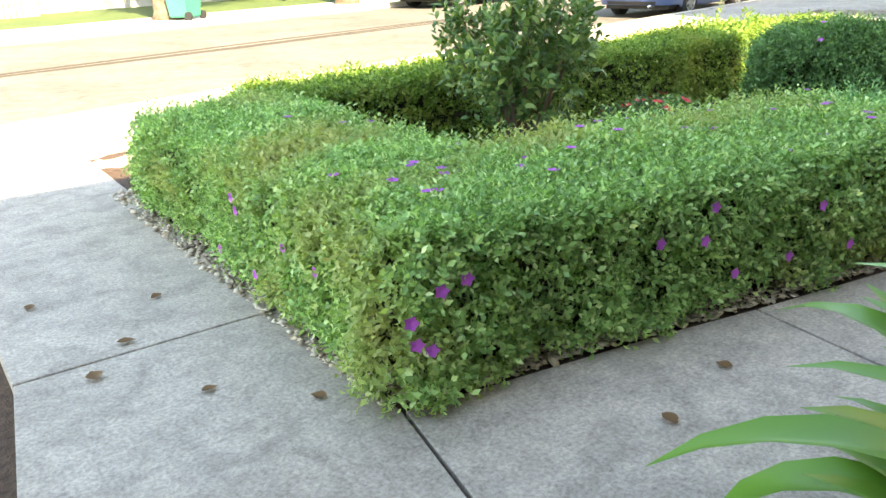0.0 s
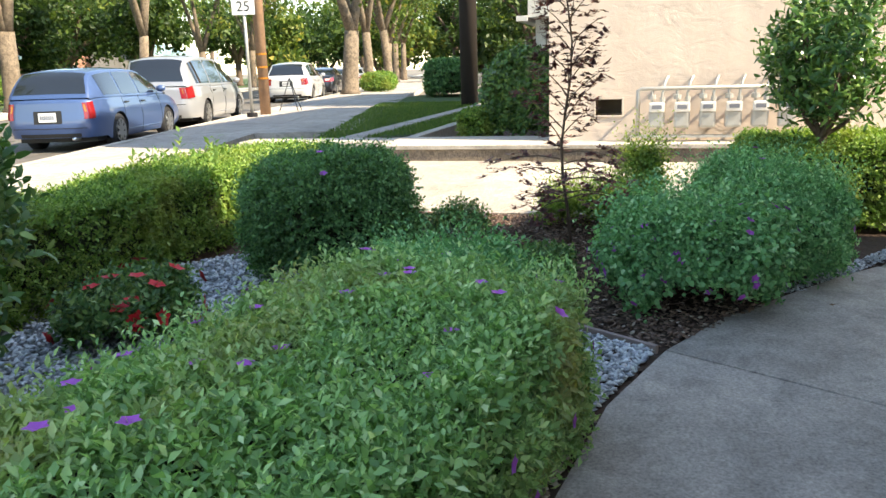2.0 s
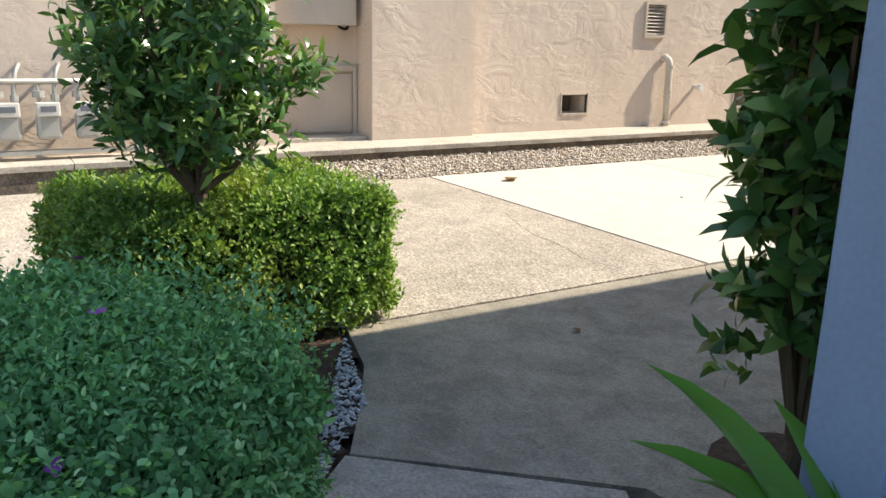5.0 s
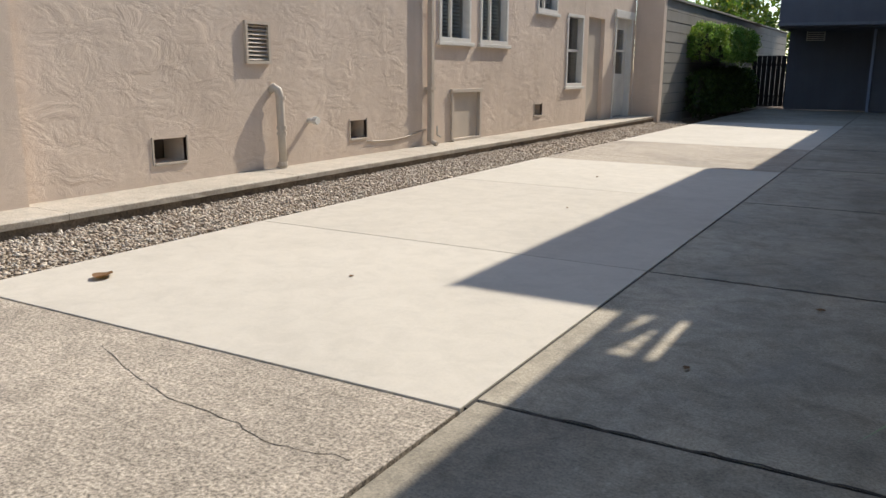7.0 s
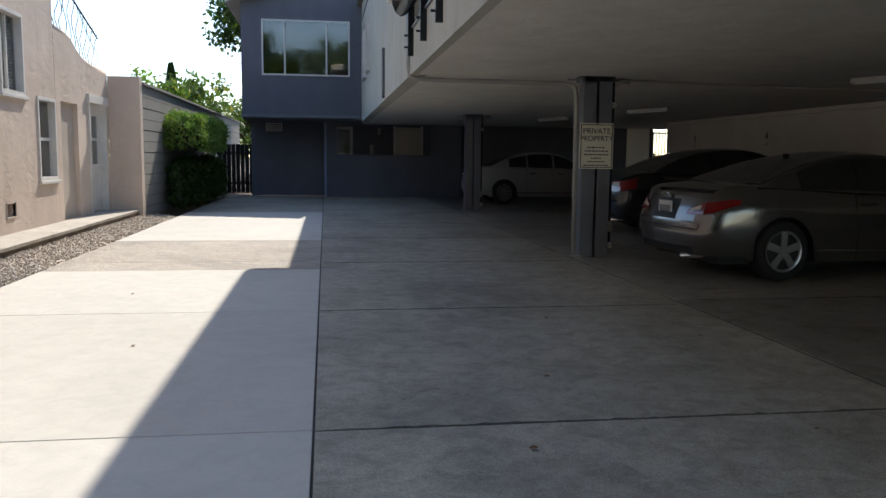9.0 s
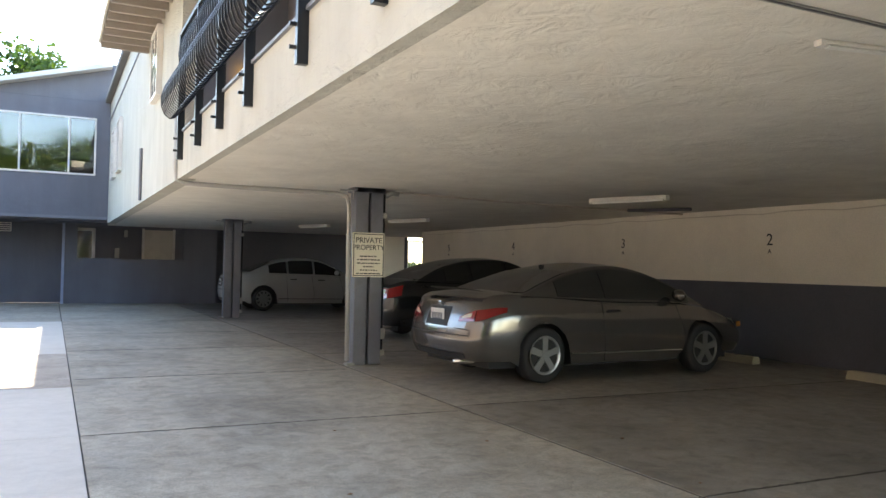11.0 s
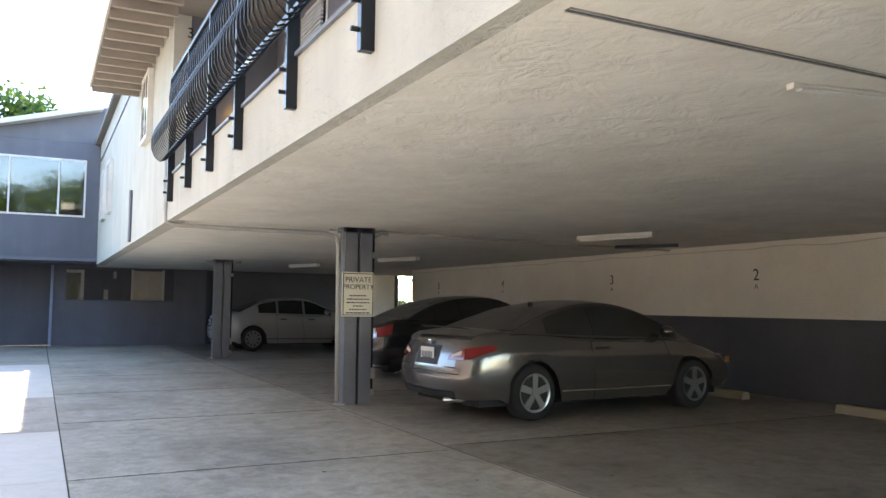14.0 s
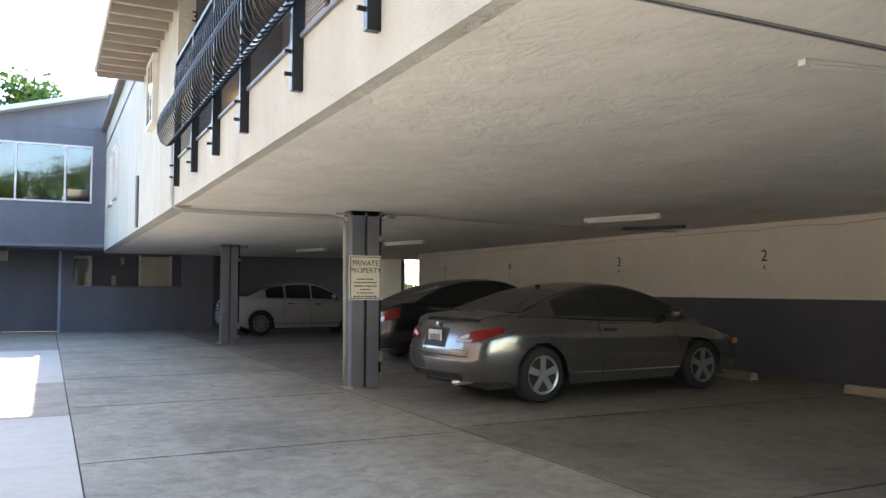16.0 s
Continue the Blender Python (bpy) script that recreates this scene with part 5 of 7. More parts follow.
def strap_clump(x, y, count, scale, seed, fan=(0, 360)):
    rg = random.Random(seed)
    ob = thing("strap_leaved_plant", "clump of broad arching green strap leaves beside the path", "plant", "strap-leaved plants", at=(x, y, 0))
    for k in range(count):
        r = 0.16 * scale * math.sqrt(rg.random())
        a = radians(rg.uniform(*fan))
        share("leaf", STRAPS[rg.randrange(8)], ob, Matrix.Translation((r * math.cos(a), r * math.sin(a), 0)) @ pose(0, 0, 0, 0, rg.uniform(-14, 14), math.degrees(a) + rg.uniform(-50, 50) * (1 if fan[1] == 360 else 0.3)) @ Matrix.Scale(scale * rg.uniform(0.55, 1.15), 4))


strap_clump(0.86, 1.78, 72, 1.08, 1)
strap_clump(1.34, 1.60, 96, 1.02, 2)
strap_clump(1.95, 1.52, 34, 0.9, 3)
strap_clump(3.62, 1.05, 40, 1.15, 4, (215, 330))
strap_clump(3.0, 1.40, 30, 0.8, 5)

# planting beds
def bed(name, label, outline, z, material, cat="soil", amp=0.02, step=0.09):
    xs = [p[0] for p in outline]
    ys = [p[1] for p in outline]

    def inside(x, y):
        c = False
        for (x1, y1), (x2, y2) in zip(outline, outline[1:] + outline[:1]):
            if (y1 > y) != (y2 > y) and x < (x2 - x1) * (y - y1) / (y2 - y1) + x1:
                c = not c
        return c
    bm = bmesh.new()
    vs = {}
    nx, ny = int((max(xs) - min(xs)) / step) + 1, int((max(ys) - min(ys)) / step) + 1
    for i in range(nx):
        for j in range(ny):
            x, y = min(xs) + i * step, min(ys) + j * step
            if inside(x + step / 2, y + step / 2):
                q = []
                for di, dj in ((0, 0), (1, 0), (1, 1), (0, 1)):
                    if (i + di, j + dj) not in vs:
                        px, py = x + di * step, y + dj * step
                        vs[i + di, j + dj] = bm.verts.new((px, py, z + amp * noise.noise(Vector((px * 3, py * 3, 1))) + amp * 0.6 * noise.noise(Vector((px * 9, py * 9, 4)))))
                    q.append(vs[i + di, j + dj])
                bm.faces.new(q)
    return solid(name, bm, material, label, cat, "structure", smooth=True)


bed("soil_bed", "dark brown mulch and soil of the front garden", [(-2.05, -4.4), (4.05, -4.4), (4.1, -0.45), (3.2, -0.28), (1.5, 0.02), (0.9, 0.22), (0.45, 0.47), (0.0, 0.82), (-0.9, 1.52), (-1.6, 1.8), (-2.45, 1.95), (-2.05, 0.3)], -0.012, M_SOIL)
bed("soil_bed", "dark soil between footpath and house", [(4.3, 0.45), (2.95, 0.7), (1.81, 0.93), (1.07, 1.25), (0.3, 1.75), (0.0, 1.95), (0.5, 2.0), (4.6, 2.0), (4.5, 1.0)], -0.012, M_SOIL)
bed("lawn", "shaded strip of lawn beside the pavement", [(-8.2, -5.3), (-24, -9.3), (-30, -9.6), (-30, -3.0), (-9.8, -3.45)], -0.02, M_GRASS_BASE, "lawn", 0.02, 0.4)
solid("front_walk", boxes((-30, -8.4, -5.0, -4.6, -0.2, 0.012)), M_PATH_CONC, "pale concrete walk across the lawn", "footpath", "structure")
solid("lawn_kerb", boxes((-6.9, -6.345, -5.6, -3.21, -0.2, 0.17), (-30, -6.9, -3.4, -3.21, -0.2, 0.14), bevel=0.02), M_KERB, "low concrete kerb between driveway and lawn", "kerb", "structure")

edging = thing("garden_edging", "weathered wooden edging boards between gravel and mulch", "edging", kind="structure")
for (x1, y1), (x2, y2) in (((0.36, -0.66), (0.92, 0.17)), ((0.36, -0.66), (-0.3, -1.15)), ((-1.95, 0.02), (-2.0, 0.62))):
    d = Vector((x2 - x1, y2 - y1, 0))
    bm = boxes((0, d.length, -0.011, 0.011, -0.08, 0.02), bevel=0.005)
    part("board", bm, M_BOARD, edging).matrix_basis = pose(x1, y1, 0, 0, 0, math.degrees(math.atan2(d.y, d.x)))


def lawn_blades(n):
    q = scatter([(-8.2, -5.3), (-22, -8.8), (-22, -3.0), (-9.8, -3.45)], n, 21)
    q = q[(q[:, 1] < -5.0) | (q[:, 1] > -4.6)]
    m = len(q)
    q[:, 2] = -0.02
    up = NP.normal(size=(m, 3)) * 0.35 + [0, 0, 1]
    me = leaf_mesh("grass", q, up, NP.normal(size=(m, 3)), NP.uniform(0.04, 0.10, m), 0.012, M_GRASS_BLADE)
    tagged(new("grass", me), "short green lawn grass", "grass", "", "stuff")


# loose stones
def stones(name, label, material, pts, size, flat=0.6, sides=6):
    """Many small rounded stones in one mesh."""
    n = len(pts)
    dirs = np.array([(0, 0, 1), *[(math.cos(a), math.sin(a), 0) for a in (k * math.pi * 2 / 5 for k in range(5))], (0, 0, -1)], float)
    tri = [(0, 1 + k, 1 + (k + 1) % 5) for k in range(5)] + [(6, 1 + (k + 1) % 5, 1 + k) for k in range(5)]
    s = size * NP.uniform(0.55, 1.35, (n, 1, 1))
    jit = NP.uniform(0.7, 1.25, (n, 7, 1))
    a = NP.uniform(0, 2 * math.pi, n)
    v = dirs[None] * jit * s * np.stack([NP.uniform(0.8, 1.4, n), NP.uniform(0.7, 1.1, n), np.full(n, flat) * NP.uniform(0.7, 1.2, n)], axis=1)[:, None]
    ca, sa = np.cos(a)[:, None], np.sin(a)[:, None]
    tilt = NP.normal(size=(n, 1)) * 0.35
    x, y, z = v[..., 0], v[..., 1], v[..., 2]
    z2 = z + x * tilt
    v = np.stack([x * ca - y * sa, x * sa + y * ca, z2], axis=2) + pts[:, None]
    f = (np.array(tri)[None] + (np.arange(n) * 7)[:, None, None]).reshape(-1, 3)
    me = bpy.data.meshes.new(name)
    me.from_pydata(v.reshape(-1, 3).tolist(), [], f.tolist())
    me.shade_smooth()
    me.materials.append(material)
    return tagged(new(name, me), label, "gravel", "", "stuff")


def stone_mat(name, stops):
    m, nt, b = nodes_of(name)
    g = nt.nodes.new("ShaderNodeNewGeometry")
    g.name = "Geometry"
    c = ramp(nt, g.outputs["Random Per Island"], stops)
    n = noise_node(nt, 120, 3, 0.6)
    c = mix(nt, 0.6, c, ramp(nt, n.outputs[0], [(0.3, (0.7,) * 3), (0.7, (1.0,) * 3)]), 'MULTIPLY')
    nt.links.new(c, b.inputs["Base Color"])
    b.inputs["Roughness"].default_value = 0.8
    return m


M_PEBBLE = stone_mat("tan_pebbles", [(0.0, (0.26, 0.20, 0.15)), (0.4, (0.48, 0.40, 0.32)), (0.8, (0.60, 0.52, 0.43)), (1.0, (0.70, 0.64, 0.56))])
M_BLUE_STONE = stone_mat("blue_grey_gravel", [(0.0, (0.28, 0.30, 0.33)), (0.5, (0.52, 0.54, 0.56)), (0.85, (0.70, 0.71, 0.71)), (1.0, (0.82, 0.81, 0.79))])
M_CHIP = stone_mat("bark_chips", [(0.0, (0.085, 0.05, 0.035)), (0.6, (0.19, 0.115, 0.08)), (0.92, (0.30, 0.195, 0.145)), (1.0, (0.52, 0.45, 0.38))])

n = 24000
px = NP.uniform(-5.47, -4.82, n)
py = np.concatenate([NP.uniform(1.4, 12.5, int(n * 0.8)), NP.uniform(12.5, 21, n - int(n * 0.8))])
pz = 0.075 * (-4.82 - px) / 0.61 - 0.005 + NP.uniform(-0.008, 0.010, n)
stones("gravel_strip", "strip of small tan pebbles along the kerb", M_PEBBLE, np.stack([px, py, pz], axis=1), 0.0155)
sl = bmesh.new()
vs = [sl.verts.new(p) for p in ((-5.476, 1.4, 0.06), (-4.805, 1.4, -0.02), (-4.805, 21, -0.02), (-5.476, 21, 0.06))]
sl.faces.new(vs)
solid("gravel_underlay", sl, M_PEBBLE, "packed pebbles under the gravel strip", "gravel", "structure")


def scatter(outline, n, seed):
    rg = np.random.default_rng(seed)
    xs, ys = [p[0] for p in outline], [p[1] for p in outline]
    out = np.zeros((0, 2))
    while len(out) < n:
        q = np.stack([rg.uniform(min(xs), max(xs), n), rg.uniform(min(ys), max(ys), n)], axis=1)
        c = np.zeros(n, bool)
        for (x1, y1), (x2, y2) in zip(outline, outline[1:] + outline[:1]):
            hit = ((y1 > q[:, 1]) != (y2 > q[:, 1])) & (q[:, 0] < (x2 - x1) * (q[:, 1] - y1) / (y2 - y1 + 1e-12) + x1)
            c ^= hit
        out = np.concatenate([out, q[c]])
    out = out[:n]
    return np.concatenate([out, rg.uniform(-0.004, 0.016, (n, 1))], axis=1)


GRAVEL = [(3.3, -3.3), (3.3, -1.15), (1.6, -0.95), (0.2, -1.1), (-0.5, -2.3), (0.6, -3.2)]
bed("gravel_base", "packed pale grit under the garden gravel", GRAVEL, 0.002, concrete("grit", (0.42, 0.42, 0.42), 0.8, 0.3, 45, 1.0), "gravel", 0.008, 0.05)
stones("garden_gravel", "blue-grey crushed stone between the garden plants", M_BLUE_STONE, scatter(GRAVEL, 19000, 3) + [0, 0, 0.004], 0.0155)
stones("garden_gravel", "blue-grey crushed stone beside the edging board", M_BLUE_STONE, scatter([(0.95, 0.16), (1.6, -0.06), (1.5, -0.75), (0.42, -0.72)], 6500, 4), 0.0125)
stones("garden_gravel", "blue-grey crushed stone by the driveway edge", M_BLUE_STONE, scatter([(-1.9, 0.1), (-1.9, 0.9), (-0.6, 0.9), (-0.5, 0.2), (-1.2, -0.1)], 5000, 5), 0.013)
stones("path_grit", "pale grit and litter along the hedge foot", M_PEBBLE, scatter([(4.16, -0.5), (4.02, -0.62), (3.98, -3.3), (4.14, -3.3)], 900, 6), 0.014)
stones("path_grit", "pale grit and dry litter under the hedge front", M_PEBBLE, scatter([(4.1, -0.46), (2.8, -0.235), (1.6, -0.03), (1.6, -0.14), (2.8, -0.36), (4.1, -0.58)], 1500, 16), 0.013, 0.5)
stones("path_grit", "dark grit along the path edge", M_BLUE_STONE, scatter([(-1.5, 1.72), (-0.9, 1.4), (0.0, 0.7), (0.0, 0.82), (-0.9, 1.54)], 900, 8), 0.009)
stones("bark_mulch", "dark bark chips over the soil", M_CHIP, scatter([(-2.0, -1.7), (0.3, -1.0), (0.9, 0.2), (0.1, 0.75), (-0.6, 0.4), (-1.9, 0.1)], 11000, 7), 0.012, 0.35)
stones("bark_mulch", "dark bark chips under the house-side plants", M_CHIP, scatter([(4.2, 0.5), (1.07, 1.27), (0.3, 1.78), (4.2, 1.95)], 5000, 9), 0.012, 0.35)

M_GRASS_BLADE = leafy("grass_blades", [(0.0, (0.06, 0.13, 0.025)), (0.6, (0.12, 0.22, 0.045)), (1.0, (0.24, 0.30, 0.09))], 0.5)
lawn_blades(26000)

# fallen leaves and twigs on the paving, each on its own
def fallen(x, y, size, seed, z=0.004, label="curled dry brown leaf on the paving"):
    rg = random.Random(seed)
    bm = bmesh.new()
    n = 6
    prev = None
    for k in range(n + 1):
        s = k / n
        w = size * 0.35 * math.sin(math.pi * min(1, s + 0.06)) + 0.001
        zz = size * 0.35 * (s - 0.5) ** 2 * rg.uniform(0.8, 1.4)
        row = [bm.verts.new(((s - 0.5) * size, -w, zz + w * 0.5)), bm.verts.new(((s - 0.5) * size, 0, zz)), bm.verts.new(((s - 0.5) * size, w, zz + w * 0.4))]
        if prev:
            for i in range(2):
                bm.faces.new((prev[i], row[i], row[i + 1], prev[i + 1]))
        prev = row
    ob = solid("fallen_leaf", bm, M_DRYLEAF, label, "leaf", group="fallen leaves", smooth=True)
    ob.matrix_world = pose(x, y, z, 0, 0, rg.uniform(0, 360))


for k, (x, y, s) in enumerate(((-4.33, 4.52, 0.17), (-5.1, 5.1, 0.12), (-5.15, 4.9, 0.1), (4.27, -0.66, 0.05), (3.24, -0.04, 0.05), (4.6, -1.38, 0.06), (4.75, -1.2, 0.07), (4.5, -0.9, 0.05),
                               (3.6, 0.05, 0.06), (4.4, -1.7, 0.05), (4.8, -1.9, 0.05), (0.2, 0.95, 0.03), (-0.2, 1.5, 0.04), (-2.9, 8.3, 0.04), (-3.4, 10.5, 0.04), (-3.1, 5.3, 0.035), (0.4, 5.2, 0.04),
                               (0.9, 6.1, 0.04), (-0.2, 7.2, 0.04), (1.3, 8.2, 0.05), (0.3, 9.0, 0.04), (-0.6, 6.0, 0.05), (2.4, 7.9, 0.04), (2.0, 6.6, 0.04), (-1.0, 4.8, 0.04), (-1.1, 2.6, 0.05), (-0.7, 3.0, 0.03))):
    fallen(x, y, s, k, 0.012 if k in (1, 2) else 0.006)

# cracks across the old slab
def crack(pts, w, label="thin dark crack across the old slab", material=None):
    rg = random.Random(len(pts))
    fine = []
    for (x1, y1), (x2, y2) in zip(pts, pts[1:]):
        m = max(2, int(math.hypot(x2 - x1, y2 - y1) / 0.05))
        fine += [(x1 + (x2 - x1) * k / m + rg.uniform(-0.012, 0.012), y1 + (y2 - y1) * k / m + rg.uniform(-0.012, 0.012), 0.0006) for k in range(m)]
    bm = bmesh.new()
    last = None
    for k, p in enumerate(fine):
        ww = w * rg.uniform(0.3, 1.3)
        row = (bm.verts.new((p[0], p[1] - ww, p[2] + 0.001)), bm.verts.new((p[0], p[1] + ww, p[2] + 0.001)))
        if last:
            bm.faces.new((last[0], row[0], row[1], last[1]))
        last = row
    solid("crack" if material is None else "slab_joint", bm, material or M_CRACK, label, "crack" if material is None else "joint", "structure")


crack([(-3.35, 3.75), (-3.04, 3.62), (-2.66, 3.5), (-2.23, 3.45), (-2.01, 3.40), (-1.68, 3.46)], 0.0022)
crack([(-4.3, 2.91), (-3.98, 3.24), (-4.11, 3.79)], 0.002)
M_JOINT_DIRT = surface("joint_dirt", (0.085, 0.075, 0.064), 0.95, var=0.3, big=6, grain=0.3, bump=0.2)
for y, w in ((4.07, 0.007), (6.38, 0.010), (9.52, 0.016), (12.75, 0.022), (15.9, 0.024), (18.9, 0.024)):
    crack([(-1.58, y), (-0.6, y + 0.006), (0.4, y - 0.005), (1.77, y)], w, "dark dirt packed along a slab joint", M_JOINT_DIRT)
for y, w in ((6.38, 0.011), (9.75, 0.016), (14.6, 0.02), (18.2, 0.02)):
    crack([(1.84, y), (3.6, y + 0.006), (5.8, y - 0.006), (8.5, y)], w, "dark dirt packed along a carport joint", M_JOINT_DIRT)

# ---- gas meters on the beige house ----
meters = thing("gas_meter_bank", "row of grey gas meters on a pale pipe manifold", "gas meter")
MX = -5.70
part("manifold", tubes([[(MX, -0.04, 0.26), (MX, -0.04, 0.79), (MX, 0.0, 0.81), (MX, 1.66, 0.81)]], 0.024, 8), M_STEEL, meters, "pale manifold pipe", True)
part("base_rail", boxes((MX - 0.06, MX + 0.03, -0.12, 1.7, 0.245, 0.275)), M_STEEL, meters)
for k in range(6):
    y = 0.12 + k * 0.282
    m = part("meter", boxes((MX - 0.07, MX + 0.06, y - 0.035, y + 0.145, 0.36, 0.56), bevel=0.03), M_STEEL, meters, "round-shouldered grey gas meter")
    part("dial_box", boxes((MX + 0.045, MX + 0.09, y - 0.03, y + 0.14, 0.545, 0.655), bevel=0.012), M_WHITE_TRIM, m, "white dial box")
    part("dial_glass", boxes((MX + 0.091, MX + 0.094, y, y + 0.11, 0.58, 0.625)), M_GREY_PAINT, m)
    part("inlet", tubes([[(MX, y, 0.55), (MX, y, 0.80)]], 0.017, 7), M_STEEL, m)
    part("outlet", tubes([[(MX, y + 0.11, 0.55), (MX, y + 0.115, 0.76), (MX - 0.02, y + 0.14, 0.88), (MX - 0.06, y + 0.165, 0.93), (-5.92, y + 0.18, 0.935)]], 0.017, 7), M_STEEL, m, "", True)
    part("regulator", tubes([[(MX + 0.01, y, 0.69), (MX + 0.01, y, 0.74)]], 0.045, 10), M_STEEL, m)
    part("valve", tubes([[(MX, y + 0.115, 0.66), (MX, y + 0.115, 0.71)]], 0.03, 8), M_STEEL, m)

# ---- vehicles ----
M_TYRE = surface("tyre_rubber", (0.022, 0.022, 0.024), 0.8, bump=0.1)
M_RIM = surface("alloy_rim", (0.36, 0.36, 0.36), 0.3, 0.8, var=0.05, bump=0)
M_AUTO_GLASS = surface("dark_car_glass", (0.012, 0.014, 0.016), 0.05, var=0.1, bump=0, spec=0.7, coat=0.6)
M_RED_LENS = surface("red_lens", (0.26, 0.010, 0.012), 0.15, bump=0, spec=0.6, coat=0.5)
M_CLEAR_LENS = surface("clear_lens", (0.75, 0.72, 0.66), 0.15, bump=0, spec=0.6, coat=0.5)
M_AMBER_LENS = surface("amber_lens", (0.42, 0.17, 0.03), 0.2, bump=0)
M_TRIM_BLACK = surface("black_plastic", (0.02, 0.02, 0.021), 0.6, bump=0.05)
M_PLATE = surface("number_plate", (0.75, 0.75, 0.73), 0.5, bump=0)


def paint(name, col, metal=0.55, rough=0.32):
    return surface(name, col, rough, metal, var=0.06, big=0.8, grain=0.04, fine=900, bump=0, spec=0.5, coat=0.8)


def curve(pts):
    """A smooth height along the car through given (x, z)."""
    def f(x):
        if x <= pts[0][0]:
            return pts[0][1]
        for i in range(len(pts) - 1):
            (x0, z0), (x1, z1) = pts[i], pts[i + 1]
            if x <= x1:
                m0 = (z1 - pts[i - 1][1]) / (x1 - pts[i - 1][0]) if i else (z1 - z0) / (x1 - x0)
                m1 = (pts[i + 2][1] - z0) / (pts[i + 2][0] - x0) if i + 2 < len(pts) else (z1 - z0) / (x1 - x0)
                h, t = x1 - x0, (x - x0) / (x1 - x0)
                return (2 * t ** 3 - 3 * t ** 2 + 1) * z0 + (t ** 3 - 2 * t ** 2 + t) * h * m0 + (-2 * t ** 3 + 3 * t ** 2) * z1 + (t ** 3 - t ** 2) * h * m1
        return pts[-1][1]
    return f


def grid_mesh(fn, us, vs):
    bm = bmesh.new()
    g = [[bm.verts.new(fn(u, v)) for v in vs] for u in us]
    for a, b in zip(g, g[1:]):
        for k in range(len(vs) - 1):
            bm.faces.new((a[k], a[k + 1], b[k + 1], b[k]))
    return bm


def steps(a, b, n):
    return [a + (b - a) * k / n for k in range(n + 1)]


def car(name, label, category, m, spec, body_mat, group=""):
    L, W, R = spec["L"], spec["W"], spec.get("R", 0.315)
    axles = spec["axles"]
    belt, roof = curve(spec["belt"]), curve(spec["roof"])
    x0, x1 = spec["roof"][0][0], spec["roof"][-1][0]
    sill, rear_in, front_in = 0.20, curve(spec["rear"]), curve(spec["front"])
    ob = thing(name, label, category, group)
    ob.matrix_world = m

    def plan(s):
        t = min(1.0, s / 0.16) if s < 0.5 else min(1.0, (1 - s) / 0.2)
        return W / 2 * (0.80 + 0.20 * math.sqrt(max(0, 1 - (1 - t) ** 2)))

    def low(x):
        z = sill + (0.06 if x < 0.5 or x > L - 0.5 else 0)
        for a in axles:
            d = R * 1.17
            if abs(x - a) < d:
                z = max(z, R + math.sqrt(d * d - (x - a) ** 2) * 0.98)
        return z

    def side(s, f, off=0.0):
        xr = s * L
        zb, zt = low(xr), belt(xr)
        z = zb + (zt - zb) * f
        zn = max(0.0, min(1.0, (z - sill) / (zt - sill)))
        x = rear_in(z) + s * (L - rear_in(z) - front_in(z))
        y = plan(s) * (0.925 + 0.075 * math.sin(math.pi * min(1, 0.08 + zn * 0.85))) + off
        crease = 0.012 * math.exp(-((zn - 0.72) / 0.05) ** 2)
        return Vector((x, -(y + crease), z))

    us = sorted(set(steps(0, 1, 44) + [min(1, max(0, (a + d) / L)) for a in axles for d in (-R * 1.17, -R * 1.1, -R * .9, -R * 0.6, -R * 0.3, 0, R * 0.3, R * 0.6, R * .9, R * 1.1, R * 1.17)]))
    fs = [0, 0.1, 0.22, 0.36, 0.5, 0.62, 0.72, 0.82, 0.92, 1.0]
    bm = grid_mesh(side, us, fs)
    flip = grid_mesh(lambda s, f: side(s, f) * Vector((1, -1, 1)) if False else Vector((side(s, f).x, -side(s, f).y, side(s, f).z)), us, fs)
    me = bpy.data.meshes.new("tmp")
    flip.to_mesh(me)
    flip.free()
    bm.from_mesh(me)

    def end(s, bulge):
        def fn(f, c):
            p = side(s, f)
            return Vector((p.x + bulge * (1 - c * c), p.y * -c if False else -p.y * c, p.z))
        return fn
    for s, bulge in ((0.0, -0.07), (1.0, 0.12)):
        q = grid_mesh(end(s, bulge), fs, steps(-1, 1, 10))
        q.to_mesh(me)
        q.free()
        bm.from_mesh(me)

    def deck(s, c):
        p = side(s, 1.0)
        bul = (-0.07 if s < 0.02 else 0.12 if s > 0.98 else 0) * (1 - c * c)
        return Vector((p.x + bul, -p.y * c, p.z + 0.045 * (1 - c * c) * min(1, 12 * s, 12 * (1 - s))))
    q = grid_mesh(deck, us, steps(-1, 1, 10))
    q.to_mesh(me)
    q.free()
    bm.from_mesh(me)
    bmesh.ops.remove_doubles(bm, verts=bm.verts, dist=0.0015)
    part("body", bm, body_mat, ob, "", True)
    part("underbody", boxes((0.25, L - 0.3, -W * 0.40, W * 0.40, 0.17, min(0.66, belt(L / 2) - 0.12))), M_TRIM_BLACK, ob)

    def cab(x, v, off=0.0):
        s = x / L
        base = belt(x) - 0.005
        wb = plan(s) * 0.955
        zr = max(roof(x), base + 0.004)
        hh = zr - base
        wt = wb * (1 - 0.25 * min(1, hh / 0.42))
        a = abs(v)
        k = 0.10 * hh
        if a > 0.5:
            t = (1 - a) / 0.5
            y, z = wb + (wt - wb) * t ** 1.15, base + (hh - k) * t
        else:
            r = a / 0.5
            y, z = wt * r, zr - k * r ** 2.6
        p = Vector((x, math.copysign(y, v), z))
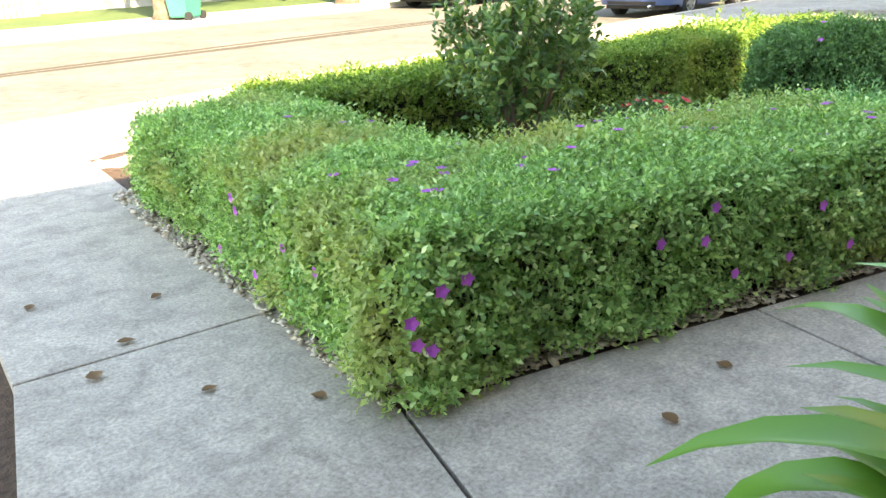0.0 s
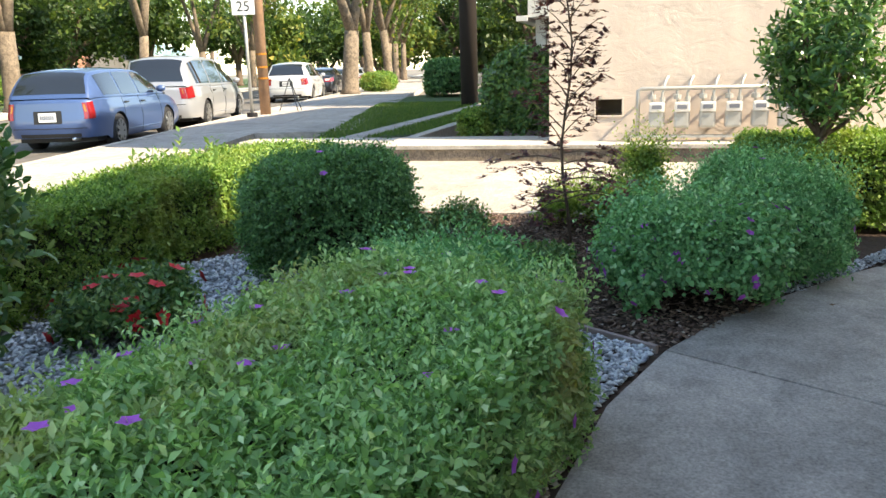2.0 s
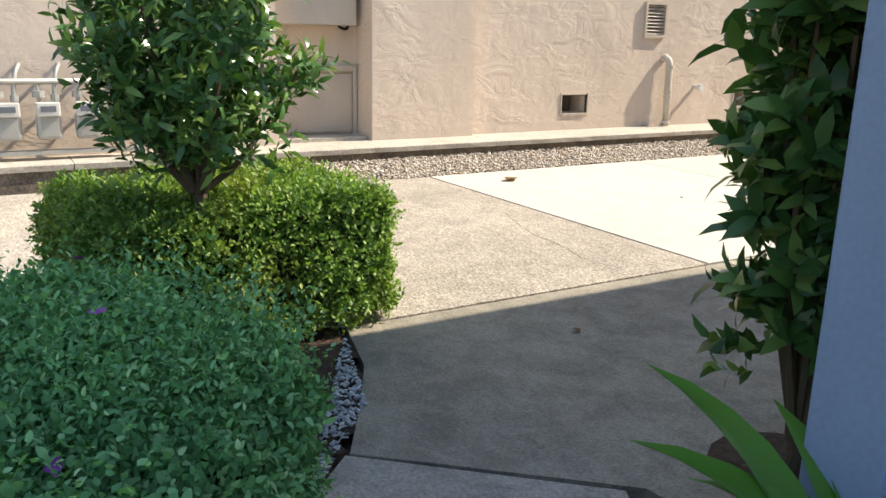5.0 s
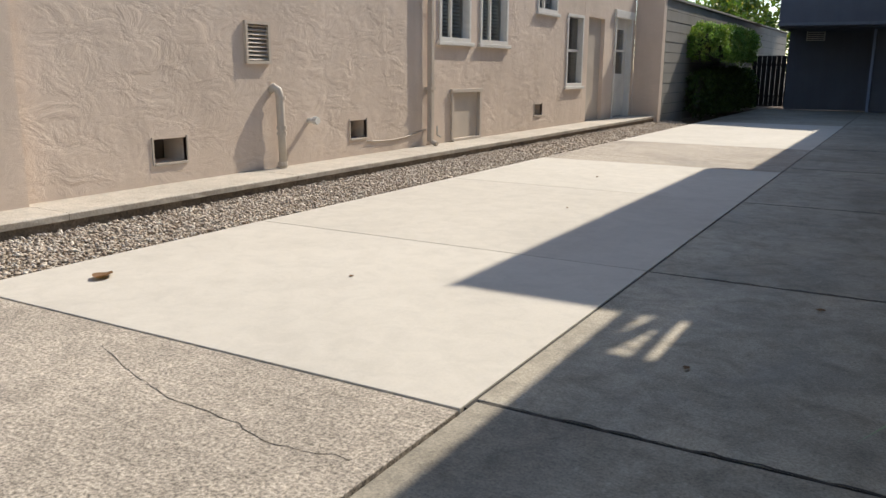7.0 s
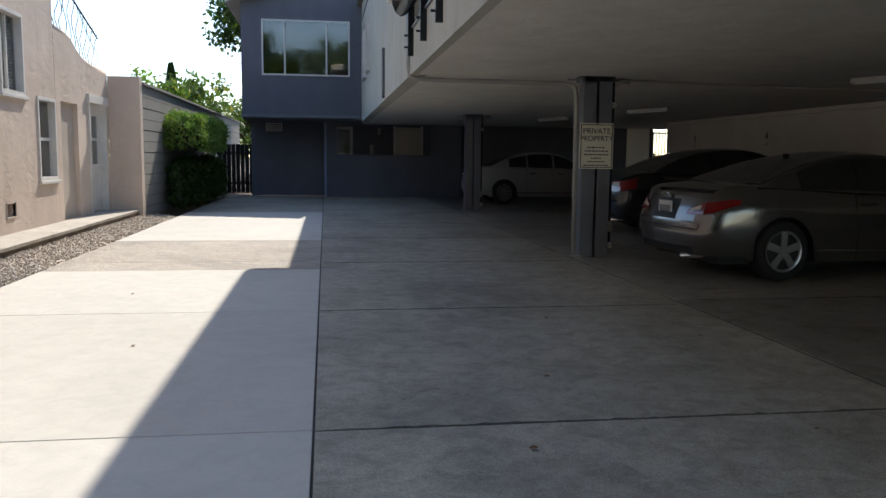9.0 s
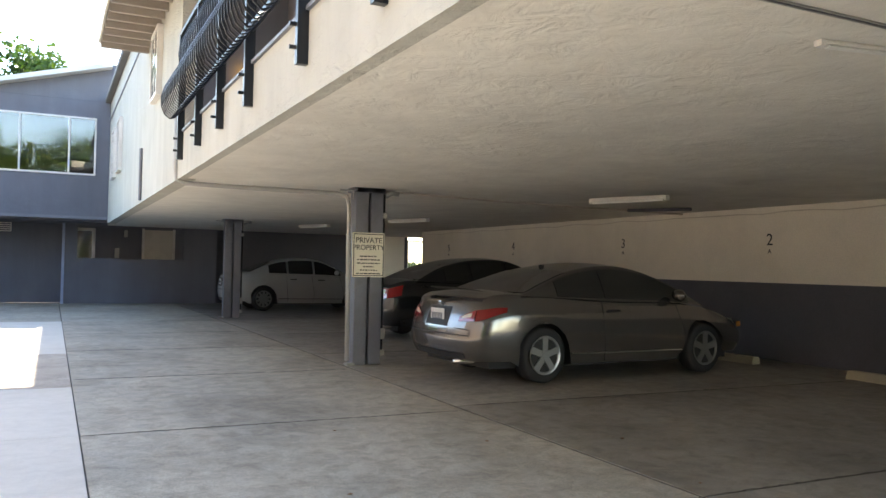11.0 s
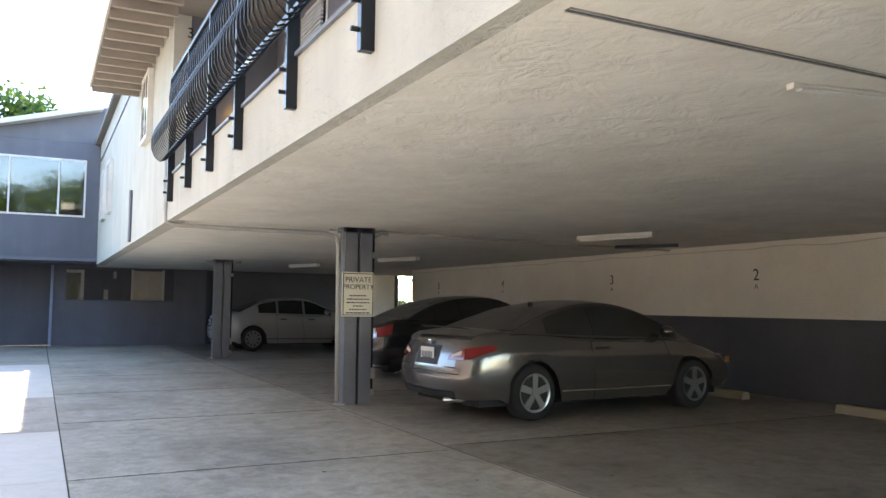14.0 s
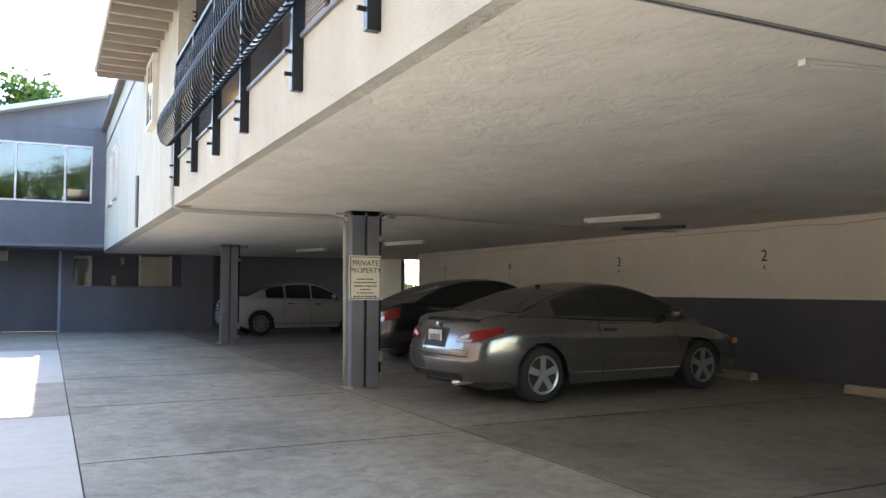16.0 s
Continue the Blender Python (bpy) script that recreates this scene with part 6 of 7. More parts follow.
        if off:
            n = Vector((0, math.copysign(1, v), 0.35)).normalized() if a > 0.5 else Vector((-0.3 if x < (x0 + x1) / 2 else 0.3, 0, 1)).normalized()
            p += n * off
        return p
    vv = [-1, -0.9, -0.8, -0.7, -0.6, -0.54, -0.5, -0.44, -0.36, -0.2, 0, 0.2, 0.36, 0.44, 0.5, 0.54, 0.6, 0.7, 0.8, 0.9, 1]
    part("cabin", grid_mesh(cab, steps(x0, x1, 30), vv), body_mat, ob, "", True)
    for a, b in spec["windows"]:
        for sgn in (-1, 1):
            part("side_window", grid_mesh(lambda x, v: cab(x, sgn * v, 0.006), steps(a, b, 10), steps(0.96, 0.545, 5)), M_AUTO_GLASS, ob, "", True)
    for key, nm in (("screen", "windscreen"), ("back", "rear_window")):
        a, b = spec[key]
        part(nm, grid_mesh(lambda x, v: cab(x, v, 0.007), steps(a, b, 8), steps(-0.46, 0.46, 10)), M_AUTO_GLASS, ob, "", True)

    # wheels
    prof = [(R * 0.66, -0.10), (R * 0.9, -0.11), (R, -0.085), (R, 0.085), (R * 0.9, 0.11), (R * 0.66, 0.10)]
    ty = bmesh.new()
    rings = [[ty.verts.new((r * math.cos(t), w, r * math.sin(t))) for r, w in prof] for t in [k * math.pi / 16 for k in range(32)]]
    for k in range(32):
        for i in range(len(prof) - 1):
            ty.faces.new((rings[k][i], rings[k][i + 1], rings[(k + 1) % 32][i + 1], rings[(k + 1) % 32][i]))
    tyre_me = mesh_from("tyre", ty, M_TYRE, True)
    rm = bmesh.new()
    tube(rm, [(0, -0.10, 0), (0, -0.075, 0)], 0, 24, True, [R * 0.70, R * 0.66])
    lip = [[rm.verts.new((r * math.cos(t), w, r * math.sin(t))) for r, w in ((R * 0.70, -0.118), (R * 0.63, -0.112), (R * 0.60, -0.085))] for t in [k * math.pi / 14 for k in range(28)]]
    for k in range(28):
        for i in range(2):
            rm.faces.new((lip[k][i], lip[k][i + 1], lip[(k + 1) % 28][i + 1], lip[(k + 1) % 28][i]))
    rim_me = mesh_from("rim_lip", rm, M_RIM, False)
    bk = bmesh.new()
    tube(bk, [(0, -0.101, 0), (0, -0.06, 0)], R * 0.61, 20)
    back_me = mesh_from("brake_disc", bk, M_TRIM_BLACK)
    sp = bmesh.new()
    n = spec.get("spokes", 5)
    for k in range(n):
        t = 2 * math.pi * k / n + 0.3
        d, e = Vector((math.cos(t), 0, math.sin(t))), Vector((-math.sin(t), 0, math.cos(t)))
        w0, w1 = R * 0.11, R * (0.125 if n == 5 else 0.09)
        q = [sp.verts.new(d * r + e * w * sg + Vector((0, y, 0))) for y in (-0.119, -0.102) for r, w in ((R * 0.06, w0), (R * 0.63, w1)) for sg in (-1, 1)]
        for f in ((0, 2, 3, 1), (4, 5, 7, 6), (0, 1, 5, 4), (2, 6, 7, 3), (0, 4, 6, 2), (1, 3, 7, 5)):
            sp.faces.new([q[i] for i in f])
    tube(sp, [(0, -0.123, 0), (0, -0.1, 0)], R * 0.14, 12)
    spoke_me = mesh_from("spokes", sp, M_RIM)
    for a in axles:
        for sgn in (1, -1):
            w = new("wheel", tyre_me)
            w.parent = ob
            w.matrix_basis = pose(a, -sgn * (W / 2 - 0.125), R, 0, 0, 0 if sgn == 1 else 180)
            for nm, mm in (("rim", rim_me), ("brake_disc", back_me), ("spoke_star", spoke_me)):
                c = new(nm, mm)
                c.parent = w

    def rear_at(c, z):
        f = (z - low(0)) / (belt(0) - low(0))
        p = side(0.0, f)
        return Vector((p.x - 0.07 * (1 - c * c), -p.y * c, z))

    def front_at(c, z):
        f = (z - low(L)) / (belt(L) - low(L))
        p = side(1.0, f)
        return Vector((p.x + 0.12 * (1 - c * c), -p.y * c, z))
    # lamps wrap the corners
    tz0, tz1 = spec["tail"]
    for sgn in (-1, 1):
        t_in, ext = spec.get("tail_in", 0.55), spec.get("tail_wrap", 0.06)
        slant = 0.62 if spec.get("tail_slant") else 0.0

        def lamp_z(c, q):
            k = (c - t_in) / (1 - t_in)
            return tz0 + (tz1 - tz0) * q * (1 - slant * (1 - k)) + 0.02 * slant * k

        def wrap(a, q):
            f0 = (lamp_z(1, q) - low(0)) / (belt(0) - low(0))
            f1 = (lamp_z(1, 0.78) - low(0)) / (belt(0) - low(0))
            f = f0 + (f1 - f0) * a * slant
            p = side(a * ext, f, 0.008)
            return Vector((p.x - 0.002, -sgn * p.y, p.z))
        t = part("tail_lamp", grid_mesh(lambda c, q: rear_at(sgn * c, lamp_z(c, q)) + Vector((-0.008, sgn * 0.004, 0)), steps(t_in, 1.0, 6), steps(0, 1, 3)), M_RED_LENS, ob, "red tail lamp", True)
        part("lens", grid_mesh(wrap, steps(0, 1, 6), steps(0.0, 1, 3)), M_RED_LENS, t, "", True)
        part("lens", grid_mesh(lambda c, q: rear_at(sgn * c, lamp_z(c, q)) + Vector((-0.012, 0, 0)), steps(t_in + 0.08, 0.93, 4), steps(0.45, 0.88, 2)), M_CLEAR_LENS if spec.get("clear", True) else M_AMBER_LENS, t, "", True)
        hz = spec["head"]
        h = part("headlamp", grid_mesh(lambda c, z: front_at(sgn * c, z) + Vector((0.008, 0, 0)), steps(0.6, 1.0, 4), steps(hz, hz + 0.12, 3)), M_CLEAR_LENS, ob, "clear headlamp", True)
        part("marker", grid_mesh(lambda s, z: Vector((side(s, 0.6, 0.008).x, -sgn * side(s, 0.6, 0.008).y, z)), steps(0.955, 0.985, 3), steps(hz + 0.02, hz + 0.09, 2)), M_AMBER_LENS, h, "", True)
    # plates, bumper line, grille
    pz = spec["plate"]
    px = rear_at(0, pz).x
    plate = part("number_plate", boxes((px - 0.016, px - 0.008, -0.155, 0.155, pz - 0.08, pz + 0.08), bevel=0.003), M_PLATE, ob, "white number plate with blurred characters")
    part("plate_bars", boxes(*[(px - 0.019, px - 0.0165, -0.115 + k * 0.036, -0.09 + k * 0.036, pz - 0.04, pz + 0.03) for k in range(7)]), M_GREY_PAINT, plate)
    part("plate_recess", grid_mesh(lambda c, z: rear_at(c, z) + Vector((-0.004, 0, 0)), steps(-0.36, 0.36, 6), steps(pz - 0.11, pz + 0.11, 2)), M_TRIM_BLACK, ob, "", True)
    part("bumper_line", grid_mesh(lambda c, z: rear_at(c, z) + Vector((-0.007, 0, 0)), steps(-0.96, 0.96, 12), (pz - 0.20, pz - 0.188)), M_TRIM_BLACK, ob, "", True)
    part("lower_valance", grid_mesh(lambda c, z: rear_at(c, z) + Vector((-0.006, 0, 0)), steps(-0.8, 0.8, 12), (low(0) + 0.01, low(0) + 0.075)), M_TRIM_BLACK, ob, "", True)
    part("grille", grid_mesh(lambda c, z: front_at(c, z) + Vector((0.008, 0, 0)), steps(-0.5, 0.5, 8), (spec["head"] - 0.02, spec["head"] + 0.07)), M_TRIM_BLACK, ob, "", True)
    ex = part("exhaust", tubes([[(rear_at(0.5, 0.3).x - 0.04, -W * 0.24, 0.235), (0.6, -W * 0.24, 0.25)]], 0.032, 10), M_CHROME, ob, "chrome exhaust tip", True)
    # door seams, handles, mirrors, sill strip
    for sgn in (-1, 1):
        for x in spec["seams"]:
            part("door_seam", tubes([[Vector((side(x / L, f, 0.001).x, -sgn * side(x / L, f, 0.001).y, side(x / L, f).z)) for f in steps(0.03, 1.0, 8)]], 0.0045, 4), M_TRIM_BLACK, ob)
        for x in spec["handles"]:
            p = side(x / L, 0.84, 0.012)
            part("door_handle", boxes((p.x - 0.09, p.x + 0.09, -sgn * p.y - 0.018, -sgn * p.y + 0.018, p.z - 0.014, p.z + 0.014), bevel=0.008), M_TRIM_BLACK if spec.get("dark_handles", True) else body_mat, ob)
        part("sill_strip", tubes([[Vector((side(s, 0.16, 0.002).x, -sgn * side(s, 0.16, 0.002).y, side(s, 0.16).z)) for s in steps((axles[0] + R * 1.25) / L, (axles[1] - R * 1.25) / L, 8)]], 0.008, 5), spec.get("strip", body_mat), ob)
        mx = spec["mirror"]
        mr = bmesh.new()
        bmesh.ops.create_uvsphere(mr, u_segments=12, v_segments=8, radius=1)
        for v in mr.verts:
            v.co = Vector((v.co.x * 0.075 + mx, v.co.y * 0.10 + sgn * (W / 2 + 0.07), v.co.z * 0.07 + belt(mx) + 0.09))
        part("mirror", mr, body_mat, ob, "", True)
    return ob


COUPE = dict(L=4.44, W=1.75, R=0.318, axles=(0.92, 3.57), belt=[(0, 0.93), (0.25, 0.985), (0.8, 0.985), (2.0, 0.93), (3.2, 0.90), (3.9, 0.80), (4.44, 0.62)],
             roof=[(0.60, 0.985), (1.0, 1.15), (1.5, 1.315), (2.0, 1.385), (2.5, 1.345), (3.0, 1.17), (3.52, 0.88)], rear=[(0.2, 0.10), (0.42, 0.0), (0.62, 0.02), (0.95, 0.14)],
             front=[(0.2, 0.12), (0.45, 0.0), (0.7, 0.15), (0.95, 0.3)], windows=[(1.12, 1.84), (1.855, 3.28)], screen=(2.7, 3.42), back=(0.68, 1.38), tail=(0.69, 0.815), tail_in=0.62, tail_wrap=0.075, tail_slant=True,
             head=0.56, plate=0.735, seams=(1.84, 3.2), handles=(2.02,), mirror=2.98, spokes=5, strip=M_CHROME)
coupe_car = car("parked_car", "bronze-grey two-door coupe parked nose-in under the carport", "car", pose(2.53, 11.65, 0.0, 0, 0, 4) @ Matrix.Diagonal((1.045, 1.06, 1.07, 1)), COUPE, paint("bronze_grey_paint", (0.15, 0.138, 0.13), 0.7, 0.2), "carport cars")
part("spoiler", grid_mesh(lambda x, c: Vector((x - 0.02 * (1 - c * c), 0.66 * c, 1.03 + 0.025 * (x - 0.2) / -0.14 + 0.012 * (1 - c * c))), steps(0.06, 0.24, 4), steps(-1, 1, 12)), bpy.data.materials["bronze_grey_paint"], coupe_car, "slim boot-lid spoiler", True)
part("boot_line", boxes((-0.03, -0.02, -0.62, 0.62, 0.606, 0.616), bevel=0.003), M_TRIM_BLACK, coupe_car)
part("badge", boxes((0.0, 0.02, -0.03, 0.03, 0.86, 0.9), bevel=0.006), M_CHROME, coupe_car)
part("antenna", boxes((1.47, 1.54, -0.012, 0.012, 1.305, 1.35), bevel=0.008), M_TRIM_BLACK, coupe_car)

SEDAN = dict(L=4.6, W=1.78, R=0.32, axles=(0.98, 3.68), belt=[(0, 0.92), (0.3, 1.0), (0.9, 1.0), (2.2, 0.96), (3.3, 0.94), (4.1, 0.84), (4.6, 0.66)],
             roof=[(0.55, 1.0), (1.0, 1.22), (1.5, 1.38), (2.1, 1.44), (2.6, 1.40), (3.0, 1.22), (3.5, 0.945)], rear=[(0.2, 0.08), (0.45, 0.0), (0.7, 0.02), (1.0, 0.1)],
             front=[(0.2, 0.1), (0.45, 0.0), (0.7, 0.1), (1.0, 0.25)], windows=[(1.12, 1.62), (1.68, 2.38), (2.44, 3.2)], screen=(2.75, 3.42), back=(0.62, 1.25), tail=(0.72, 0.88), tail_wrap=0.05,
             head=0.6, plate=0.75, seams=(1.65, 2.42, 3.3), handles=(1.85, 2.7), mirror=3.05, spokes=10, strip=M_TRIM_BLACK)
car("parked_car", "black sedan parked nose-in beyond the bronze coupe", "car", pose(3.62, 16.95, 0.0, 0, 0, 1) @ Matrix.Diagonal((1.045, 1.06, 1.10, 1)), SEDAN, paint("black_car_paint", (0.018, 0.02, 0.024), 0.3, 0.25), "carport cars")
car("parked_car", "silver sedan parked deep in the carport", "car", pose(2.66, 26.6, 0.0, 0, 0, 0) @ Matrix.Diagonal((1.05, 1.0, 1.09, 1)), SEDAN, paint("silver_paint", (0.50, 0.51, 0.52)), "carport cars")


def street_at(x, y, z=-0.14, turn=0):
    return STREET @ pose(x, y, z, 0, 0, turn)


WAGON = dict(L=4.5, W=1.72, R=0.31, axles=(0.95, 3.5), belt=[(0, 0.90), (0.2, 0.94), (2.2, 0.92), (3.2, 0.92), (4.0, 0.82), (4.5, 0.64)],
             roof=[(0.06, 0.94), (0.28, 1.30), (0.55, 1.42), (1.6, 1.47), (2.5, 1.42), (2.85, 1.26), (3.35, 0.93)], rear=[(0.2, 0.06), (0.45, 0.0), (0.7, 0.02), (1.0, 0.04)],
             front=[(0.2, 0.1), (0.45, 0.0), (0.7, 0.1), (1.0, 0.25)], windows=[(0.45, 1.15), (1.22, 2.0), (2.07, 3.05)], screen=(2.6, 3.25), back=(0.1, 0.4), tail=(0.58, 0.86), tail_in=0.90, tail_wrap=0.02,
             head=0.56, plate=0.62, seams=(1.2, 2.04, 3.1), handles=(1.35, 2.2), mirror=2.95, spokes=8, clear=False)
car("parked_car", "blue estate car parked at the kerb", "car", street_at(-1.0, 1.15), WAGON, paint("blue_paint", (0.045, 0.085, 0.20), 0.15), "street cars")
VAN = dict(L=4.9, W=1.95, R=0.33, axles=(1.0, 3.95), belt=[(0, 0.98), (0.2, 1.02), (2.4, 1.0), (3.7, 1.0), (4.4, 0.88), (4.9, 0.70)],
           roof=[(0.04, 1.02), (0.2, 1.42), (0.45, 1.68), (1.5, 1.76), (2.8, 1.70), (3.3, 1.48), (4.0, 1.0)], rear=[(0.2, 0.06), (0.45, 0.0), (0.7, 0.02), (1.1, 0.04)],
           front=[(0.2, 0.1), (0.45, 0.0), (0.7, 0.1), (1.1, 0.3)], windows=[(0.4, 1.4), (1.48, 2.5), (2.58, 3.6)], screen=(3.0, 3.9), back=(0.08, 0.4), tail=(0.72, 0.98), tail_in=0.82, tail_wrap=0.04,
           head=0.62, plate=0.78, seams=(1.45, 2.55, 3.6), handles=(1.7, 2.75), mirror=3.5, spokes=7, clear=False)
car("parked_car", "silver minivan parked at the kerb", "car", street_at(4.3, 1.25), VAN, paint("pale_silver_paint", (0.34, 0.345, 0.36), 0.3), "street cars")
car("parked_car", "white sport utility car parked further along the kerb", "car", street_at(19.0, 1.15), dict(VAN, L=4.6, axles=(0.95, 3.6), roof=[(0.05, 1.02), (0.4, 1.48), (0.8, 1.62), (1.7, 1.68), (2.5, 1.62), (3.0, 1.42), (3.7, 1.0)],
    belt=[(0, 0.98), (0.2, 1.04), (2.4, 1.0), (3.5, 1.0), (4.1, 0.88), (4.6, 0.72)], windows=[(0.6, 1.25), (1.32, 2.2), (2.28, 3.2)], screen=(2.75, 3.6), back=(0.12, 0.6), seams=(1.28, 2.25, 3.3), handles=(1.5, 2.45), mirror=3.2), paint("white_car_paint", (0.52, 0.52, 0.52), 0.1), "street cars")
car("parked_car", "dark grey sedan parked across the road facing this way", "car", street_at(4.7, 8.05, -0.14, 180), SEDAN, paint("dark_grey_paint", (0.012, 0.014, 0.022), 0.2), "street cars")
for k, x in enumerate((26.5, 33, 40)):
    car("parked_car", "parked car far along the kerb", "car", street_at(x, 1.15), SEDAN, (bpy.data.materials["dark_grey_paint"], bpy.data.materials["silver_paint"], bpy.data.materials["white_car_paint"])[k], "street cars")
car("parked_car", "dark car parked far across the road", "car", street_at(26, 8.05), SEDAN, bpy.data.materials["dark_grey_paint"], "street cars")

# wheel stop before the back wall
for y in (9.0, 12.4):
    solid("wheel_stop", extrude_y([(7.75, 0.0), (7.93, 0.0), (7.90, 0.11), (7.78, 0.11)], y - 0.9, y + 0.9), surface("yellowed_concrete", (0.42, 0.37, 0.27), 0.85) if "yellowed_concrete" not in bpy.data.materials else bpy.data.materials["yellowed_concrete"], "worn yellowish concrete wheel stop", "wheel stop", group="wheel stops")

# ---- street furniture and trees ----
M_PALE_BARK = surface("mottled_pale_bark", (0.23, 0.175, 0.125), 0.9, var=0.65, big=7, grain=0.4, fine=25, bump=0.6, dist=0.01)
M_POLE = surface("pole_wood", (0.30, 0.18, 0.11), 0.85, var=0.25, big=8, bump=0.4, fine=30)

pole = thing("utility_pole", "brown wooden utility pole with yellow bands", "utility pole")
pole.matrix_world = street_at(7.6, -0.6, 0)
part("shaft", tubes([[(0, 0, -0.1), (0.02, 0, 4.5), (0.03, 0, 9.5)]], 0.145, 12), M_POLE, pole, "", True)
for z in (1.25, 1.6, 0.95):
    part("band", tubes([[(0, 0, z), (0, 0, z + 0.05)]], 0.152, 12), M_AMBER_LENS, pole, "yellow band")
lim = thing("speed_sign", "white speed limit sign on a pale steel post", "road sign")
lim.matrix_world = street_at(6.5, -0.5, 0)
part("post", tubes([[(0, 0, -0.1), (0, 0, 3.5)]], 0.045, 8), M_STEEL, lim, "", True)
part("base", tubes([[(0, 0, -0.05), (0, 0, 0.10)]], 0.14, 12), M_DARK, lim)
LS = pose(-0.055, 0, 2.97, 90, 0, -90) @ pose(0, 0, 0, 0, 0, 0)
plate2 = part("plate", boxes((-0.06, -0.05, -0.30, 0.30, 2.60, 3.36), bevel=0.004), M_PLATE, lim)
for txt, size, z in (("SPEED", 0.15, 3.22), ("LIMIT", 0.15, 3.05), ("25", 0.36, 2.80)):
    text_part("lettering", txt, size, plate2, pose(-0.064, 0, z, 90, 0, -90), M_INK)
stand = thing("folding_stand", "thin black folding stand on the pavement", "stand")
stand.matrix_world = street_at(9.2, -1.0, 0)
for k, (a, b) in enumerate((((-0.3, -0.25, 0), (0, 0, 0.95)), ((0.3, -0.25, 0), (0, 0, 0.95)), ((0, 0.35, 0), (0, 0, 0.95)))):
    part("leg", tubes([[a, b]], 0.014, 6), M_IRON, stand)

cart = thing("refuse_cart", "green wheeled refuse cart at the far kerb", "refuse cart")
cart.matrix_world = street_at(-5.75, 9.6, -0.01, 200) @ Matrix.Scale(0.94, 4)
M_CART = surface("green_plastic", (0.03, 0.26, 0.165), 0.5, bump=0.05)
bm = bmesh.new()
lo = [bm.verts.new(p) for p in ((-0.25, -0.27, 0.06), (0.25, -0.27, 0.06), (0.25, 0.27, 0.06), (-0.25, 0.27, 0.06))]
hi = [bm.verts.new(p) for p in ((-0.31, -0.36, 1.0), (0.31, -0.36, 1.0), (0.31, 0.36, 1.0), (-0.31, 0.36, 1.0))]
bm.faces.new(lo[::-1]), bm.faces.new(hi)
for k in range(4):
    bm.faces.new((lo[k], lo[(k + 1) % 4], hi[(k + 1) % 4], hi[k]))
bmesh.ops.bevel(bm, geom=list(bm.edges), offset=0.03, segments=2, affect='EDGES')
part("bin", bm, M_CART, cart)
part("lid", boxes((-0.34, 0.34, -0.39, 0.40, 1.0, 1.07), bevel=0.02), M_CART, cart)
part("handle", tubes([[(-0.25, 0.42, 0.98), (0.25, 0.42, 0.98)]], 0.02, 8), M_CART, cart)
for sx in (-0.27, 0.27):
    part("wheel", tubes([[(sx - 0.03, 0.3, 0.1), (sx + 0.03, 0.3, 0.1)]], 0.1, 14), M_TYRE, cart)


def tree(label, x, y, trunk_h, r, crown, crown_c, leaves, size, leaf_mat, bark, seed, fork=3, z=-0.05, squash=0.75, gaps=0.45):
    """A street tree: tapered trunk, forked limbs, branches, a crown of leaf clumps with gaps."""
    rg = random.Random(seed)
    ob = thing("tree", label, "tree", at=(x, y, z))
    bend = Vector((rg.uniform(-0.3, 0.3), rg.uniform(-0.3, 0.3), 0))
    tr = [Vector((0, 0, 0)), Vector((0, 0, 0.25)), bend * 0.4 + Vector((0, 0, trunk_h * 0.5)), bend + Vector((0, 0, trunk_h))]
    bm = bmesh.new()
    tube(bm, tr, 0, 12, True, [r * 1.45, r * 1.12, r, r * 0.92])
    part("trunk", bm, bark, ob, "", True)
    clumps = []
    for k in range(fork):
        a = 2 * math.pi * k / fork + rg.uniform(-0.4, 0.4)
        tip = Vector((math.cos(a) * crown * 0.55, math.sin(a) * crown * 0.55, crown_c + rg.uniform(-0.2, 0.5) * crown * 0.4))
        mid = tr[-1].lerp(tip, 0.45) + Vector((rg.uniform(-0.3, 0.3), rg.uniform(-0.3, 0.3), 0.25))
        bm = bmesh.new()
        tube(bm, [tr[-1] - Vector((0, 0, 0.12)), tr[-1].lerp(mid, 0.5), mid, tip], 0, 8, True, [r * 0.75, r * 0.6, r * 0.42, r * 0.18])
        lb = part("limb", bm, bark, ob, "", True)
        for j in range(3):
            b0 = mid.lerp(tip, rg.random())
            b1 = b0 + Vector((rg.gauss(0, 1), rg.gauss(0, 1), rg.gauss(0.3, 0.6))).normalized() * crown * rg.uniform(0.3, 0.6)
            bm = bmesh.new()
            tube(bm, [b0, b0.lerp(b1, 0.5) + Vector((0, 0, 0.15)), b1], 0, 5, True, [r * 0.22, r * 0.14, r * 0.05])
            part("branch", bm, bark, lb)
            clumps.append(b1)
        clumps.append(tip)
    while len(clumps) < 26:
        d = Vector((rg.gauss(0, 1), rg.gauss(0, 1), rg.gauss(0, 1))).normalized() * crown * rg.uniform(gaps, 1.0)
        clumps.append(Vector((d.x, d.y, d.z * squash + crown_c)))
    c = np.array([tuple(q) for q in clumps])
    n = leaves
    idx = NP.integers(0, len(c), n)
    p = c[idx] + NP.normal(size=(n, 3)) * crown * 0.125
    L = size * NP.uniform(0.6, 1.3, n)
    lv = new("crown", leaf_mesh("crown", p, NP.normal(size=(n, 3)) + [0, 0, -0.3], NP.normal(size=(n, 3)), L, L * 0.75, leaf_mat))
    lv.parent = ob
    return ob


def street_tree(x, y, *args, **kw):
    p = STREET @ Vector((x, y, 0))
    return tree(args[0], p.x, p.y, *args[1:], **kw)


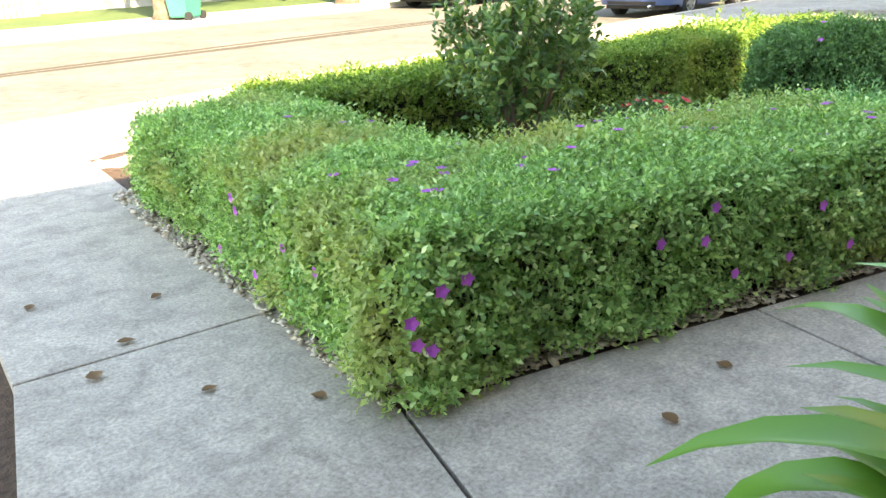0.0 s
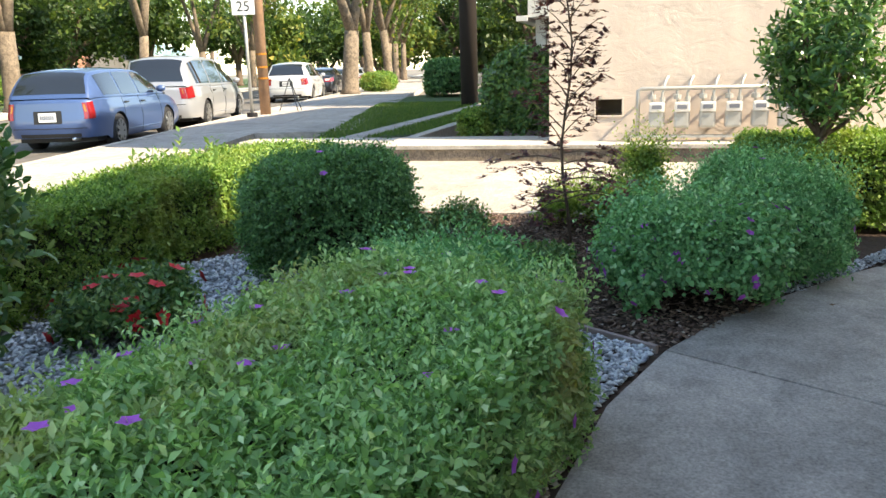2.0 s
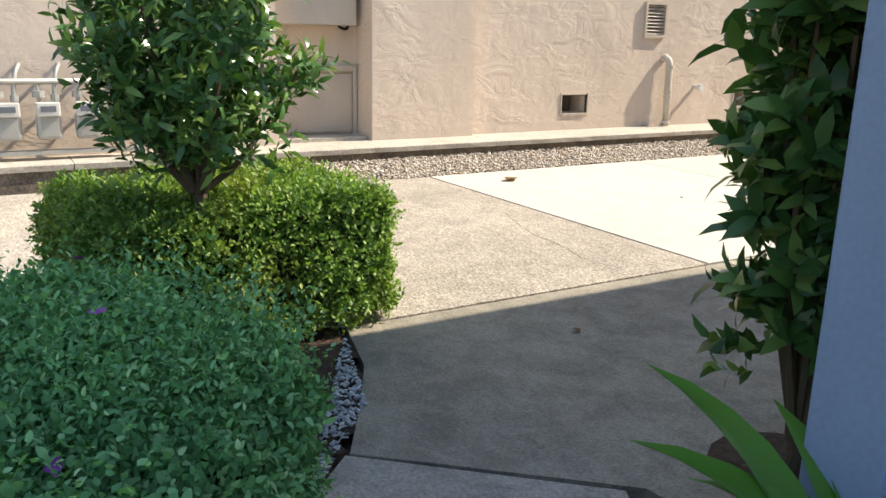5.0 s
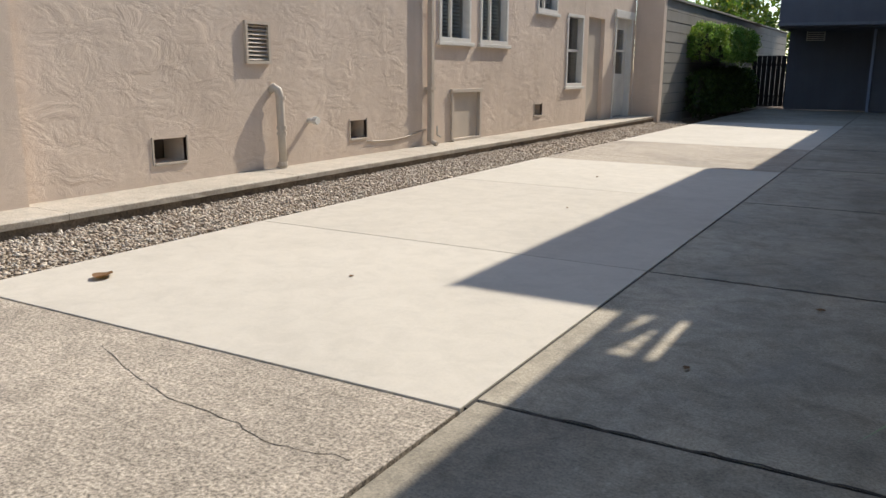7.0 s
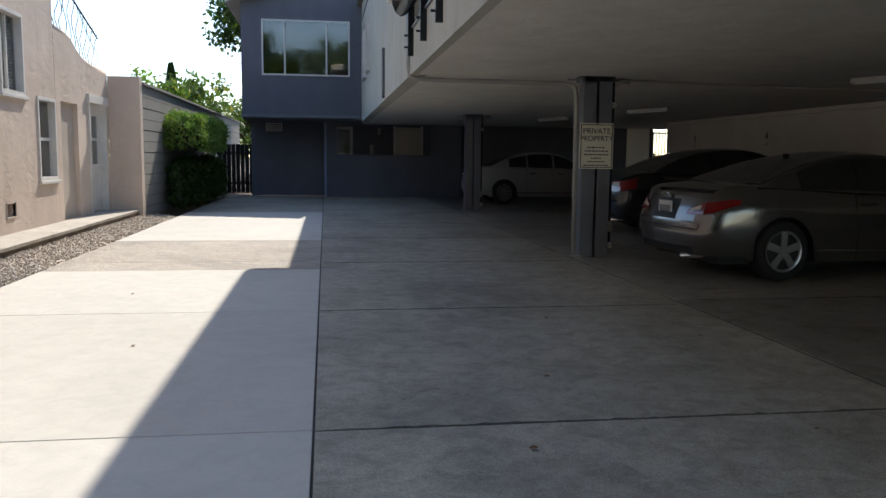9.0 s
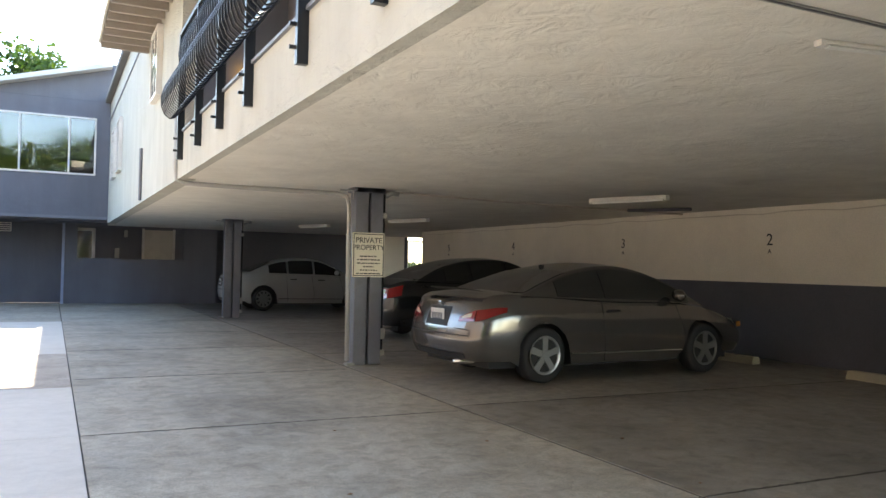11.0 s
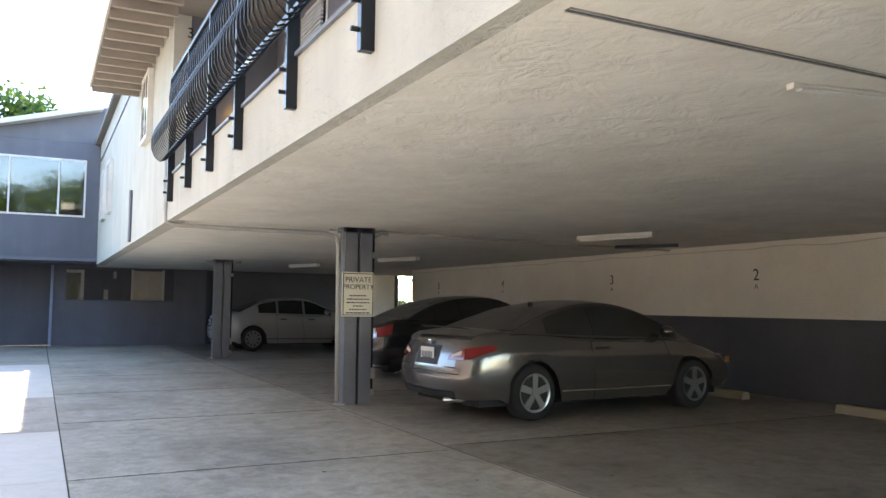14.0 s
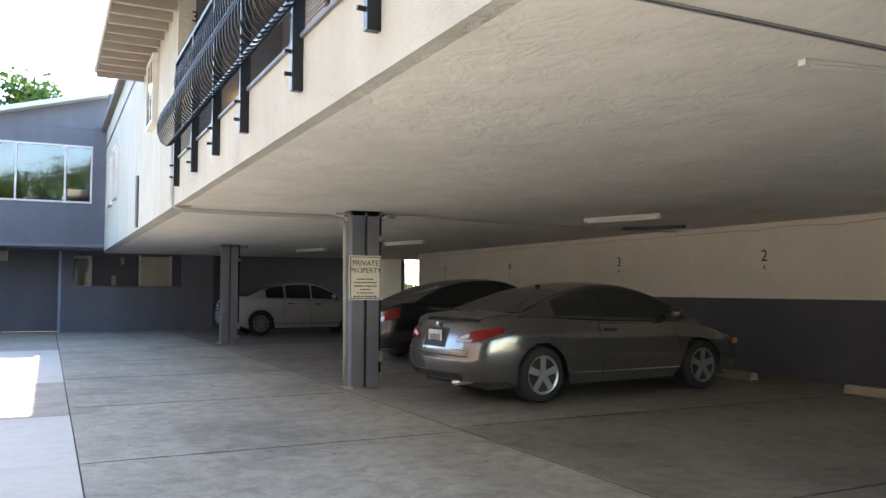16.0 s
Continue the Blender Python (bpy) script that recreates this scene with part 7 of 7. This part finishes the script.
SY = "mottled pale-barked street tree with open yellow-green crown"
for k, (x, y, r) in enumerate(((-5.8, 10.2, 0.33), (-0.2, 10.2, 0.33), (4.3, 10.2, 0.33), (9.7, 10.2, 0.34), (14.6, 10.3, 0.38), (27, 10.2, 0.3), (38, 10.2, 0.3), (50, 10.2, 0.3))):
    street_tree(x, y, SY, 2.6 + 0.3 * (k % 3), r * 0.82, 4.0, 8.6, 6500, 0.30, M_TREE_LEAF, M_PALE_BARK, 20 + k, fork=3 + k % 2)
for k, (x, y, r) in enumerate(((24.5, -0.8, 0.42), (34, -0.8, 0.3), (38.5, -1.6, 0.3), (46, -0.8, 0.32), (55, -0.8, 0.3), (66, -0.8, 0.3))):
    street_tree(x, y, SY, 3.0 + 0.3 * (k % 3), r * 0.9, 4.2, 8.2, 6500, 0.30, M_TREE_LEAF, M_PALE_BARK, 40 + k, fork=3 + k % 2)
street_tree(38, 19.5, "broad dense dark green garden tree across the road", 1.6, 0.4, 4.8, 4.6, 14000, 0.32, M_DARK_TREE, M_BARK, 70, fork=5, gaps=0.3)
street_tree(31, 19.5, "broad dense dark green garden tree across the road", 1.6, 0.35, 3.8, 4.2, 10000, 0.32, M_DARK_TREE, M_BARK, 71, fork=5, gaps=0.3)
street_tree(6.5, 15.8, "yellow-green leafy garden tree by the fence", 1.6, 0.18, 1.9, 3.4, 5000, 0.16, M_TREE_LEAF, M_BARK, 72)
street_tree(11.5, 15.9, "yellow-green leafy garden tree by the fence", 1.4, 0.18, 1.8, 2.8, 5000, 0.16, M_DARK_TREE, M_BARK, 73)
for k, (x, y) in enumerate(((19.5, 17.5), (24.5, 29), (45, 17), (52, 20), (60, 14), (16, 31), (5, 29), (-3, 27))):
    street_tree(x, y, "dense leafy garden tree among the houses", 2.0, 0.3, 3.6, 5.4, 6000, 0.42, (M_DARK_TREE, M_TREE_LEAF)[k % 2], M_BARK, 160 + k, fork=4, gaps=0.25)
for k, (x, y) in enumerate(((70, -9), (74, 0), (80, 9), (88, 16), (92, -4), (100, 5), (84, -16), (66, 13), (104, -12))):
    street_tree(x, y, "low dense tree far along the street", 0.8, 0.35, 5.0, 4.4, 4500, 0.6, (M_DARK_TREE, M_TREE_LEAF)[k % 2], M_BARK, 200 + k, fork=4, gaps=0.2)
for k in range(13):
    x = -30 + k * 13
    street_tree(x, 36 + 5 * (k % 3), "tall garden tree behind the houses", 6.0, 0.4, 6.0, 12.0, 5000, 0.5, (M_TREE_LEAF, M_DARK_TREE)[k % 2], M_BARK, 80 + k, fork=4, gaps=0.25)
for k in range(5):
    street_tree(78 + k * 13, (-6, 6, 14, -14, 4)[k], "tall tree far along the street", 3.5, 0.4, 6.5, 7.5, 5000, 0.5, (M_DARK_TREE, M_TREE_LEAF)[k % 2], M_BARK, 100 + k, fork=4, gaps=0.25)
for k in range(5):
    street_tree(50 + k * 11, -12 - 3 * (k % 2), "tall garden tree behind the near houses", 3.0, 0.4, 5.5, 6.0, 4500, 0.42, (M_DARK_TREE, M_TREE_LEAF)[k % 2], M_BARK, 110 + k, fork=4, gaps=0.25)
palm = solid("dark_trunk", tubes([[(-19.8, -5.2, -0.1), (-19.8, -5.2, 9)]], 0.26, 12), surface("dark_bark", (0.03, 0.022, 0.018), 0.95, bump=0.6), "tall dark bare trunk by the lawn", "tree", smooth=True)

# trees beyond the lot
tree("large broad-leaved tree behind the rear wing", -4.3, 40, 5.0, 0.35, 3.0, 8.1, 8500, 0.24, M_DARK_TREE, M_BARK, 130, fork=4, squash=1.0)
for k, (x, y, h) in enumerate(((-9.5, 52, 4.2), (-14, 58, 4.5), (-6.5, 60, 3.4), (-20, 55, 5.0), (-11, 46, 3.2), (-3.5, 55, 3.0))):
    tree("leafy tree beyond the block wall", x, y, 2.0, 0.25, 3.0, h, 4500, 0.28, (M_TREE_LEAF, M_HEDGE_SUN)[k % 2], M_BARK, 140 + k)
cy = thing("cypress", "tall narrow dark cypress beyond the wall", "tree", at=(-10.1, 50, 0))
part("trunk", tubes([[(0, 0, -0.2), (0, 0, 2)]], 0.15, 8), M_BARK, cy)
n = 4500
zz = NP.uniform(0, 1, n)
aa = NP.uniform(0, 2 * math.pi, n)
rr = 0.36 * np.sin(np.pi * np.clip(zz * 0.9 + 0.1, 0, 1)) ** 0.7 * np.sqrt(NP.uniform(0.3, 1, n))
cl = new("crown", leaf_mesh("crown", np.stack([rr * np.cos(aa), rr * np.sin(aa), 0.6 + zz * 5.7], axis=1), np.stack([np.cos(aa) * 0.4, np.sin(aa) * 0.4, np.ones(n)], axis=1), NP.normal(size=(n, 3)), 0.3, 0.12, M_DARK_TREE))
cl.parent = cy
# Dark tree leaves put the shade by the wall into the shrub colour.
bush("shade_hedge", "shrubbery against the block wall in shade-darkened leaves", -5.08, 26.3, (0.24, 4.2, 0.62), 0, 4000, 0.08, M_DARK_TREE, 4.0, "hedge", 0.12, 0, reach=0.16)
gatew = thing("side_gate", "wooden board gate beside the rear wing, coloured dark for shade", "gate", at=(-5.3, 31.5, 0))
# Boards coloured near-black for the tree shade falling on them.
M_GATE = surface("shade_darkened_boards", (0.035, 0.03, 0.028), 0.85, var=0.3, bump=0.3, fine=30)
gb = mesh_from("board", boxes((-0.07, 0.07, -0.015, 0.015, 0.05, 1.75)), M_GATE)
for k in range(8):
    share("board", gb, gatew, pose(0.1 + k * 0.155, 0, 0))
part("rail", boxes((0, 1.25, 0.02, 0.05, 0.35, 0.44)), M_GATE, gatew)
part("rail", boxes((0, 1.25, 0.02, 0.05, 1.4, 1.49)), M_GATE, gatew)


# ---- houses across the road ----
def cottage(label, x, y, w, d, h, rise, wall_col, roof_col, openings, seed, turn=0, porch=False):
    ob = thing("house", label, "house", "houses across the road")
    ob.matrix_world = STREET @ pose(x, y, 0, 0, 0, turn)
    wm = stucco("house_wall", wall_col, 0.2, 6.0)
    rm = surface("shingle_roof", roof_col, 0.9, bump=0.5, fine=14, dist=0.02)
    part("wall", wall_with('y', 0, 0.2, 0, w, -0.2, h, [o[:4] for o in openings]), wm, ob)
    part("wall", boxes((0, 0.2, 0.205, d, -0.2, h)), wm, ob)
    part("wall", boxes((w - 0.2, w, 0.205, d, -0.2, h)), wm, ob)
    part("wall", boxes((0.205, w - 0.205, d - 0.2, d, -0.2, h)), wm, ob)
    bm = extrude_x([(-0.5, h - 0.05), (d / 2, h + rise), (d + 0.5, h - 0.05), (d + 0.5, h - 0.2), (d / 2, h + rise - 0.16), (-0.5, h - 0.2)], -0.45, w + 0.45)
    part("roof", bm, rm, ob)
    part("gable", extrude_x([(0.2, h - 0.1), (d / 2, h + rise - 0.2), (d - 0.2, h - 0.1)], 0.01, 0.19), wm, ob)
    part("gable", extrude_x([(0.2, h - 0.1), (d / 2, h + rise - 0.2), (d - 0.2, h - 0.1)], w - 0.19, w - 0.01), wm, ob)
    part("fascia", boxes((-0.46, w + 0.46, -0.53, -0.505, h - 0.22, h - 0.03)), M_WHITE_TRIM, ob)
    # Dark panel across the shell stands for unlit rooms.
    part("interior", boxes((0.3, w - 0.3, 1.2, 1.3, 0, h - 0.3)), M_DARK_WALL, ob)
    for a, b, c, e, kind in openings:
        if kind == "window":
            wd = part("window", boxes((a, a + 0.07, -0.03, 0.08, c, e), (b - 0.07, b, -0.03, 0.08, c, e), (a + 0.07, b - 0.07, -0.03, 0.08, e - 0.07, e), (a + 0.07, b - 0.07, -0.03, 0.08, c, c + 0.07),
                                      ((a + b) / 2 - 0.025, (a + b) / 2 + 0.025, -0.02, 0.07, c + 0.07, e - 0.07)), M_WHITE_TRIM, ob)
            part("pane", boxes((a + 0.07, b - 0.07, 0.04, 0.05, c + 0.07, e - 0.07)), M_GLASS, wd)
        else:
            part("door", boxes((a + 0.03, b - 0.03, 0.1, 0.16, c, e - 0.03), bevel=0.01), M_WOOD_DARK if kind == "door" else M_WHITE_TRIM, ob)
    if porch:
        part("porch_roof", extrude_x([(-2.4, h - 0.5), (0.0, h + 0.3), (0.0, h + 0.12), (-2.4, h - 0.68)], w * 0.3, w * 0.8), rm, ob)
        part("porch_gable", extrude_y([(w * 0.3, h - 0.62), (w * 0.8, h - 0.62), (w * 0.55, h + 0.35)], -2.38, -2.2), wm, ob)
        for q in (0.33, 0.77):
            part("porch_post", boxes((w * q - 0.13, w * q + 0.13, -2.3, -2.05, -0.2, h - 0.65)), M_WHITE_TRIM, ob)
    return ob


cottage("single-storey white stucco house with grey roof across the road", -8.0, 16, 11, 8, 4.6, 1.8, (0.42, 0.40, 0.37), (0.30, 0.28, 0.26), [(1.5, 4.5, -0.1, 2.3, "garage"), (6.5, 8.3, 1.0, 2.2, "window"), (9.4, 10.8, 1.0, 2.2, "window")], 1)
cottage("low grey-roofed house behind a wooden fence", 5.5, 19, 11, 8, 2.7, 1.7, (0.22, 0.17, 0.14), (0.30, 0.29, 0.28), [(1.5, 3.2, 0.9, 2.1, "window"), (5.0, 6.6, 0.9, 2.1, "window")], 2)
cottage("cream bungalow with a gabled porch across the road", 20.5, 20, 11, 9, 2.9, 2.2, (0.50, 0.44, 0.34), (0.28, 0.40, 0.40), [(1.0, 2.6, 0.9, 2.2, "window"), (5.0, 6.0, 0, 2.1, "door"), (7.5, 9.2, 0.9, 2.2, "window")], 3, porch=True)
cottage("terracotta two-storey house far across the road", 42, 24, 10, 9, 5.2, 1.8, (0.42, 0.22, 0.16), (0.30, 0.18, 0.14), [(1.5, 3.0, 1.0, 2.2, "window"), (6, 7.5, 1.0, 2.2, "window"), (1.5, 3.0, 3.6, 4.8, "window"), (6, 7.5, 3.6, 4.8, "window")], 4)
cottage("pale house far along the street", 60, 22, 12, 9, 3.0, 2.0, (0.30, 0.28, 0.26), (0.2, 0.3, 0.3), [(2, 4, 1.0, 2.2, "window"), (7, 9, 1.0, 2.2, "window")], 5)
cottage("brown-grey house beyond the lot on the near side", 56, -12.5, 12, 8, 3.2, 1.8, (0.25, 0.22, 0.2), (0.3, 0.28, 0.26), [(2, 4, 1.0, 2.2, "window"), (7, 9, 1.0, 2.2, "window")], 6, turn=180)


def fence(label, x0, x1, y, h, material, pitch=0.15, gap=0.012, z=0.0):
    ob = thing("fence", label, "fence")
    ob.matrix_world = STREET @ pose(x0, y, z)
    n = int((x1 - x0) / pitch)
    me = mesh_from("slat", boxes((gap, pitch - gap, -0.012, 0.012, 0, h)), material)
    for k in range(n):
        share("slat", me, ob, pose(k * pitch, 0, 0))
    part("rail", boxes((0, x1 - x0, 0.014, 0.05, h * 0.25, h * 0.25 + 0.08)), material, ob)
    part("rail", boxes((0, x1 - x0, 0.014, 0.05, h * 0.8, h * 0.8 + 0.08)), material, ob)
    return ob


M_FENCE_BROWN = surface("brown_fence", (0.26, 0.15, 0.10), 0.85, var=0.3, bump=0.3)
fence("tall brown board fence across the road", 3.5, 10.0, 14.8, 1.7, M_FENCE_BROWN)
fence("weathered grey board fence across the road", 10.2, 20, 15.0, 1.5, M_WOOD_DARK)
fence("pale grey board fence with dark posts across the road", -12.5, -6.5, 15.0, 1.8, surface("pale_fence", (0.45, 0.38, 0.30), 0.85, bump=0.3))
fence("dark picket fence along the far lawn", 14.5, 24, -6.3, 1.25, M_IRON)
for k, x in enumerate((0.2, 1.2, 2.4)):
    q = STREET @ Vector((x, 13.4, 0))
    solid("fence_post", tubes([[(q.x, q.y, -0.1), (q.x, q.y, 1.5)]], 0.06, 8), M_IRON, "dark iron gate post across the road", "post", group="gate posts")
for k, (x, y, a, b, c) in enumerate(((2.2, 15.6, 1.8, 0.8, 0.65), (6.4, 14.2, 1.2, 0.6, 0.5), (22, 15.5, 2.2, 0.8, 0.6), (30, 15.3, 2.6, 0.8, 0.6), (27.5, -1.9, 0.9, 0.8, 0.4), (30.5, -1.8, 0.7, 0.7, 0.4))):
    q = STREET @ Vector((x, y, 0))
    bush("garden_bush", "rounded green garden bush across the road" if y > 0 else "yellow-green bush beside the kerb and pavement", q.x, q.y, (a, b, c), 13.5, 2200, 0.12, (M_HEDGE_SUN, M_DARK_TREE)[k % 2], 3.0, "shrub", 0.12, 0, reach=0.2)

bush("garden_bush", "leafy green bush behind the white barred gate", 11.2, 33.0, (1.2, 0.7, 0.75), 0, 1500, 0.09, M_DARK_TREE, 3.0, "shrub", 0.12, 0, reach=0.2)

# neighbouring flats past the beige house
nb = thing("neighbour_block", "brown and cream flats with an overhanging upper floor", "building", at=(-21, -3.4, 0))
# Carried up out of view to 9 m so it shades the pavement.
part("upper_wall", boxes((-9, 1.2, 0, 8, 2.5, 9.0)), surface("brown_wall", (0.10, 0.065, 0.055), 0.8), nb)
part("corner_panel", boxes((0.4, 1.25, -0.02, 1.5, 2.45, 9.0)), M_WHITE_TRIM, nb)
part("balcony_edge", boxes((-3.4, 1.3, -0.35, -0.021, 2.35, 2.5)), M_WHITE_TRIM, nb)
part("lower_wall", boxes((-9, 0.6, 1.2, 8, 0, 2.49)), surface("tan_wall", (0.40, 0.33, 0.27), 0.85), nb)
part("door", boxes((-2.6, -1.2, 1.1, 1.19, 0.05, 2.2), bevel=0.01), surface("rust_door", (0.32, 0.13, 0.06), 0.6), nb, "rust-brown timber door")
part("post", boxes((0.2, 0.5, 0.1, 0.4, 0, 2.44)), M_WHITE_TRIM, nb)
